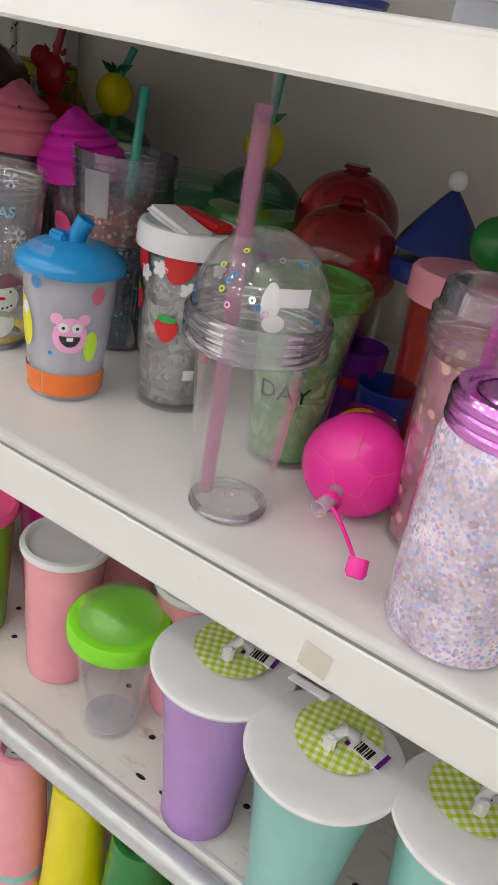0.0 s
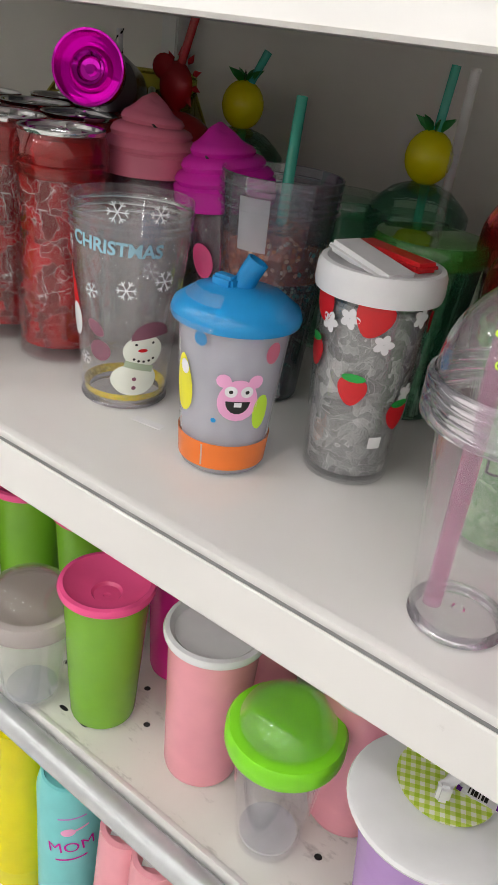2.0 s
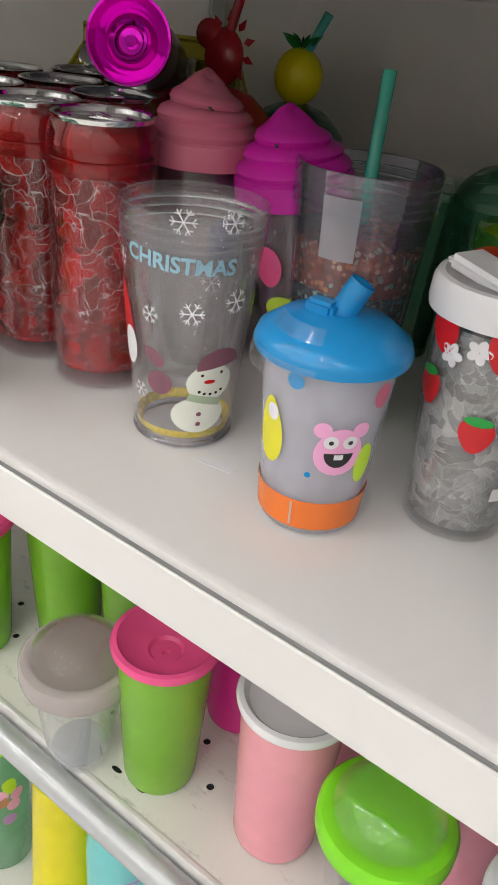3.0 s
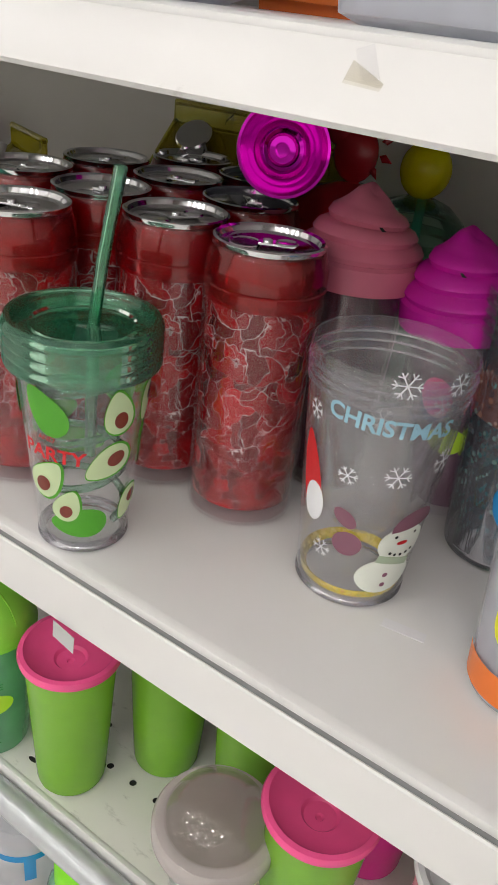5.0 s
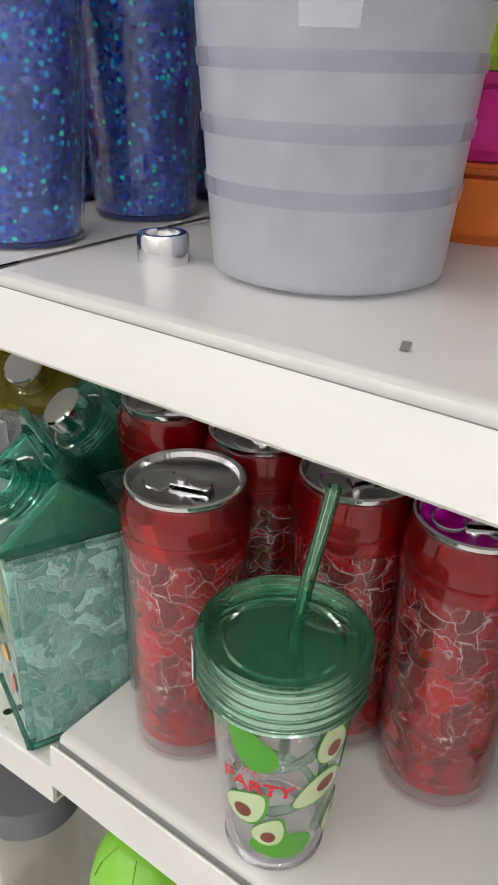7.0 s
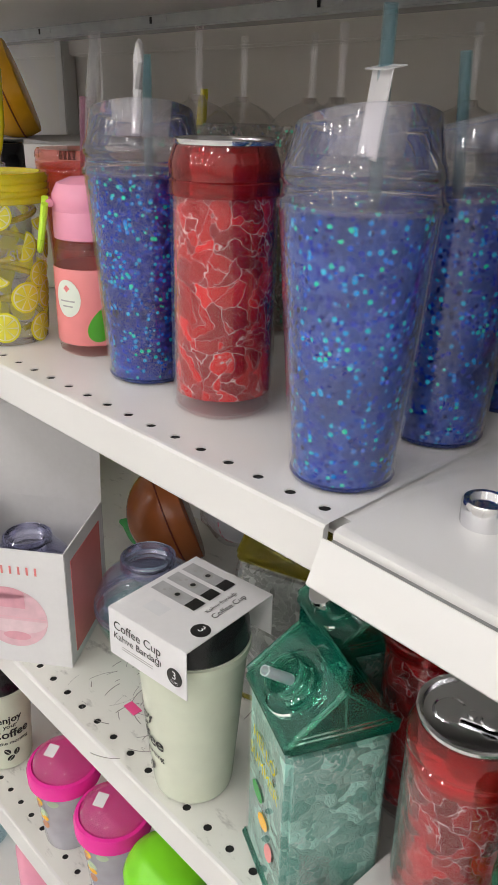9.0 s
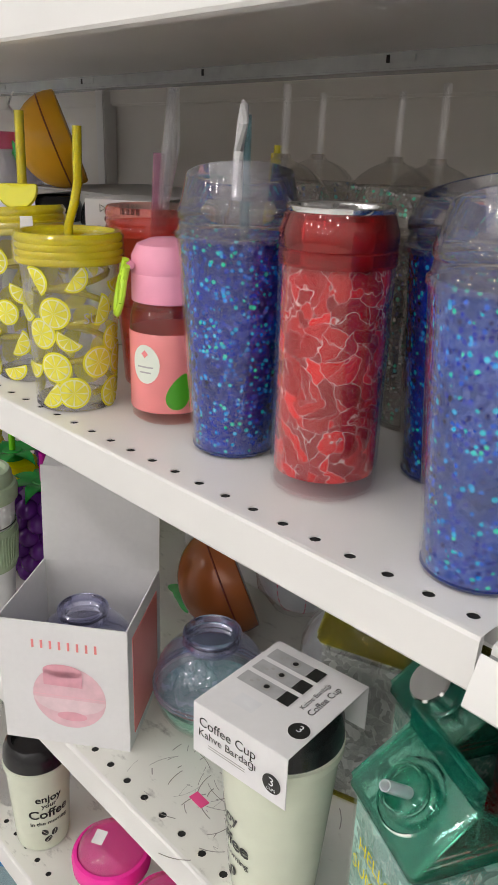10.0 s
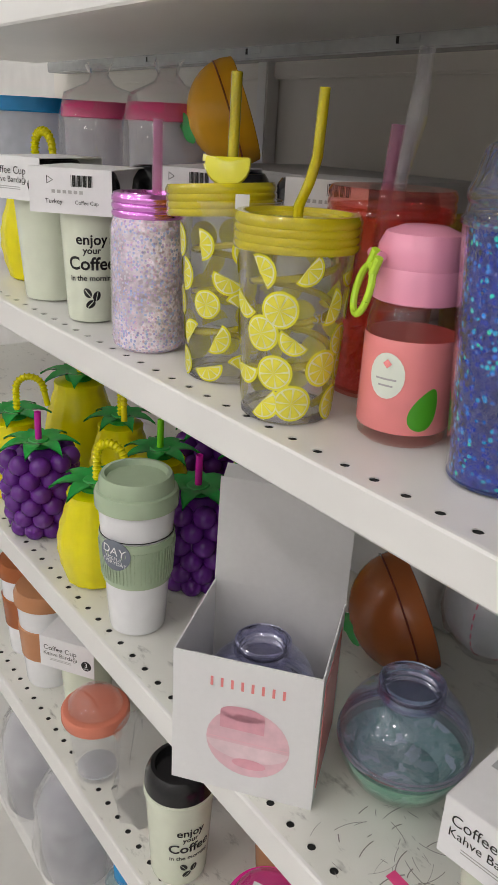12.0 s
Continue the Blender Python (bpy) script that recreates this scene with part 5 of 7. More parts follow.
def flared_tumbler(x, y, mat, label, rz=0, tag=True, h=0.152):
    t = thing("lidded_tumbler", label, "tumbler", x, y, Z0, rz)
    prof = [(0, 0.001), (0.0265, 0), (0.0285, 0.003)] + [(0.0285 + 0.004 * k / 8 + 0.0135 * (k / 8) ** 2.4, 0.003 + (h - 0.003) * k / 8) for k in range(1, 9)] + [(0.043, h), (0.041, h - 0.01), (0.027, 0.006), (0, 0.006)]
    part("cup", lathe(prof, 48), mat, t)
    lid = part("lid", lathe([(0.0455, h - 0.003), (0.0505, h - 0.001), (0.0520, h + 0.002), (0.0510, h + 0.0045), (0.048, h + 0.0055), (0.030, h + 0.0035), (0, h + 0.003)], 56, 0.96), "white", t, "wide glossy white lid")
    if tag:
        d = part("disc_label", moved(lathe([(0, 0.0), (0.0290, 0.0), (0.0290, 0.0006), (0, 0.0006)], 40), Matrix.Translation((0.004, 0.014, h + 0.006))), "gingham", lid, "round green gingham card")
        part("handle", join([sweep([(0.000, 0.002, h + 0.005), (0.001, 0.004, h + 0.012), (0.007, 0.009, h + 0.019), (0.013, 0.014, h + 0.012), (0.014, 0.016, h + 0.005)], 0.0042, 10), moved(block(0.008, 0.006, 0.014, 0.002), Matrix.Translation((0.001, 0.001, h + 0.004)))]), "white", lid, "white lift handle")
        s = part("barcode_label", moved(block(0.026, 0.015, 0.0005, 0), Matrix.Translation((0.024, 0.012, h + 0.0068)) @ pose(0, 0, 0, 0, 0, -20)), "paper", d)
        bars = [moved(sheet(0.0008 + 0.0006 * (k % 3), 0.009, 1, 1), Matrix.Translation((0.017 + 0.0019 * k, 0.0125 - 0.0007 * k, h + 0.0076)) @ pose(0, 0, 0, 0, 0, -20)) for k in range(6)]
        part("bars", join(bars), "ink", s)
        part("edge_bar", moved(block(0.003, 0.0145, 0.0004, 0), Matrix.Translation((0.0125, 0.0155, h + 0.0074)) @ pose(0, 0, 0, 0, 0, -20)), "grape", s)
        part("edge_bar", moved(block(0.003, 0.0145, 0.0004, 0), Matrix.Translation((0.0345, 0.008, h + 0.0074)) @ pose(0, 0, 0, 0, 0, -20)), "grape", s)
    return t


def plain_tumbler(x, y, cup, lid, label, h=0.133, rb=0.0275, rt=0.0345, rl=0.038, dish=True):
    t = thing("dip_tumbler", label, "tumbler", x, y, Z0)
    part("cup", lathe(wall(rb, rt, h, 0.002, 0.005), 48), cup, t)
    prof = [(rt - 0.001, h - 0.004), (rl, h - 0.003), (rl + 0.0006, h), (rl - 0.0006, h + 0.003), (rl - 0.004, h + 0.0035), (rl - 0.008, h - 0.001)]
    prof += [(0.018, h - 0.007), (0.0125, h - 0.008), (0.0105, h - 0.0105), (0.003, h - 0.0115), (0.002, h - 0.013), (0, h - 0.013)] if dish else [(0.020, h - 0.002), (0.012, h - 0.0015), (0, h - 0.0015)]
    part("lid", lathe(prof, 48), lid, t)


def cereal_cup(x, y, z, lidmat, h, label, scoop=True, dome="clear", rb=0.0245, rl=0.042):
    t = thing("dome_cup", label, "cup", x, y, z)
    b = part("cup", lathe(wall(rb, rl - 0.006, h, 0.0014, 0.006)), "clear", t)
    lid = part("lid", lathe([(rl - 0.005, h - 0.012), (rl - 0.001, h - 0.012), (rl, h - 0.009), (rl, h + 0.001), (rl - 0.002, h + 0.004), (rl - 0.006, h + 0.005), (rl - 0.012, h + 0.0035), (0.012, h + 0.004), (0, h + 0.004)], 48), lidmat, t)
    part("dome", lathe(shell([((rl - 0.0075) * math.cos(radians(a)), h + 0.003 + 0.026 * math.sin(radians(a))) for a in range(0, 91, 9)]), 48), dome, lid, "clear dome")
    if scoop:
        part("spoon", join([moved(blob_sphere(0.010, 16, 8, 1, 0.75, 0.35), Matrix.Translation((-0.006, -0.004, h - 0.034)) @ pose(0, 0, 0, 20, 0, 0)), sweep([(-0.002, 0, h - 0.033), (0.012, 0.006, h - 0.02), (0.016, 0.008, h - 0.012)], 0.002, 8)]), lidmat, b)
    # Milky disc added to imitate light gathered in the cup's base.
    part("base_glow", lathe([(0, 0.0065), (rb - 0.003, 0.0065), (rb - 0.003, 0.0085), (0, 0.0095)]), "frost2", b)


def shaker(x, y):
    t = thing("shaker_cup", "green frosted shaker with a domed lime lid", "cup", x, y, Z0)
    c = cone(0.027, 0.033, 0.125)
    b = part("cup", lathe(wall(0.027, 0.033, 0.128)), "pp_green", t)
    lid = part("lid", lathe([(0.033, 0.120), (0.0370, 0.121), (0.0375, 0.126), (0.036, 0.129), (0.034, 0.140), (0.028, 0.152), (0.016, 0.161), (0, 0.164)], 44), "lime", t, "lime football lid")
    part("seams", join([sweep([(q * math.cos(radians(60 * k - 60)), q * math.sin(radians(60 * k - 60)), zz) for q, zz in ((0.0165, 0.161), (0.0285, 0.1515), (0.0345, 0.140))], 0.0006, 5) for k in range(6)]), "green", lid)
    part("print", wrapped(disc(0.016, 0.011, 4, 20), c, -38, 0.062), "acid", b, "yellow-green print")
    part("print", wrapped(sheet(0.020, 0.016, 6, 2), c, -80, 0.066), "lilac", b, "purple panel print")
    part("print", wrapped(sheet(0.012, 0.004, 4, 1), c, -80, 0.066, 0.0009), "lemon", b)
    part("print", wrapped(sheet(0.006, 0.034, 3, 3), c, -118, 0.068), "blue", b)
    part("print", wrapped(disc(0.008, 0.006, 3, 14), c, -70, 0.030), "acid", b)
    part("lettering", wrapped(lettering("HE", 0.009), c, -32, 0.082, 0.001), "deepgreen", b)
    part("lettering", wrapped(lettering("HEL", 0.009), c, -45, 0.020, 0.001), "deepgreen", b)


plain_tumbler(0.434, 0.084, "pink", "white", "pink tumbler with a silvery white lid", 0.137, 0.0300, 0.0350, 0.0385, False)
plain_tumbler(0.338, 0.066, "green", "hotpink", "green tumbler with a dished hot pink lid")
plain_tumbler(0.128, 0.056, "green", "hotpink", "green tumbler with a dished hot pink lid")
plain_tumbler(0.176, 0.118, "green", "hotpink", "green tumbler with a hot pink lid")
plain_tumbler(0.252, 0.130, "green", "hotpink", "green tumbler with a hot pink lid")
plain_tumbler(0.545, 0.128, "pink", "white", "pink tumbler with a silvery white lid", 0.137, 0.03, 0.035, 0.0385, False)
plain_tumbler(0.350, 0.150, "fuchsia", "hotpink", "hot pink tumbler standing behind others")
plain_tumbler(0.430, 0.170, "pink", "white", "pink tumbler standing behind others")
cereal_cup(0.515, 0.066, Z0, "limegreen", 0.112, "clear cup with lime lid, dome and spoon")
cereal_cup(0.282, 0.036, Z0, "taupe", 0.098, "clear cup with grey lid and dome", True, "clear_grey")
flared_tumbler(0.626, 0.048, "lilac", "purple flared tumbler with white lid and gingham card", 25)
flared_tumbler(0.717, 0.031, "aqua", "aqua flared tumbler with white lid and gingham card", 10)
flared_tumbler(0.810, 0.052, "aqua", "aqua flared tumbler with white lid and gingham card", 40)
flared_tumbler(0.585, 0.150, "lilac", "purple flared tumbler with white lid and gingham card", -20)
flared_tumbler(0.905, 0.060, "orange", "orange flared tumbler with a white lid", 0, False)
shaker(0.052, 0.042)


def stacked_cups(x, y, top, r, mat, label, n=4, sticker=False, rims=("lemon", "aqua", "pink")):
    t = thing("cup_stack", label, "cups", x, y, 0.50)
    h = top - 0.50
    for k in range(n):
        z = 0.03 + 0.010 * (n - 1 - k) if n > 1 else 0.03
        c = part("cup", lathe([(0, h - 0.006 - 0.012 * k), (r - 0.004, h - 0.006 - 0.012 * k), (r - 0.0045, h - 0.012 * k), (r, h - 0.001 - 0.012 * k), (r * 1.28, z + 0.004), (r * 1.31, z + 0.002), (r * 1.31, z), (r * 1.25, z)], 40), mat if k == 0 else rims[k % len(rims)], t)
    part("stand", lathe([(0, 0), (r * 1.2, 0), (r * 1.2, 0.032), (0, 0.032)], 32), mat, t)
    if sticker:
        barcode(t, r * 1.1, r * 0.9, Matrix.Translation((0, 0, h - 0.0052)) @ pose(0, 0, 0, 0, 0, 30))


def mom_cup():
    t = thing("travel_cup", "aqua travel cup lettered MOM", "cup", 0.318, 0.050, 0.50)
    c = lambda z: 0.0315
    b = part("cup", lathe([(0, 0), (0.027, 0), (0.0315, 0.005), (0.0315, 0.180), (0.029, 0.192), (0.0275, 0.198), (0.025, 0.199), (0.024, 0.196), (0, 0.196)], 44), "aquablue", t)
    part("lettering", wrapped(moved(lettering("MOM", 0.019), Matrix.Rotation(radians(8), 4, "Z")), c, -40, 0.128, 0.001), "magenta", b, "MOM in magenta capitals")
    part("print", wrapped(moved(sheet(0.030, 0.0022, 8, 1), Matrix.Rotation(radians(8), 4, "Z")), c, -40, 0.111), "magenta", b)
    part("print", wrapped(moved(sheet(0.026, 0.0022, 8, 1), Matrix.Rotation(radians(8), 4, "Z")), c, -40, 0.168), "lilac", b)
    part("print", wrapped(join([disc(0.007, 0.005, 3, 14, 0, 20), moved(sheet(0.016, 0.0026, 4, 1), Matrix.Translation((0.011, 0.004, 0)) @ pose(0, 0, 0, 0, 0, 20))]), c, -46, 0.149), "piggy", b)


mom_cup()
stacked_cups(0.252, 0.045, 0.715, 0.0275, "yellow", "upturned yellow plastic cups", 1, True)
stacked_cups(0.400, 0.042, 0.706, 0.0245, "pink", "stack of upturned pink plastic cups", 4, True)
stacked_cups(0.440, 0.036, 0.712, 0.0225, "pink", "stack of upturned pink plastic cups", 4, True)
stacked_cups(0.505, 0.048, 0.712, 0.0240, "yellow", "stack of upturned yellow plastic cups", 4)
stacked_cups(0.578, 0.055, 0.700, 0.0290, "deepgreen", "stack of upturned green and red cups", 3, False, ("crimson", "green"))
stacked_cups(0.470, 0.095, 0.700, 0.0240, "pink", "stack of upturned pink plastic cups", 4)
stacked_cups(0.655, 0.060, 0.690, 0.0290, "crimson", "stack of upturned dark red cups", 3)
stacked_cups(0.740, 0.055, 0.690, 0.0290, "amber", "stack of upturned amber cups", 3)
t = thing("kids_bottle", "child's bottle with a lime cap", "bottle", 0.150, 0.045, 0.50)
part("body", lathe([(0, 0), (0.027, 0), (0.029, 0.004), (0.029, 0.155), (0.022, 0.168), (0.018, 0.17)]), "pp_green", t)
part("cap", lathe([(0.0225, 0.166), (0.0225, 0.19), (0.019, 0.195), (0, 0.195)], 32), "limegreen", t)
rnd = random.Random(6)
for k in range(10):
    part("print", wrapped(disc(0.007, 0.008, 2, 12), lambda z: 0.029, rnd.uniform(-110, 10), rnd.uniform(0.08, 0.145)), rnd.choice(["piggy", "lilac", "tan", "acid", "magenta"]), t)
t = thing("storage_bottle", "frosted bottle printed in blue", "bottle", 0.080, 0.045, 0.50)
part("body", lathe([(0, 0), (0.034, 0), (0.036, 0.004), (0.036, 0.19), (0.030, 0.20), (0, 0.201)]), "frost2", t)
part("print", wrapped(join([sheet(0.040, 0.008, 8, 1), moved(sheet(0.010, 0.030, 3, 3), Matrix.Translation((0.006, -0.016, 0)))]), lambda z: 0.036, -45, 0.175), "blue", t, "blue printed mark")

# ---- the smooth top shelf ----
ZT = 1.331


def jug(x, y, rz, label, s=1.0):
    t = thing("measuring_jug", label, "jug", x, y, ZT, rz)
    c = cone(0.060 * s, 0.077 * s, 0.20)
    b = part("body", lathe(wall(0.060 * s, 0.077 * s, 0.205, 0.002, 0.009), 56), "frost2", t)
    for k in range(7):
        z = 0.036 + 0.024 * k
        part("measure_stripe", lathe([(c(z) + 0.0002, z), (c(z) + 0.0003, z + 0.001), (c(z + 0.007) + 0.0003, z + 0.006), (c(z + 0.007) + 0.0002, z + 0.007)], 56), "stripe", b)
    hd = [(0.088, 0.20, 0.014), (0.091, 0.17, 0.0135), (0.089, 0.13, 0.0115), (0.086, 0.097, 0.0095)]
    vs = [(u * s + o, e * w, z) for u, z, w in hd for o, e in ((0.0, -1), (0.0, -0.35), (0.004, -0.3), (0.004, 0.3), (0.0, 0.35), (0.0, 1), (0.008, 1), (0.008, -1))]
    fs = [(8 * k + i, 8 * k + (i + 1) % 8, 8 * k + 8 + (i + 1) % 8, 8 * k + 8 + i) for k in range(3) for i in range(8)] + [tuple(range(7, -1, -1)), tuple(range(24, 32))]
    part("handle", join([mesh("bar", vs, fs, False), block(0.030 * s, 0.026, 0.010, 0.003, (0.080 * s, 0, 0.196))]), "frost2", t, "open frosted handle, free at its lower end")


jug(0.128, 0.107, -62, "frosted measuring jug with ribbed grey marks", 0.88)
jug(0.322, 0.085, -30, "frosted measuring jug with ribbed grey marks", 0.95)
t = thing("silver_cap", "small ridged silver bottle cap lying on the shelf", "cap", 0.062, 0.068, ZT)
part("shell", lathe([(0.0118, 0), (0.0122, 0.001), (0.0122, 0.0125), (0.0112, 0.0138), (0.0085, 0.0138), (0.0085, 0.0115), (0, 0.0115)], 40), "chrome", t)
for k, v in enumerate(t.children[0].data.vertices):
    if v.co.xy.length > 0.0119:
        v.co.xy *= 1 - 0.045 * (k % 2)


def tub_stack(x, y, colours, rz, w=0.085):
    for k, c in enumerate(colours):
        t = thing("storage_tub", "bright " + c.replace("fuchsia", "magenta").replace("acid", "lime") + " plastic tub in a stack of tubs", "tub", x, y, ZT + 0.042 * k, rz, group="stack of storage tubs")
        part("tub", block(w, w, 0.040, 0.006, taper=1.05), c, t)
        part("rim", block(w * 1.07, w * 1.07, 0.005, 0.002, (0, 0, 0.0365)), c, t)


tub_stack(0.165, 0.245, ("orange", "fuchsia", "acid", "orange"), 12)
t = thing("lidded_box", "lilac clear plastic box on the upper shelf", "box", 0.350, 0.205, ZT, 8)
part("box", block(0.090, 0.07, 0.09, 0.005), "clear_lav", t)
part("base", block(0.092, 0.072, 0.012, 0.004), "clear_lav", t)
t = thing("tumbler", "violet glass tumbler on the upper shelf", "tumbler", 0.592, 0.075, ZT)
part("cup", lathe(wall(0.034, 0.042, 0.15)), "globe_top", t)
part("base", lathe([(0, 0.001), (0.033, 0.001), (0.035, 0.008), (0, 0.010)]), "navy", t)
for x, y in ((0.690, 0.110), (0.800, 0.110)):
    t = thing("canister", "milky frosted canister on the upper shelf", "canister", x, y, ZT, 12, group="frosted canisters")
    part("body", block(0.095, 0.085, 0.16, 0.014), "frost2", t)
t = thing("scrap_mark", "small grey scrap stuck to the shelf", "scrap", 0.205, 0.035, ZT)
part("scrap", moved(sheet(0.0035, 0.010, 1, 1), Matrix.Translation((0, 0, 0.0006)) @ pose(0, 0, 0, 0, 0, 20)), "steel", t)


# ---- the perforated upper shelf ----
def glitter_tumbler(x, y, mat, label, rz=0, tag=False, straw_on=True, zig=False):
    t = thing("glitter_tumbler", label, "tumbler", x, y, ZT, rz, group="blue glitter tumblers")
    b = part("cup", lathe(wall(0.0305, 0.0415, 0.150, 0.0014), 48), "clear", t)
    part("glitter", lathe([(0, 0.004), (0.0285, 0.004), (0.0392, 0.1485), (0.038, 0.149), (0.0272, 0.010), (0, 0.010)]), mat, b, "loose blue glitter between the walls")
    part("base", lathe([(0, 0.0012), (0.0275, 0.0008), (0.030, 0.0035), (0, 0.0038)]), "navy", b)
    lid = part("lid", lathe([(0.0405, 0.146), (0.0425, 0.147), (0.0425, 0.150), (0.0405, 0.152), (0.0395, 0.158), (0.0410, 0.160), (0.0410, 0.164), (0.0385, 0.170), (0.0350, 0.186), (0.0335, 0.187), (0.0300, 0.172), (0.010, 0.170), (0, 0.170)], 56), "clear_lav", t, "clear drinking lid")
    for v in lid.data.vertices:
        if v.co.z > 0.175:
            v.co.z += 0.25 * v.co.x
    if straw_on:
        straw(t, (0.003, 0.004, 0.03), (-0.010, 0.004, 0.222) if not tag else (0.002, 0.006, 0.236), 0.0036, "clear_blue")
        part("straw_hole", moved(lathe([(0.0045, 0), (0.006, 0.0025), (0.0075, 0)], 20), Matrix.Translation((0.000, 0.004, 0.170))), "darkgrey", lid)
    if tag:
        part("swing_tag", join([moved(block(0.026, 0.0006, 0.040, 0), Matrix.Translation((0.004, -0.001, 0.170)) @ pose(0, 0, 0, -6, 3, 0)), moved(block(0.026, 0.011, 0.0006, 0), Matrix.Translation((0.0055, 0.0045, 0.2095)) @ pose(0, 0, 0, 12, 3, 0))]), "paper", t, "folded white card tag")
    if zig:
        part("swing_tag", moved(sweep([(0.018, -0.004, 0.172), (0.004, -0.002, 0.200), (0.016, -0.001, 0.217), (0.014, 0, 0.226), (0.007, 0, 0.229)], 0.0032, 8, 0, [1, 1, 1.1, 0.9, 0.4]), Matrix.Identity(4)), "paper", t, "crumpled white card tag")


glitter_tumbler(-0.024, 0.056, "blue_glit", "blue glitter tumbler with pale straw and card tag", -30, True)
glitter_tumbler(-0.238, 0.072, "blue_glit_deep", "blue glitter tumbler with pale straw and torn tag", -35, False, True, True)
glitter_tumbler(-0.026, 0.148, "blue_glit", "blue glitter tumbler with a pale blue straw", 20)
glitter_tumbler(-0.030, 0.235, "blue_glit_deep", "blue glitter tumbler with a pale blue straw", 60)
glitter_tumbler(-0.110, 0.150, "blue_glit_deep", "blue glitter tumbler without a straw", 60, False, False)
can_tumbler(-0.152, 0.074, ZT, "red_gel2", 30)


def silver_dome(x, y):
    t = thing("dome_tumbler", "clear dome tumbler flecked with silver glitter", "tumbler", x, y, ZT, group="silver dome tumblers")
    part("cup", lathe(wall(0.028, 0.038, 0.140)), "clear_grey", t)
    part("glitter", lathe([(0, 0.006), (0.026, 0.006), (0.035, 0.13), (0, 0.13)]), "dot_glit", t)
    lid = part("dome", lathe([(0.0425, 0.136), (0.0440, 0.139), (0.0440, 0.150)] + [(0.042 * math.cos(radians(a)), 0.151 + 0.044 * math.sin(radians(a))) for a in range(5, 82, 8)] + [(0.007, 0.196), (0.0065, 0.199), (0.005, 0.199), (0.005, 0.194)], 44), "clear_grey", t)
    straw(t, (0, 0, 0.02), (0.001, 0.002, 0.248), 0.0034, "clear")
    part("fleck_band", lathe([(0.0388, 0.160), (0.0392, 0.163), (0.035, 0.176), (0.0345, 0.174)], 44), "dot_glit", lid)


for x, y in ((-0.300, 0.168), (-0.190, 0.215), (-0.265, 0.262), (-0.110, 0.265), (-0.345, 0.255)):
    silver_dome(x, y)


def lemon_slice(par, c, a, z, s, half, turn):
    """A printed round or half slice: rind, pale pith and a fan of segments."""
    a0, a1 = (0, 180) if half else (0, 360)
    p = part("lemon_slice", wrapped(disc(0.0112 * s, 0.0112 * s, 4, 26, 0, turn, a0, a1), c, a, z), "lemon", par)
    part("pith", wrapped(disc(0.0098 * s, 0.0098 * s, 4, 26, 0, turn, a0 + (4 if half else 0), a1 - (4 if half else 0)), c, a, z, 0.0008), "pith", p)
    n = 4 if half else 8
    seg = [disc(0.0089 * s, 0.0089 * s, 3, 40, 0, turn, 8 + 41.5 * k, 42 + 41.5 * k) if half else disc(0.0089 * s, 0.0089 * s, 3, 40, 0, turn, 45 * k + 4, 45 * k + 40) for k in range(n)]
    for s1 in seg:
        part("segment", wrapped(s1, c, a, z, 0.0011), "lemonflesh", p)


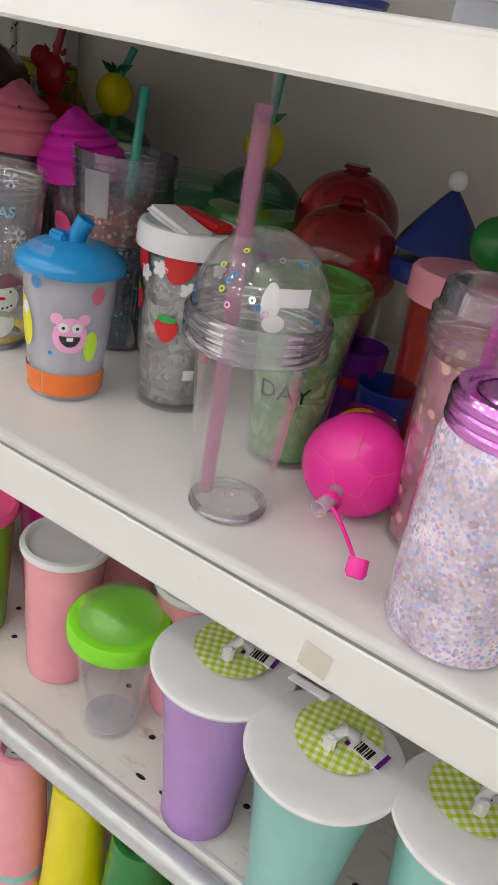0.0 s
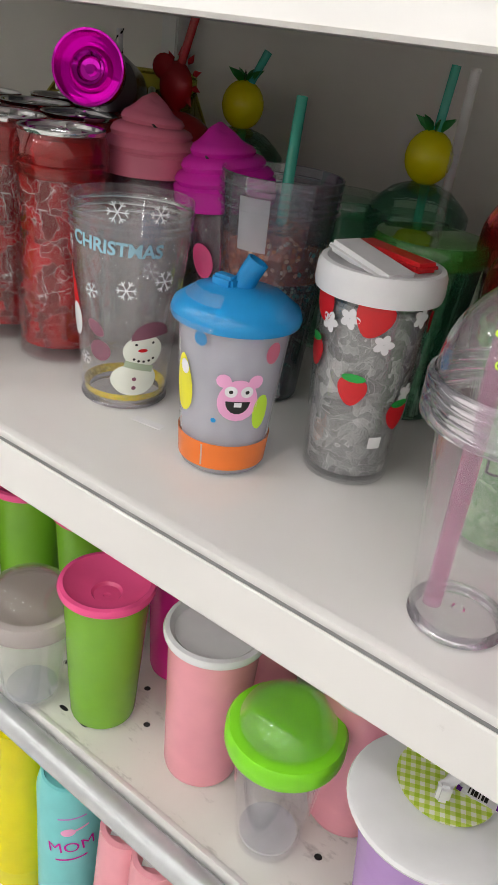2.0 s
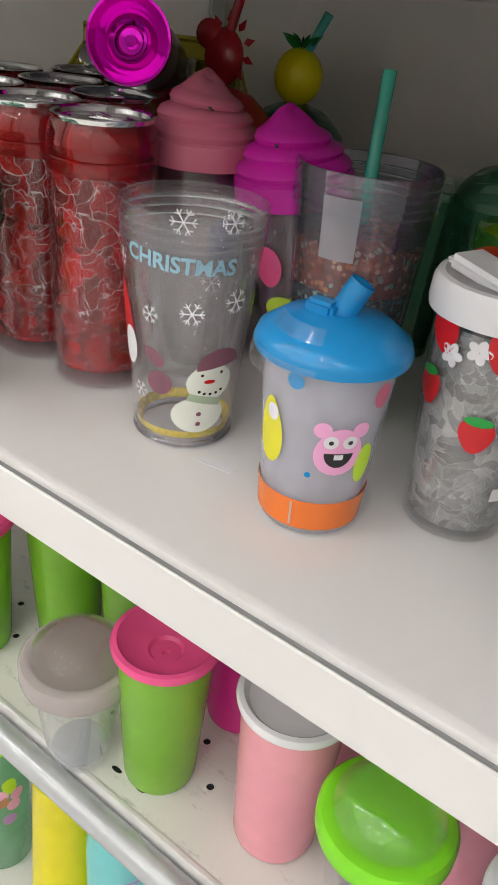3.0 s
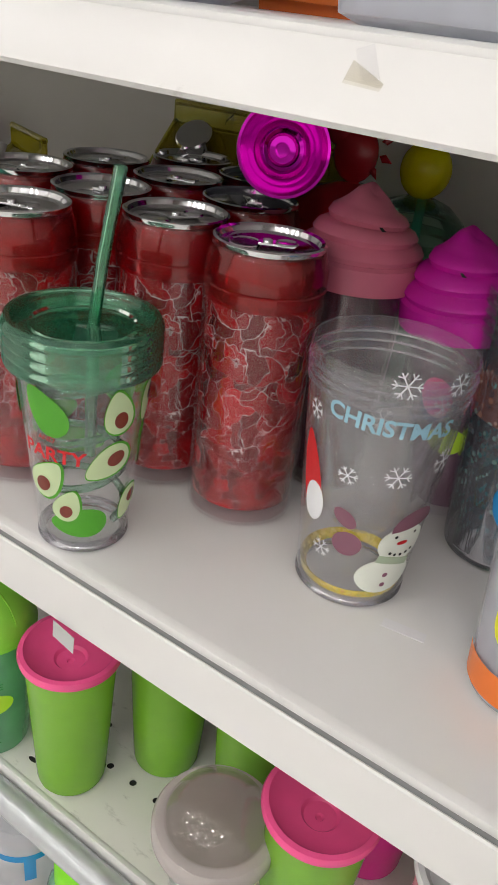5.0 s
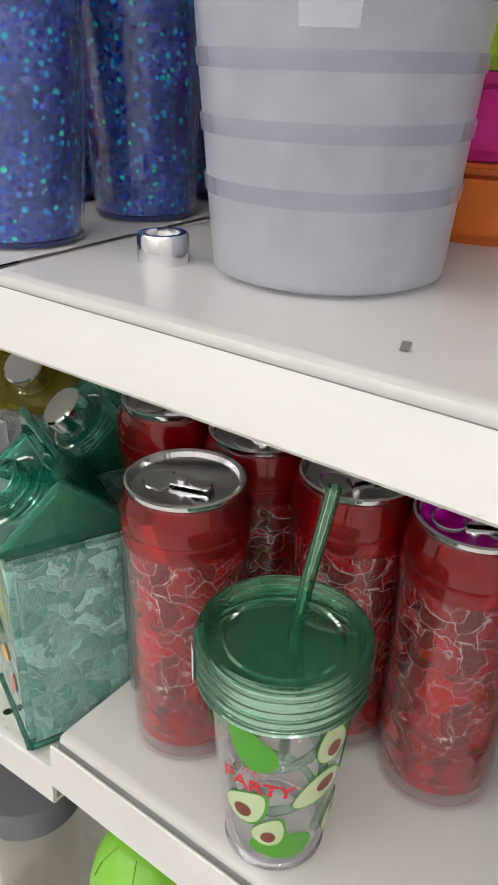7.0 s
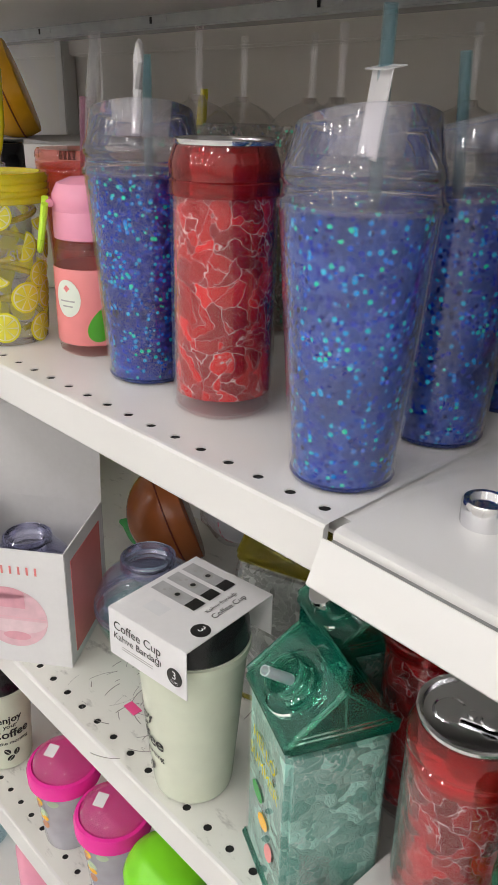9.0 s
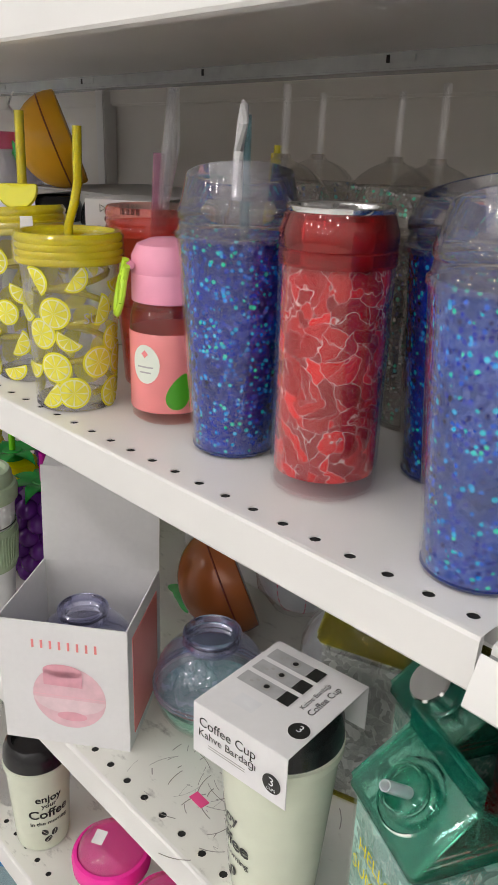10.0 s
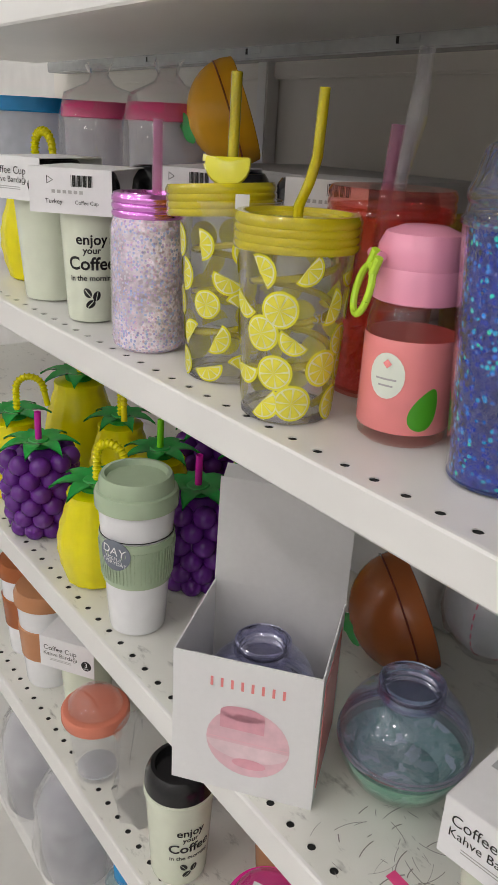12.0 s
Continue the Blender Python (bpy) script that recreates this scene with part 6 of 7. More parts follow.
def lemon_cup(x, y, h, seed, rz, tilt, wedge):
    t = thing("lemon_cup", "clear cup printed with lemons and yellow screw lid", "cup", x, y, ZT, rz, group="lemon cups")
    rb, rt = 0.0318, 0.0395
    c = cone(rb, rt, h - 0.012)
    b = part("cup", lathe(wall(rb, rt, h - 0.010, floor=0.006), 56), "glass", t)
    foot_ring(b, rb)
    rnd = random.Random(seed)
    for row in range(5):
        for k in range(7):
            lemon_slice(b, c, -180 + 51.4 * k + 25 * (row % 2) + rnd.uniform(-9, 9), 0.016 + 0.0225 * row + rnd.uniform(-0.003, 0.003), rnd.uniform(1.0, 1.2), rnd.random() < 0.5, rnd.uniform(0, 360))
    coil(t, 0.0285, 0.014, h - 0.02, 3.5, 0.0026, "clear_yellow", label="yellow coiled straw")
    lid = part("lid", moved(lathe(ribbed(0.0428, h - 0.022, h - 0.001, 4, 0.001) + [(0.041, h + 0.001), (0.037, h + 0.001), (0.0355, h - 0.002), (0, h - 0.002)], 56), pose(0, 0, 0, 0, tilt, 0)), "clear_yellow", t, "ringed clear yellow lid")
    part("lid_core", moved(lathe([(0.0385, h - 0.020), (0.0385, h - 0.004), (0, h - 0.004)], 40), pose(0, 0, 0, 0, tilt, 0)), "clear_yellow", lid)
    part("lettering", wrapped(lettering("SUMMER", 0.012), c, 20, h * 0.55, -0.0012), "frost2", b)
    if wedge:
        straw(t, (-0.002, 0, h - 0.02), (-0.004, 0.004, h + 0.078), 0.0042, "clear_yellow")
        w = part("lemon_wedge", moved(lathe([(0, -0.003), (0.0165, -0.003), (0.0175, 0), (0.0165, 0.003), (0, 0.003)], 28), Matrix.Translation((0.000, -0.006, h + 0.016)) @ pose(0, 0, 0, 80, 18, 40)), "lemon", t, "plastic lemon wedge")
        for v in w.data.vertices:
            if v.co.z > h + 0.020:
                v.co.z = h + 0.020
        part("segments", moved(join([disc(0.014, 0.014, 2, 40, 0, 0, 180 + 30 * k + 4, 180 + 30 * k + 26) for k in range(6)]), Matrix.Translation((-0.002, -0.0108, h + 0.018)) @ pose(0, 0, 0, 80, 18, 40)), "lemonpale", w)
        part("sticker", moved(sheet(0.010, 0.010), Matrix.Translation((0.037, -0.026, h - 0.008)) @ pose(0, 0, 0, 90, 0, 50)), "paper", lid)
    else:
        straw(t, (-0.004, 0.002, h - 0.02), (0.010, 0.006, h + 0.076), 0.0036, "clear_yellow", mid=[(-0.003, 0.002, h + 0.004), (0.004, 0.004, h + 0.020), (0.009, 0.005, h + 0.036)])


lemon_cup(-0.396, 0.034, 0.138, 3, 0, 0, False)
lemon_cup(-0.492, 0.046, 0.148, 5, 10, -5, True)
sequin_cup(-0.594, 0.030, ZT, 0.0330, 0.134, 0.192, "pastel sequin can cup with violet chrome lid and lilac straw")


def sport_bottle():
    t = thing("sport_bottle", "pink flip-top bottle with a lime carry ring", "bottle", -0.322, 0.076, ZT)
    b = part("bottle", lathe([(0, 0.001), (0.026, 0), (0.0295, 0.003), (0.030, 0.008), (0.030, 0.080), (0.027, 0.090), (0.0245, 0.094), (0.023, 0.094)]), "clear_blush", t)
    part("sleeve", lathe([(0.0303, 0.010), (0.0308, 0.011), (0.0308, 0.070), (0.0303, 0.071)]), "coralpink", b, "coral printed sleeve")
    cap = part("cap", lathe([(0.0262, 0.092), (0.0285, 0.093), (0.0285, 0.113), (0.0282, 0.1135), (0.0285, 0.114), (0.0280, 0.126), (0.024, 0.134), (0.014, 0.138), (0, 0.139)], 44), "bottlepink", t, "pink flip cap")
    part("pin", moved(sweep([(-0.010, 0, 0), (0.010, 0, 0)], 0.003, 12), Matrix.Translation((-0.012, -0.028, 0.120)) @ pose(0, 0, 0, 0, 0, -25)), "bottlepink", cap)
    ring = [(0.0125 * math.cos(radians(20 * k)), 0.0165 * math.sin(radians(20 * k)) - 0.016, 0) for k in range(19)]
    part("carry_ring", moved(join([sweep(ring, 0.0024, 8), sweep([(-0.005, -0.002, 0), (-0.005, 0.010, 0)], 0.0028, 8), sweep([(0.005, -0.002, 0), (0.005, 0.010, 0)], 0.0028, 8)]), Matrix.Translation((-0.008, -0.035, 0.113)) @ pose(0, 0, 0, 80, 22, -30)), "acid", t, "lime green carry ring")
    c = lambda z: 0.0308
    part("badge", wrapped(disc(0.0120, 0.0150, 4, 22), c, -72, 0.048), "snow", b, "pale oval badge")
    part("badge_mark", wrapped(disc(0.0030, 0.0030, 1, 4, 0, 0), c, -72, 0.056, 0.0009), "coralpink", b)
    part("badge_script", wrapped(join([sheet(0.014, 0.0012, 5, 1), moved(sheet(0.010, 0.0012, 5, 1), Matrix.Translation((0, -0.0042, 0)))]), c, -72, 0.046, 0.0009), "grey", b)
    part("leaf_print", wrapped(disc(0.0085, 0.0150, 4, 20, 0.35, -20), c, -22, 0.028), "avo", b)


sport_bottle()
t = thing("gel_cup", "large coral gel cup with a coral screw lid", "cup", -0.405, 0.128, ZT)
part("cup", lathe(wall(0.034, 0.044, 0.140)), "clear_coral", t)
part("gel", lathe([(0, 0.006), (0.031, 0.006), (0.036, 0.07), (0, 0.072)]), "coral_gel", t)
part("lid", lathe(ribbed(0.0470, 0.132, 0.152, 3, 0.001) + [(0.045, 0.154), (0, 0.154)], 48), "clear_coral", t, "ringed clear coral lid")
straw(t, (-0.01, 0, 0.10), (-0.004, 0.002, 0.196), 0.0052, "clear_pink")
straw(t, (0.006, -0.004, 0.10), (0.012, 0.004, 0.245), 0.0045, "wrap", "straw in a clear wrapper", [(0.009, -0.002, 0.16)])
part("wrapper", sweep([(0.008, -0.003, 0.155), (0.012, 0.002, 0.20), (0.014, 0.005, 0.246)], 0.008, 7, 0.0005, [0.6, 1, 0.5]), "wrap", t, "crinkled clear wrapper")
t = thing("straw_cup", "cup at the back with two dull yellow straws", "cup", -0.395, 0.235, ZT)
part("cup", lathe(wall(0.03, 0.038, 0.13)), "clear_olive", t)
straw(t, (0.004, 0, 0.05), (0.016, 0.004, 0.205), 0.0036, "strawyellow")
straw(t, (-0.004, 0, 0.05), (0.010, 0.006, 0.198), 0.0036, "strawyellow")


def coffee_mug(x, y, z, label, rz=0, h=0.125, rb=0.0295, rt=0.038, printed=True, face=-60, sleeve=True, lidded=True, sleeve_rz=0, name="coffee_cup"):
    t = thing(name, label, "cup", x, y, z, rz)
    c = cone(rb, rt, h)
    b = part("cup", lathe(wall(rb, rt, h, 0.002, 0.005), 48), "offwhite", t)
    part("rim", lathe([(rt - 0.001, h - 0.008), (rt + 0.0016, h - 0.007), (rt + 0.0016, h - 0.001), (rt - 0.001, h)], 48), "offwhite", b)
    if lidded:
        part("lid", lathe([(rt - 0.001, h - 0.001), (rt + 0.001, h + 0.002), (rt, h + 0.014), (rt - 0.003, h + 0.022), (rt - 0.006, h + 0.026), (rt - 0.010, h + 0.026), (rt - 0.012, h + 0.018), (0, h + 0.018)], 48), "black", t, "glossy black lid")
    if printed:
        words = [("enjoy", 0.014, 0.082, 2.0), ("your", 0.009, 0.072, 0.0), ("Coffee", 0.0175, 0.059, 0.0), ("in the morning", 0.0075, 0.0455, -2.0)]
        for w, s, zz, arc in words:
            part("lettering", wrapped(lettering(w, s, arc, s * 0.022), c, face, zz), "ink", b)
        for dx, dz, k in ((-0.0065, 0.031, 30), (0.005, 0.028, -20), (-0.003, 0.020, -50)):
            bean = part("bean_print", wrapped(disc(0.0036, 0.0052, 3, 14, 0, k), c, face + dx * 1700, dz), "ink", b)
            part("bean_line", wrapped(moved(sheet(0.0006, 0.0085, 1, 4), pose(0, 0, 0, 0, 0, k + 8)), c, face + dx * 1700, dz, 0.0009), "offwhite", bean)
    return t


def pack_sleeve(x, y, z, rz, w=0.088, d=0.078, drop=0.036, label="", text=True, cups=True, back=False):
    """A printed card folded over the lids of a set of cups."""
    t = thing("card_sleeve", label, "packaging", x, y, z, rz)
    n, arc = 6, []
    body = part("top_panel", block(w, d, 0.0008, 0), "paper", t)
    part("front_panel", block(w, 0.0008, drop, 0, (0, -d / 2, -drop + 0.0004)), "paper", t)
    part("back_panel", block(w, 0.0008, drop * 0.9, 0, (0, d / 2, -drop * 0.9 + 0.0004)), "paper", t)
    f = lambda u, v: Matrix.Translation((u, -d / 2 - 0.0008, -drop / 2 + v)) @ pose(0, 0, 0, 90, 0, 0)
    if text:
        part("lettering", moved(lettering("Coffee Cup", 0.0105), f(-w * 0.12, 0.008)), "ink", body, "Coffee Cup in black type")
        part("lettering", moved(lettering("Kahve Barda\u011f\u0131", 0.0085), f(-w * 0.12, -0.001)), "ink", body)
        part("fine_print", moved(join([moved(sheet(0.032, 0.0008, 1, 1), Matrix.Translation((0, -0.002 * k, 0))) for k in range(2)]), f(-w * 0.12, -0.008)), "grey", body)
        dot = part("count_dot", moved(lathe([(0, 0), (0.0072, 0), (0.0072, 0.0003), (0, 0.0003)], 28), f(w * 0.36, -0.005)), "ink", body)
        part("lettering", moved(lettering("3", 0.0095), Matrix.Translation((0, -0.0006, 0)) @ f(w * 0.36, -0.0035)), "white", dot)
        part("lettering", moved(lettering("CUPS", 0.003), Matrix.Translation((0, -0.0006, 0)) @ f(w * 0.36, -0.0090)), "white", dot)
    if back:
        part("lettering", moved(lettering("Turkey", 0.006), f(-w * 0.2, -0.009)), "ink", body)
        part("lettering", moved(lettering("Coffee Cup", 0.005), f(w * 0.2, -0.009)), "ink", body)
        part("bars", moved(join([moved(sheet(0.0006 + 0.0007 * (k % 3), 0.010, 1, 1), Matrix.Translation((0.0017 * k, 0, 0))) for k in range(13)]), f(w * 0.02, 0.010)), "ink", body)
        part("recycle_mark", moved(lathe([(0.0033, 0), (0.0044, 0.0002)], 3), f(-w * 0.25, 0.010)), "ink", body)
        part("care_marks", moved(join([moved(sheet(0.0035, 0.003, 1, 1), Matrix.Translation((0.0055 * k, 0, 0))) for k in range(6)]), f(-w * 0.2, 0.0)), "grey", body)
    if cups:
        g = lambda u, v: Matrix.Translation((u, v, 0.0012))
        for k in range(3):
            yy = 0.030 - 0.0165 * k
            pic = part("cup_picture", moved(sheet(0.036, 0.0125, 1, 1), g(-0.016, yy)), "silver_ink", body)
            part("lid_picture", moved(sheet(0.010, 0.0125, 1, 1), Matrix.Translation((0, 0, 0.0004)) @ g(0.006, yy)), "ink", pic)
            part("print_picture", moved(join([disc(0.0040, 0.0040, 1, 14), moved(disc(0.0015, 0.0012, 1, 8), Matrix.Translation((-0.009, 0.002, 0))), moved(disc(0.0015, 0.0012, 1, 8), Matrix.Translation((-0.012, -0.0015, 0)))]), Matrix.Translation((0, 0, 0.0004)) @ g(-0.012, yy)), "grey", pic)
            part("print_ring", moved(disc(0.0022, 0.0022, 1, 10), Matrix.Translation((0, 0, 0.0008)) @ g(-0.012, yy)), "ink", pic)
        d2 = part("count_dot", moved(lathe([(0, 0), (0.0072, 0), (0.0072, 0.0003), (0, 0.0003)], 28), g(0.030, -0.022)), "ink", body)
        part("lettering", moved(lettering("3", 0.009), Matrix.Translation((0, 0, 0.0006)) @ g(0.030, -0.021)), "white", d2)
        part("lettering", moved(lettering("Coffee Cup", 0.0075), g(0.026, 0.012) @ pose(0, 0, 0, 0, 0, 90)), "ink", body)
        part("lettering", moved(lettering("Kahve Barda\u011f\u0131", 0.0055), g(0.0185, 0.012) @ pose(0, 0, 0, 0, 0, 90)), "ink", body)
        part("sticker", moved(sheet(0.018, 0.012, 1, 1), g(-0.012, -0.024)), "white", body)
    return t


Z1 = 1.018
# upper shelf, boxed sets of coffee cups
coffee_mug(-0.712, 0.028, ZT, "cream coffee cup printed with black lettering", 0, 0.118, 0.024, 0.0295, True, -22, lidded=True)
coffee_mug(-0.826, 0.032, ZT, "plain cream coffee cup with a black lid", 0, 0.122, 0.030, 0.038, False)
pack_sleeve(-0.716, 0.030, ZT + 0.146, 42, 0.082, 0.086, 0.040, "white card sleeve printed with a bar code", False, False, True)
pack_sleeve(-0.826, 0.032, ZT + 0.150, 25, 0.070, 0.096, 0.042, "white card sleeve printed Coffee Cup", True, False)
for x, y in ((-0.725, 0.115), (-0.640, 0.150), (-0.560, 0.180), (-0.480, 0.215)):
    coffee_mug(x, y, ZT, "cream coffee cup with a black lid, boxed in a set", 0, 0.122, 0.028, 0.034, False, name="coffee_cup")
for x, y in ((-0.665, 0.135), (-0.53, 0.19)):
    pack_sleeve(x, y, ZT + 0.1505, 30, 0.075, 0.085, 0.035, "white card sleeve over black lids", False, False, True)


def half_fruit(x, y, z, r, mat, label, rx, rz, sticker):
    t = thing("fruit_bowl", label, "bowl", x, y, z, rz, rx)
    b = part("bowl", lathe([(r * math.sin(radians(a)), -r * 0.95 * math.cos(radians(a))) for a in range(0, 91, 9)] + [(r * 0.97, 0.012), (r * 0.93, 0.013), (0, 0.013)], 44), mat, t)
    part("lid_seam", lathe([(r * 0.985, -0.010), (r + 0.0008, -0.0095), (r + 0.0006, -0.0085), (r * 0.985, -0.008)], 44), "brown" if mat == "amber" else "pit", b)
    part("leaf", join([moved(disc(0.010, 0.018, 3, 14, 0.3), Matrix.Translation((0.012 * k - 0.006, 0, -r * 0.97)) @ pose(0, 0, 0, 20 * k, 30, 40 * k)) for k in range(3)]), "leafgreen", b)
    if sticker:
        barcode(b, 0.026, 0.018, pose(0, 0, 0, 0, 0, -78) @ Matrix.Translation((r * 0.93, 0, -r * 0.40)) @ pose(0, 0, 0, 0, 112, 0) @ pose(0, 0, 0, 0, 0, 60))


half_fruit(-0.800, 0.255, ZT + 0.205, 0.060, "amber", "orange bowl shaped like half an orange, sticker on it", 70, 149, True)
plain_box("carton_box", "grey cardboard box at the back of the shelf", "box", -0.87, -0.55, 0.235, 0.43, ZT + 0.0005, ZT + 0.146, "greycard", 0.003, kind="")


def wrapped_pitcher(x, y):
    t = thing("wrapped_pitcher", "grey pitcher with pink lid wrapped in cellophane", "pitcher", x, y, ZT, group="wrapped pitchers")
    part("body", lathe(wall(0.045, 0.052, 0.195)), "frost", t)
    part("lid", lathe([(0.05, 0.19), (0.054, 0.192), (0.054, 0.206), (0.050, 0.212), (0, 0.213)], 40), "hotpink", t, "dull pink lid")
    w = part("cellophane", lathe([(0.056, 0.0), (0.060, 0.05), (0.057, 0.12), (0.060, 0.19), (0.048, 0.222), (0.020, 0.235), (0.012, 0.245), (0.018, 0.26)], 26), "wrap", t, "crinkled cellophane wrapper")
    rnd = random.Random(2)
    for v in w.data.vertices:
        v.co += Vector((rnd.uniform(-1, 1), rnd.uniform(-1, 1), rnd.uniform(-1, 1))) * 0.003
    part("lettering", wrapped(lettering("Water", 0.020), lambda z: 0.053, -50, 0.12), "grey", t)


wrapped_pitcher(-0.905, 0.225)
wrapped_pitcher(-1.06, 0.205)
t = thing("storage_jar", "pale blue-white jar with a blue lid", "jar", -1.20, 0.16, ZT)
part("body", lathe(wall(0.06, 0.064, 0.20)), "frost2", t)
part("lid", lathe([(0.064, 0.195), (0.067, 0.197), (0.067, 0.215), (0, 0.216)], 40), "blue", t, "blue lid")


def flat_leaf(length, width):
    n = 7
    verts, faces = [], []
    for k in range(n):
        u = k / (n - 1)
        w = width * math.sin(math.pi * min(1, 0.12 + 0.88 * u)) * (1 - 0.3 * u)
        zz = 0.35 * length * math.sin(u * 2.2) * 0.6 - 0.30 * length * u * u
        for s in (-1, 0, 1):
            verts.append((length * u, s * w, zz - (0.0018 if s == 0 else 0)))
    for k in range(n - 1):
        for s in (0, 1):
            a = 3 * k + s
            faces.append((a, a + 1, a + 4, a + 3))
    o = len(verts)
    verts += [(x, y, z - 0.0014) for x, y, z in verts]
    faces += [tuple(o + i for i in f[::-1]) for f in faces]
    return mesh("leaf", verts, faces)


def fruit_cup(x, y, z, fruit, rz, bendy, label, s=1.0):
    t = thing("fruit_cup", label, "cup", x, y, z, rz, group="fruit-shaped cups")
    h, r = 0.115 * s, 0.043 * s
    if fruit == "grape":
        b = part("body", lathe([(0, 0.001), (r * 0.62, 0), (r * 0.80, 0.02 * s), (r * 0.92, h * 0.6), (r * 0.86, h * 0.88), (r * 0.5, h), (0, h)], 32), "grape", t)
        berry = blob_sphere(0.0135 * s, 12, 8, 1, 1, 0.95)
        for k in range(6):
            zz = 0.012 * s + k * 0.0178 * s
            rr = r * (0.70 + 0.24 * math.sin(min(1, (k + 0.6) / 4.2) * 1.9))
            for j in range(9):
                a = radians(40 * j + 20 * (k % 2))
                part("berry", berry, "grape", b).location = (rr * 0.93 * math.cos(a), rr * 0.93 * math.sin(a), zz)
        top = 0.112 * s
    else:
        prof = [(0, 0.001), (r * 0.68, 0)] + [(r * (0.72 + 0.30 * math.sin(math.pi * min(1, 0.10 + k / 12))), 0.003 + k * (h - 0.006) / 12) for k in range(13)] + [(r * 0.5, h), (0, h)]
        me = lathe(prof, 48)
        for v in me.vertices:
            a = math.atan2(v.co.y, v.co.x)
            q = 1 + 0.035 * math.sin(7 * a + v.co.z * 170) * math.sin(7 * a - v.co.z * 170)
            v.co.x *= q
            v.co.y *= q
        b = part("body", me, "yellow", t, "yellow quilted pineapple body")
        top = h
    crown = part("crown", lathe([(0.016 * s, top - 0.004), (0.017 * s, top + 0.006), (0.012 * s, top + 0.012), (0, top + 0.012)], 20), "leafgreen", t)
    for k in range(7):
        part("leaf", moved(flat_leaf(0.050 * s, 0.0125 * s), Matrix.Translation((0, 0, top + 0.006)) @ pose(0, 0, 0, 0, -6, 51.4 * k + 12)), "leafgreen", crown)
    if bendy:
        arch = [(0.004, 0, top)] + [(0.004 + 0.019 * (1 - math.cos(radians(a))) * 1.0, 0, top + 0.040 + 0.019 * math.sin(radians(a))) for a in range(0, 181, 15)] + [(0.046, 0, top + 0.018)]
        st = part("straw", sweep(arch, 0.0042, 10, 0.001), "yellow", t, "yellow bendy straw")
        part("ribs", join([moved(lathe([(0.0042, -0.0012), (0.0056, 0), (0.0042, 0.0012)], 12), Matrix.Translation(arch[k]) @ Matrix.Rotation(radians(min(180, max(0, 15 * (k - 1)))), 4, "Y")) for k in range(1, 14)] + [moved(lathe([(0.0042, -0.0012), (0.0056, 0), (0.0042, 0.0012)], 12), Matrix.Translation((0.004, 0, top + 0.010 + 0.005 * k))) for k in range(6)]), "yellow", st)
    else:
        straw(t, (0, 0, top), (0.001, 0, top + 0.048), 0.0042, "magenta" if fruit == "grape" else "limegreen")


fruit_cup(-0.724, 0.030, Z1, "pineapple", 30, True, "yellow pineapple cup with green leaves and bendy straw")
fruit_cup(-0.868, 0.020, Z1, "grape", 0, False, "purple berry cup with green leaves and straw", 1.02)
fruit_cup(-0.985, 0.030, Z1, "pineapple", 60, True, "yellow pineapple cup with green leaves and bendy straw")
fruit_cup(-0.655, 0.125, Z1, "grape", 40, False, "purple berry cup with green leaves and straw", 1.02)
fruit_cup(-0.900, 0.150, Z1, "pineapple", -20, True, "yellow pineapple cup with green leaves and bendy straw")
fruit_cup(-0.770, 0.140, Z1, "pineapple", 100, False, "yellow pineapple cup with green leaves and straw")
fruit_cup(-0.805, 0.240, Z1, "grape", 10, False, "purple berry cup with green leaves and straw")
fruit_cup(-0.690, 0.235, Z1, "pineapple", 170, False, "yellow pineapple cup with green leaves and straw")
fruit_cup(-1.040, 0.150, Z1, "pineapple", 10, True, "yellow pineapple cup with green leaves and bendy straw", 1.2)
fruit_cup(-0.940, 0.060, ZT, "pineapple", 10, True, "yellow pineapple cup with green leaves and bendy straw")


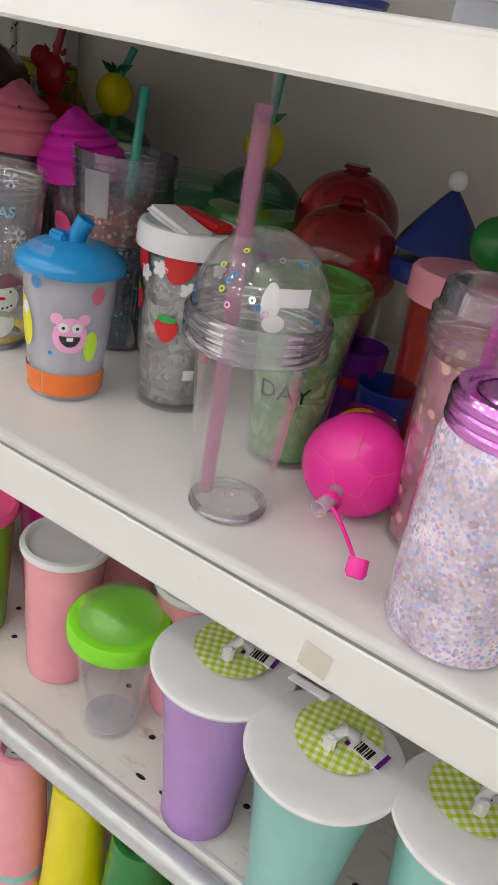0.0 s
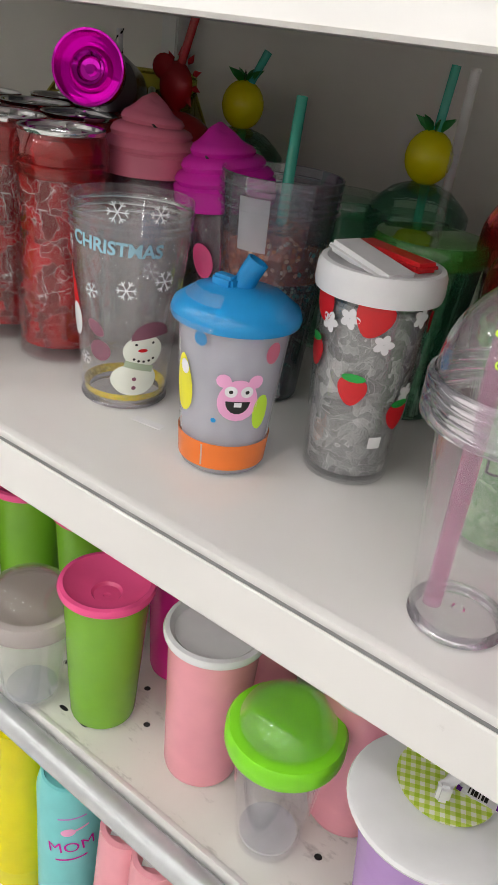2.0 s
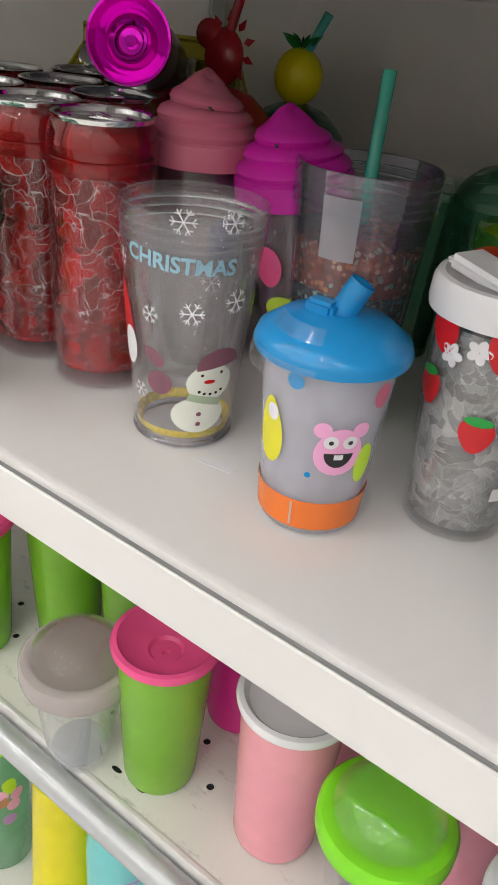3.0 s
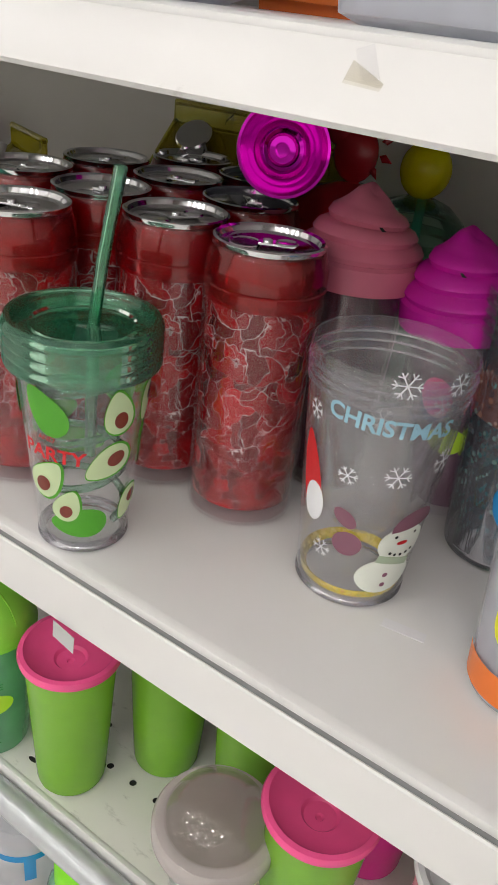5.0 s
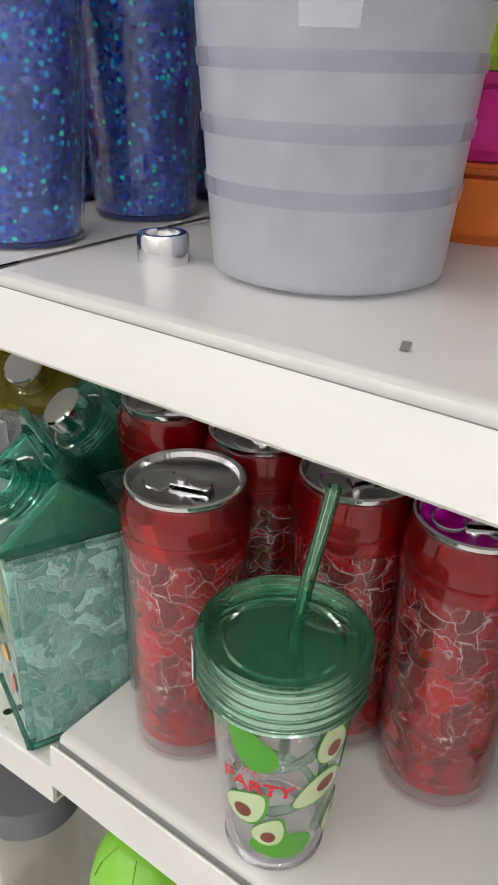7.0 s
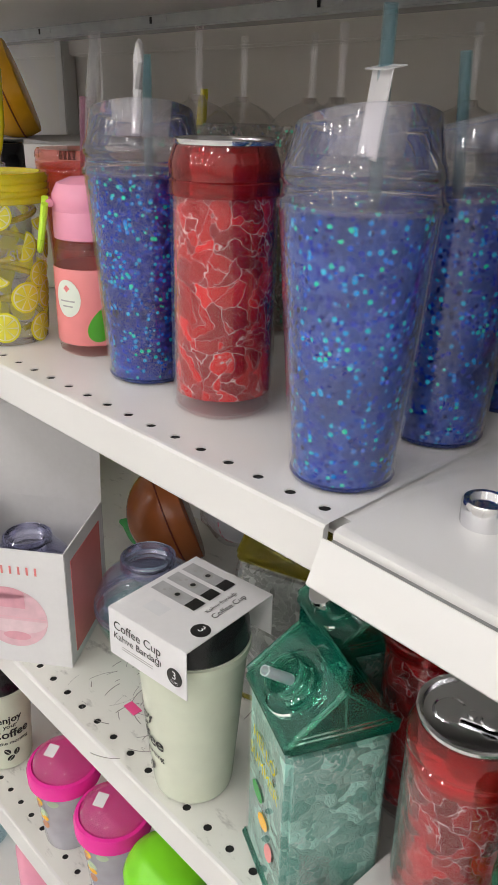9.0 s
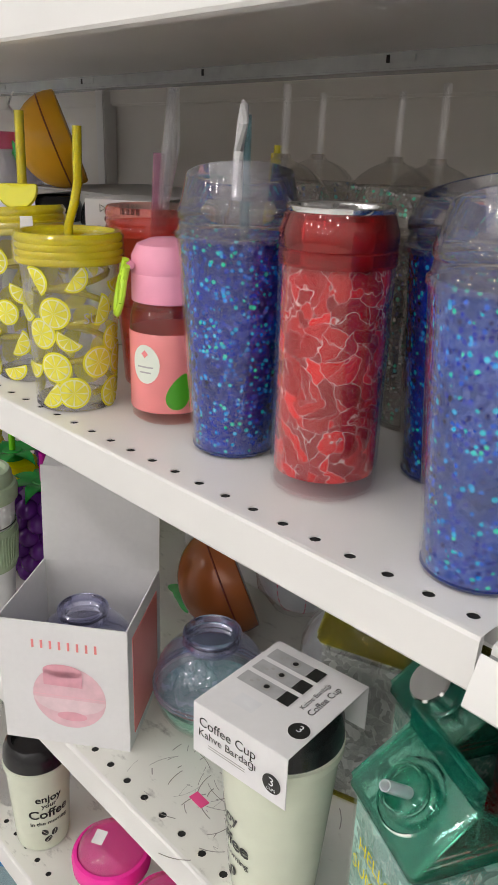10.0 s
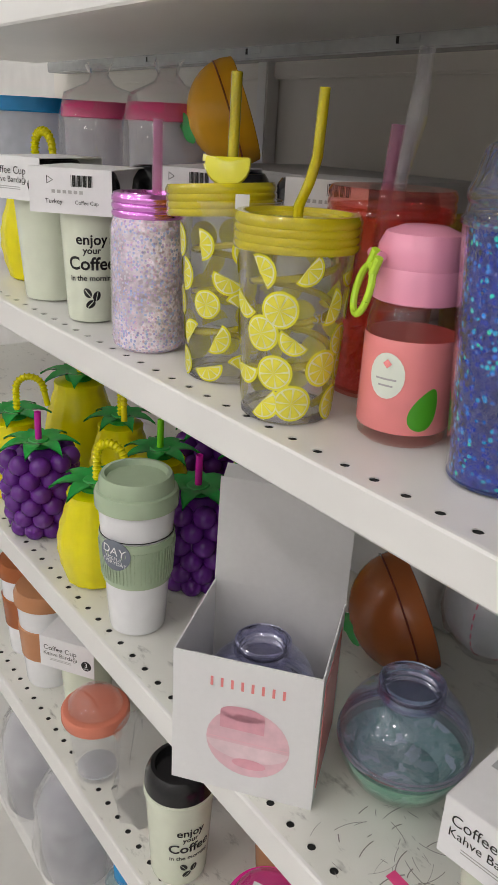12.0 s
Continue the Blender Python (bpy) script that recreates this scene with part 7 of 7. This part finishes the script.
def travel_mug():
    t = thing("travel_mug", "white travel mug with sage lid and ribbed band", "mug", -0.617, 0.028, Z1)
    c = cone(0.030, 0.040, 0.150)
    b = part("cup", lathe(wall(0.030, 0.0395, 0.150, 0.002, 0.006), 48), "white", t)
    lid = part("lid", lathe([(0.040, 0.144), (0.0425, 0.145), (0.0430, 0.158), (0.0415, 0.162), (0.0385, 0.163), (0.0375, 0.174), (0.0355, 0.178), (0.032, 0.178), (0.030, 0.172), (0, 0.171)], 52), "sage", t, "sage green lid")
    part("band", lathe([(c(0.060) + 0.0002, 0.060), (c(0.060) + 0.0016, 0.061), (c(0.114) + 0.0016, 0.113), (c(0.114) + 0.0002, 0.114)], 48), "sage", b, "sage silicone band")
    part("ribs", join([wrapped(moved(block(0.0011, 0.038, 0.0008, 0), Matrix.Translation((0, 0, 0.0))), lambda z: c(z) + 0.0017, -140 + 6 * k, 0.086) for k in range(38)]), "sage", b)
    part("cord", lathe([(c(0.116), 0.1154), (c(0.116) + 0.0009, 0.116), (c(0.116), 0.1166)], 48), "ink", t, "thin black cord")
    tag = part("tag", wrapped(lathe([(0, 0), (0.0175, 0), (0.0175, 0.0008), (0, 0.0008)], 36), lambda z: c(z) + 0.0025, -62, 0.102), "tag", t, "round slate grey swing tag")
    part("lettering", wrapped(moved(lettering("DAY", 0.0135), pose(0, 0, 0, 0, 0, -10)), lambda z: c(z) + 0.0040, -62, 0.107), "white", tag)
    part("lettering", wrapped(moved(lettering("USEFUL", 0.0058), pose(0, 0, 0, 0, 0, -10)), lambda z: c(z) + 0.0040, -62, 0.0985), "white", tag)
    part("lettering", wrapped(moved(lettering("EVERYDAY", 0.0058), pose(0, 0, 0, 0, 0, -10)), lambda z: c(z) + 0.0040, -62, 0.0935), "white", tag)


travel_mug()


def globe(t, z, gel=True, s=1.0):
    r = 0.0535 * s
    low = [(r * math.cos(radians(a)), z + r * 0.95 * math.sin(radians(a))) for a in range(-62, 1, 8)]
    part("bowl", lathe(shell([(0, low[0][1])] + low), 48), "globe_mint" if gel else "clear_lav", t)
    if gel:
        part("gel", lathe([(0, low[0][1] + 0.003)] + [(q * 0.95, w + 0.002) for q, w in low[:-1]] + [(low[-2][0] * 0.86, low[-2][1] - 0.002), (low[-4][0] * 0.7, low[-4][1] - 0.006), (0, low[0][1] + 0.016)], 44), "mint_gel", t, "mint gel beads")
    part("shoulder", lathe(shell([(r, z), (r + 0.0018, z + 0.001), (r + 0.0018, z + 0.003), (r, z + 0.005)] + [(r * math.cos(radians(a)), z + 0.005 + r * 0.90 * math.sin(radians(a))) for a in range(6, 63, 8)]), 48), "globe_top", t, "lilac clear shoulder")
    for dz in (0.0, 0.0042):
        part("seam_ring", lathe([(r - 0.001, z + dz - 0.001), (r + 0.0016, z + dz - 0.0004), (r + 0.0016, z + dz + 0.0012), (r - 0.001, z + dz + 0.0018)], 48), "clear_lav", t)
    zt = z + 0.005 + r * 0.90 * math.sin(radians(62)) - 0.002
    part("collar", lathe([(0.0265 * s, zt - 0.002), (0.0275 * s, zt), (0.0265 * s, zt + 0.004), (0.0275 * s, zt + 0.008), (0.0268 * s, zt + 0.011), (0.0245 * s, zt + 0.0125), (0.0225 * s, zt + 0.010), (0.0215 * s, zt + 0.006), (0, zt + 0.005), (0, zt + 0.0035), (0.0230 * s, zt + 0.0035), (0.0250 * s, zt - 0.001)], 44), "collar_lilac", t, "ringed lilac neck")


t = thing("globe_cup", "round gel cup, mint below and lilac above", "cup", -0.303, 0.108, Z1)
globe(t, 0.046)
t = thing("globe_box", "open white gift box holding a round cup", "box", -0.398, 0.030, Z1, 39.5, 0, 0)
W, D, H, T = 0.118, 0.105, 0.128, 0.0012
fr = part("front", block(W, T, H, 0, (0, -D / 2, 0)), "paper", t)
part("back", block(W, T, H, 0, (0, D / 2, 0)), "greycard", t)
part("side", block(T, D - 0.003, H, 0, (-W / 2 + 0.0006, 0, 0)), "paper", t)
rs = part("side", block(T, D - 0.003, H, 0, (W / 2 - 0.0006, 0, 0)), "paper", t)
part("bottom", block(W - 0.003, D - 0.003, T, 0), "paper", t)
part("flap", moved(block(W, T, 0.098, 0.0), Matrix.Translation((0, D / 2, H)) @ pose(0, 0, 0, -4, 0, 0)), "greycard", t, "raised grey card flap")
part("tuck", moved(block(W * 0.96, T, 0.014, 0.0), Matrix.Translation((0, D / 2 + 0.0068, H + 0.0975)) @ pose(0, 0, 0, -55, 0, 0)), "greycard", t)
part("side_print", block(0.0006, D * 0.75, H * 0.8, 0, (W / 2 + 0.0004, 0, H * 0.08)), "coralpink", rs, "pink printed side")
for k in range(8):
    part("title_bar", moved(sheet(0.0022, 0.0085, 1, 1), Matrix.Translation((-0.027 + 0.0082 * k, -D / 2 - 0.001, H - 0.022)) @ pose(0, 0, 0, 90, 0, 0)), "coralpink", fr)
g = lambda u, v, o: Matrix.Translation((u, -D / 2 - 0.0009 - o, v)) @ pose(0, 0, 0, 90, 0, 0)
part("picture", moved(disc(0.034, 0.033, 3, 36), g(0.004, 0.052, 0)), "rosewash", fr, "pale pink picture of the cup")
part("picture_light", moved(disc(0.0335, 0.016, 3, 28, 0, 180, 0, 180), g(0.004, 0.050, 0.0003)), "roselight", fr)
part("picture_line", moved(sheet(0.066, 0.0009, 1, 1), g(0.004, 0.0535, 0.0008)), "palepink", fr)
part("picture_neck", moved(join([disc(0.018, 0.007, 3, 24), moved(sheet(0.036, 0.016, 2, 1), Matrix.Translation((0, -0.008, 0)))]), g(-0.001, 0.080, 0.0006)), "rosedeep", fr)
part("picture_base", moved(disc(0.014, 0.005, 2, 20), g(0.006, 0.032, 0.0006)), "rosedeep", fr)
cup = thing("globe_cup", "round lilac clear cup standing in a box", "cup", -0.398, 0.030, Z1 + 0.003)
globe(cup, 0.058, False, 0.88)
plain_box("carton_box", "white card box at the back of the shelf", "box", -0.60, -0.42, 0.30, 0.42, Z1 + 0.0005, Z1 + 0.16, "greycard", 0.002, kind="")

mug = coffee_mug(-0.140, 0.036, Z1, "tall cream coffee cup with black lid in a set", 0, 0.142, 0.032, 0.043, True, -112)
pack_sleeve(-0.140, 0.036, Z1 + 0.1705, 8, 0.079, 0.091, 0.040, "white card sleeve printed Coffee Cup over cups")
half_fruit(-0.415, 0.225, Z1 + 0.062, 0.062, "brown", "brown bowl shaped like half a fruit", 70, 149, False)


def stitched_ball(x, y, z, r, label):
    t = thing("ball_cup", label, "cup", x, y, z)
    b = part("ball", blob_sphere(r, 32, 18), "frost2", t)
    for side in (-1, 1):
        part("stitches", join([moved(block(0.006, 0.0012, 0.001, 0), Matrix.Rotation(radians(-60 + 18 * side), 4, "Z") @ Matrix.Rotation(radians(12 * k - 60), 4, "Y") @ Matrix.Translation((r, 0, 0)) @ pose(0, 0, 0, 0, 90, 30 * side)) for k in range(11)]), "dustypink", b, "row of red stitches")
    w = part("cellophane", blob_sphere(r * 1.07, 20, 12), "wrap", t)
    rnd = random.Random(3)
    for v in w.data.vertices:
        v.co *= rnd.uniform(0.975, 1.06)


stitched_ball(-0.350, 0.275, Z1 + 0.088, 0.050, "white stitched ball cup in crinkled cellophane")
stitched_ball(-0.240, 0.235, Z1 + 0.054, 0.050, "white stitched ball cup in crinkled cellophane")
carton(-0.165, 0.170, Z1, 20, "clear_olive", "grey_gel", True, None)
t = thing("paper_scrap", "small red paper scrap on the shelf", "scrap", -0.235, 0.040, Z1)
part("scrap", block(0.016, 0.009, 0.0007, 0), "hotpink", t)

# ---- the lower shelves of the perforated bay ----
Z2 = 0.752
coffee_mug(-0.522, 0.028, Z2, "cream coffee cup with a glossy black lid", 0, 0.120, 0.031, 0.037, True, -10)
cereal_cup(-0.695, 0.010, Z2, "peach", 0.098, "clear cup with coral lid, dome and spoon", True, "clear", 0.028, 0.042)
for x, y in ((-0.366, 0.030), (-0.276, 0.036)):
    t = thing("snack_cup", "magenta lidded snack cup printed with fruit", "cup", x, y, Z2, group="magenta snack cups")
    c = cone(0.028, 0.035, 0.095)
    part("cup", lathe(wall(0.028, 0.035, 0.098)), "frost", t)
    rnd = random.Random(5)
    for k in range(22):
        part("print", wrapped(disc(0.007, 0.005, 2, 12, 0, rnd.uniform(0, 180)), c, rnd.uniform(-170, 80), rnd.uniform(0.03, 0.08)), rnd.choice(["sage", "tan", "red", "avolight", "amber"]), t)
    lid = part("lid", lathe([(0.036, 0.088), (0.040, 0.089), (0.0405, 0.102), (0.0385, 0.106), (0.035, 0.107), (0.034, 0.104), (0, 0.103)], 48), "fuchsia", t, "magenta lid")
    part("dome", lathe([(0.034 * math.cos(radians(a)), 0.105 + 0.022 * math.sin(radians(a))) for a in range(0, 91, 10)], 44), "clear_pink", lid)
    part("sticker", moved(sheet(0.012, 0.015, 2, 2), Matrix.Translation((-0.002, -0.012, 0.1275)) @ pose(0, 0, 0, 12, 0, 30)), "paper", lid)
t = thing("snack_cup", "lime lidded snack cup", "cup", -0.190, 0.040, Z2)
part("cup", lathe(wall(0.028, 0.035, 0.098)), "frost", t)
part("lid", lathe([(0.036, 0.088), (0.040, 0.089), (0.0405, 0.102), (0.036, 0.112), (0.02, 0.122), (0, 0.125)], 44), "limegreen", t, "lime lid")
for k in range(8):
    part("print", wrapped(disc(0.005, 0.004, 2, 10), cone(0.028, 0.035, 0.098), -150 + 22 * k, 0.03 + 0.02 * (k % 3)), ("ink", "acid", "textblue", "orange")[k % 4], t)
t = thing("steel_tumbler", "clear tumbler with a dark grey lid", "tumbler", -0.080, 0.045, Z2)
part("cup", lathe(wall(0.032, 0.040, 0.13)), "clear_grey", t)
part("lid", lathe([(0.040, 0.124), (0.043, 0.126), (0.043, 0.146), (0.040, 0.150), (0, 0.15)], 44), "darkgrey", t)
for x, y, m in ((-0.900, 0.030, "tan"), (-0.985, 0.035, "brown")):
    t = thing("band_mug", "white travel mug with a brown band and lid", "mug", x, y, Z2, group="brown banded mugs")
    c = cone(0.034, 0.042, 0.14)
    part("cup", lathe(wall(0.034, 0.042, 0.14)), "white", t)
    part("band", lathe([(c(0.05), 0.05), (c(0.05) + 0.002, 0.051), (c(0.10) + 0.002, 0.099), (c(0.10), 0.10)], 40), m, t, "brown silicone band")
    part("lid", lathe([(0.042, 0.134), (0.045, 0.136), (0.045, 0.15), (0.041, 0.158), (0, 0.158)], 44), m, t)
coffee_mug(-0.800, 0.045, Z2, "cream coffee cup in a printed card sleeve", 0, 0.118, 0.030, 0.037, False)
pack_sleeve(-0.800, 0.045, Z2 + 0.1465, 35, 0.080, 0.094, 0.046, "white card sleeve printed Coffee Cup", True, False)
for x, y, m in ((-0.60, 0.115, "frost2"), (-0.45, 0.12, "tan"), (-0.52, 0.20, "pink"), (-0.67, 0.13, "offwhite"), (-0.34, 0.14, "magenta")):
    t = thing("plain_cup", "plain cup at the back of the shelf", "cup", x, y, Z2)
    part("cup", lathe(wall(0.030, 0.038, 0.12)), m, t)
t = thing("bag_of_cups", "clear plastic bag crumpled over a cup", "bag", -0.612, 0.030, Z2)
w = part("bag", lathe([(0, 0.0), (0.03, 0.0), (0.034, 0.03), (0.030, 0.06), (0.036, 0.10), (0.02, 0.13), (0.008, 0.14)], 22), "wrap", t)
rnd = random.Random(9)
for v in w.data.vertices:
    v.co += Vector((rnd.uniform(-1, 1), rnd.uniform(-1, 1), 0)) * 0.004


def bagged_bottle(x, y, h, cap, label, seed):
    t = thing("bagged_bottle", label, "bottle", x, y, 0.48, group="bagged bottles")
    part("bottle", lathe([(0, 0), (0.052, 0), (0.056, 0.006), (0.056, h * 0.62), (0.040, h * 0.80), (0.020, h * 0.90), (0.018, h)]), "frost", t)
    part("cap", lathe([(0.021, h - 0.012), (0.022, h + 0.012), (0.019, h + 0.018), (0, h + 0.018)], 30), cap, t)
    b = part("bag", lathe([(0.060, 0.0), (0.066, h * 0.2), (0.062, h * 0.5), (0.058, h * 0.68), (0.040, h * 0.86), (0.030, h * 1.0), (0.034, h * 1.06), (0.02, h * 1.1)], 26), "wrap", t, "crinkled clear bag")
    rnd = random.Random(seed)
    for v in b.data.vertices:
        v.co += Vector((rnd.uniform(-1, 1), rnd.uniform(-1, 1), rnd.uniform(-1, 1))) * 0.005


bagged_bottle(-0.800, 0.020, 0.200, "limegreen", "frosted bottle with lime cap in a clear bag", 1)
bagged_bottle(-0.945, 0.020, 0.215, "limegreen", "frosted bottle with lime cap in a clear bag", 2)
t = thing("sport_bottle", "clear bottle with a blue and white cap", "bottle", -0.655, 0.030, 0.48)
part("bottle", lathe([(0, 0), (0.028, 0), (0.030, 0.004), (0.030, 0.10), (0.020, 0.115), (0.016, 0.12)]), "clear_blue", t)
part("cap", lathe([(0.0175, 0.112), (0.018, 0.13), (0.014, 0.135), (0.009, 0.136)], 28), "blue", t)
part("nozzle", lathe([(0.0095, 0.134), (0.0095, 0.144), (0.006, 0.150), (0, 0.150)], 20), "white", t)
t = thing("pink_bottle", "pink bottle with a white label", "bottle", -0.455, 0.030, 0.48)
part("bottle", lathe([(0, 0), (0.030, 0), (0.032, 0.004), (0.032, 0.17), (0.024, 0.19), (0, 0.195)], 36), "bottlepink", t)
barcode(t, 0.022, 0.016, Matrix.Translation((0.0, -0.012, 0.1945)) @ pose(0, 0, 0, 12, 0, 20))

# ---- small marks on the shelving ----
t = thing("price_slip", "strip of clear tape stuck to the shelf", "tape", 0.352, 0.086, 1.05, 8)
part("slip", block(0.024, 0.007, 0.0004, 0), "paper", t)
t = thing("tape_remnant", "torn paper tape hanging from the price strip", "tape", 0.187, -0.0055, 1.007, 0)
part("paper", moved(block(0.017, 0.0004, 0.016, 0), pose(0, 0, -0.008, 8, 12, 0)), "greycard", t)
# Torn yellowish tape on the strip, built as a small flap and foot.
t = thing("label_holder", "torn yellowish tape stuck on the price strip", "label holder", 0.708, -0.0070, 1.017)
part("plate", moved(block(0.018, 0.0008, 0.018, 0.0003), pose(0, 0, 0.004, 3, 8, 0)), "tape", t)
part("foot", block(0.024, 0.006, 0.0012, 0.0004, (0.002, 0.0, -0.007)), "frost", t)
t = thing("tape_remnant", "torn clear tape stuck to the upper price strip", "tape", 0.318, -0.0065, 1.309)
part("tape", moved(block(0.012, 0.0005, 0.012, 0), pose(0, 0, 0, 4, 25, 0)), "tape", t)
part("torn_tail", moved(block(0.006, 0.0005, 0.010, 0), pose(0.006, 0, 0.008, 4, -20, 0)), "clear", t)
t = thing("twist_straw", "black and white striped paper straw at the back", "straw", -0.015, 0.40, 1.05)
part("tube", sweep([(0, 0, 0), (-0.014, 0.01, 0.235)], 0.0038, 12), "white", t)
part("stripes", join([sweep([(-0.014 * u + 0.0039 * math.cos(70 * u), 0.01 * u + 0.0039 * math.sin(70 * u), 0.235 * u) for u in [k / 60 for k in range(61)]], 0.0011, 5)]), "ink", t)
t = thing("swirl_mark", "black rubber scuff rings on the shelf", "scuff", -0.225, 0.075, Z1, kind="stuff")
rnd = random.Random(11)
arcs = []
for k in range(90):
    cx, cy, r0, a0, da = rnd.uniform(-0.06, 0.05), rnd.uniform(-0.05, 0.05), rnd.uniform(0.010, 0.050), rnd.uniform(0, 360), rnd.uniform(6, 45)
    q = rnd.uniform(0.0001, 0.00045)
    pts = [(cx + r0 * math.cos(radians(a0 + da * i / 8)), cy + r0 * math.sin(radians(a0 + da * i / 8))) for i in range(9)]
    vs, fs = [], []
    for i, (px, py) in enumerate(pts):
        nx, ny = math.cos(radians(a0 + da * i / 8)), math.sin(radians(a0 + da * i / 8))
        vs += [(px - nx * q, py - ny * q, 0.0006), (px + nx * q, py + ny * q, 0.0006)]
    fs = [(2 * i, 2 * i + 1, 2 * i + 3, 2 * i + 2) for i in range(8)]
    arcs.append(mesh("arc", vs, fs))
part("rings", join(arcs), "steel", t)
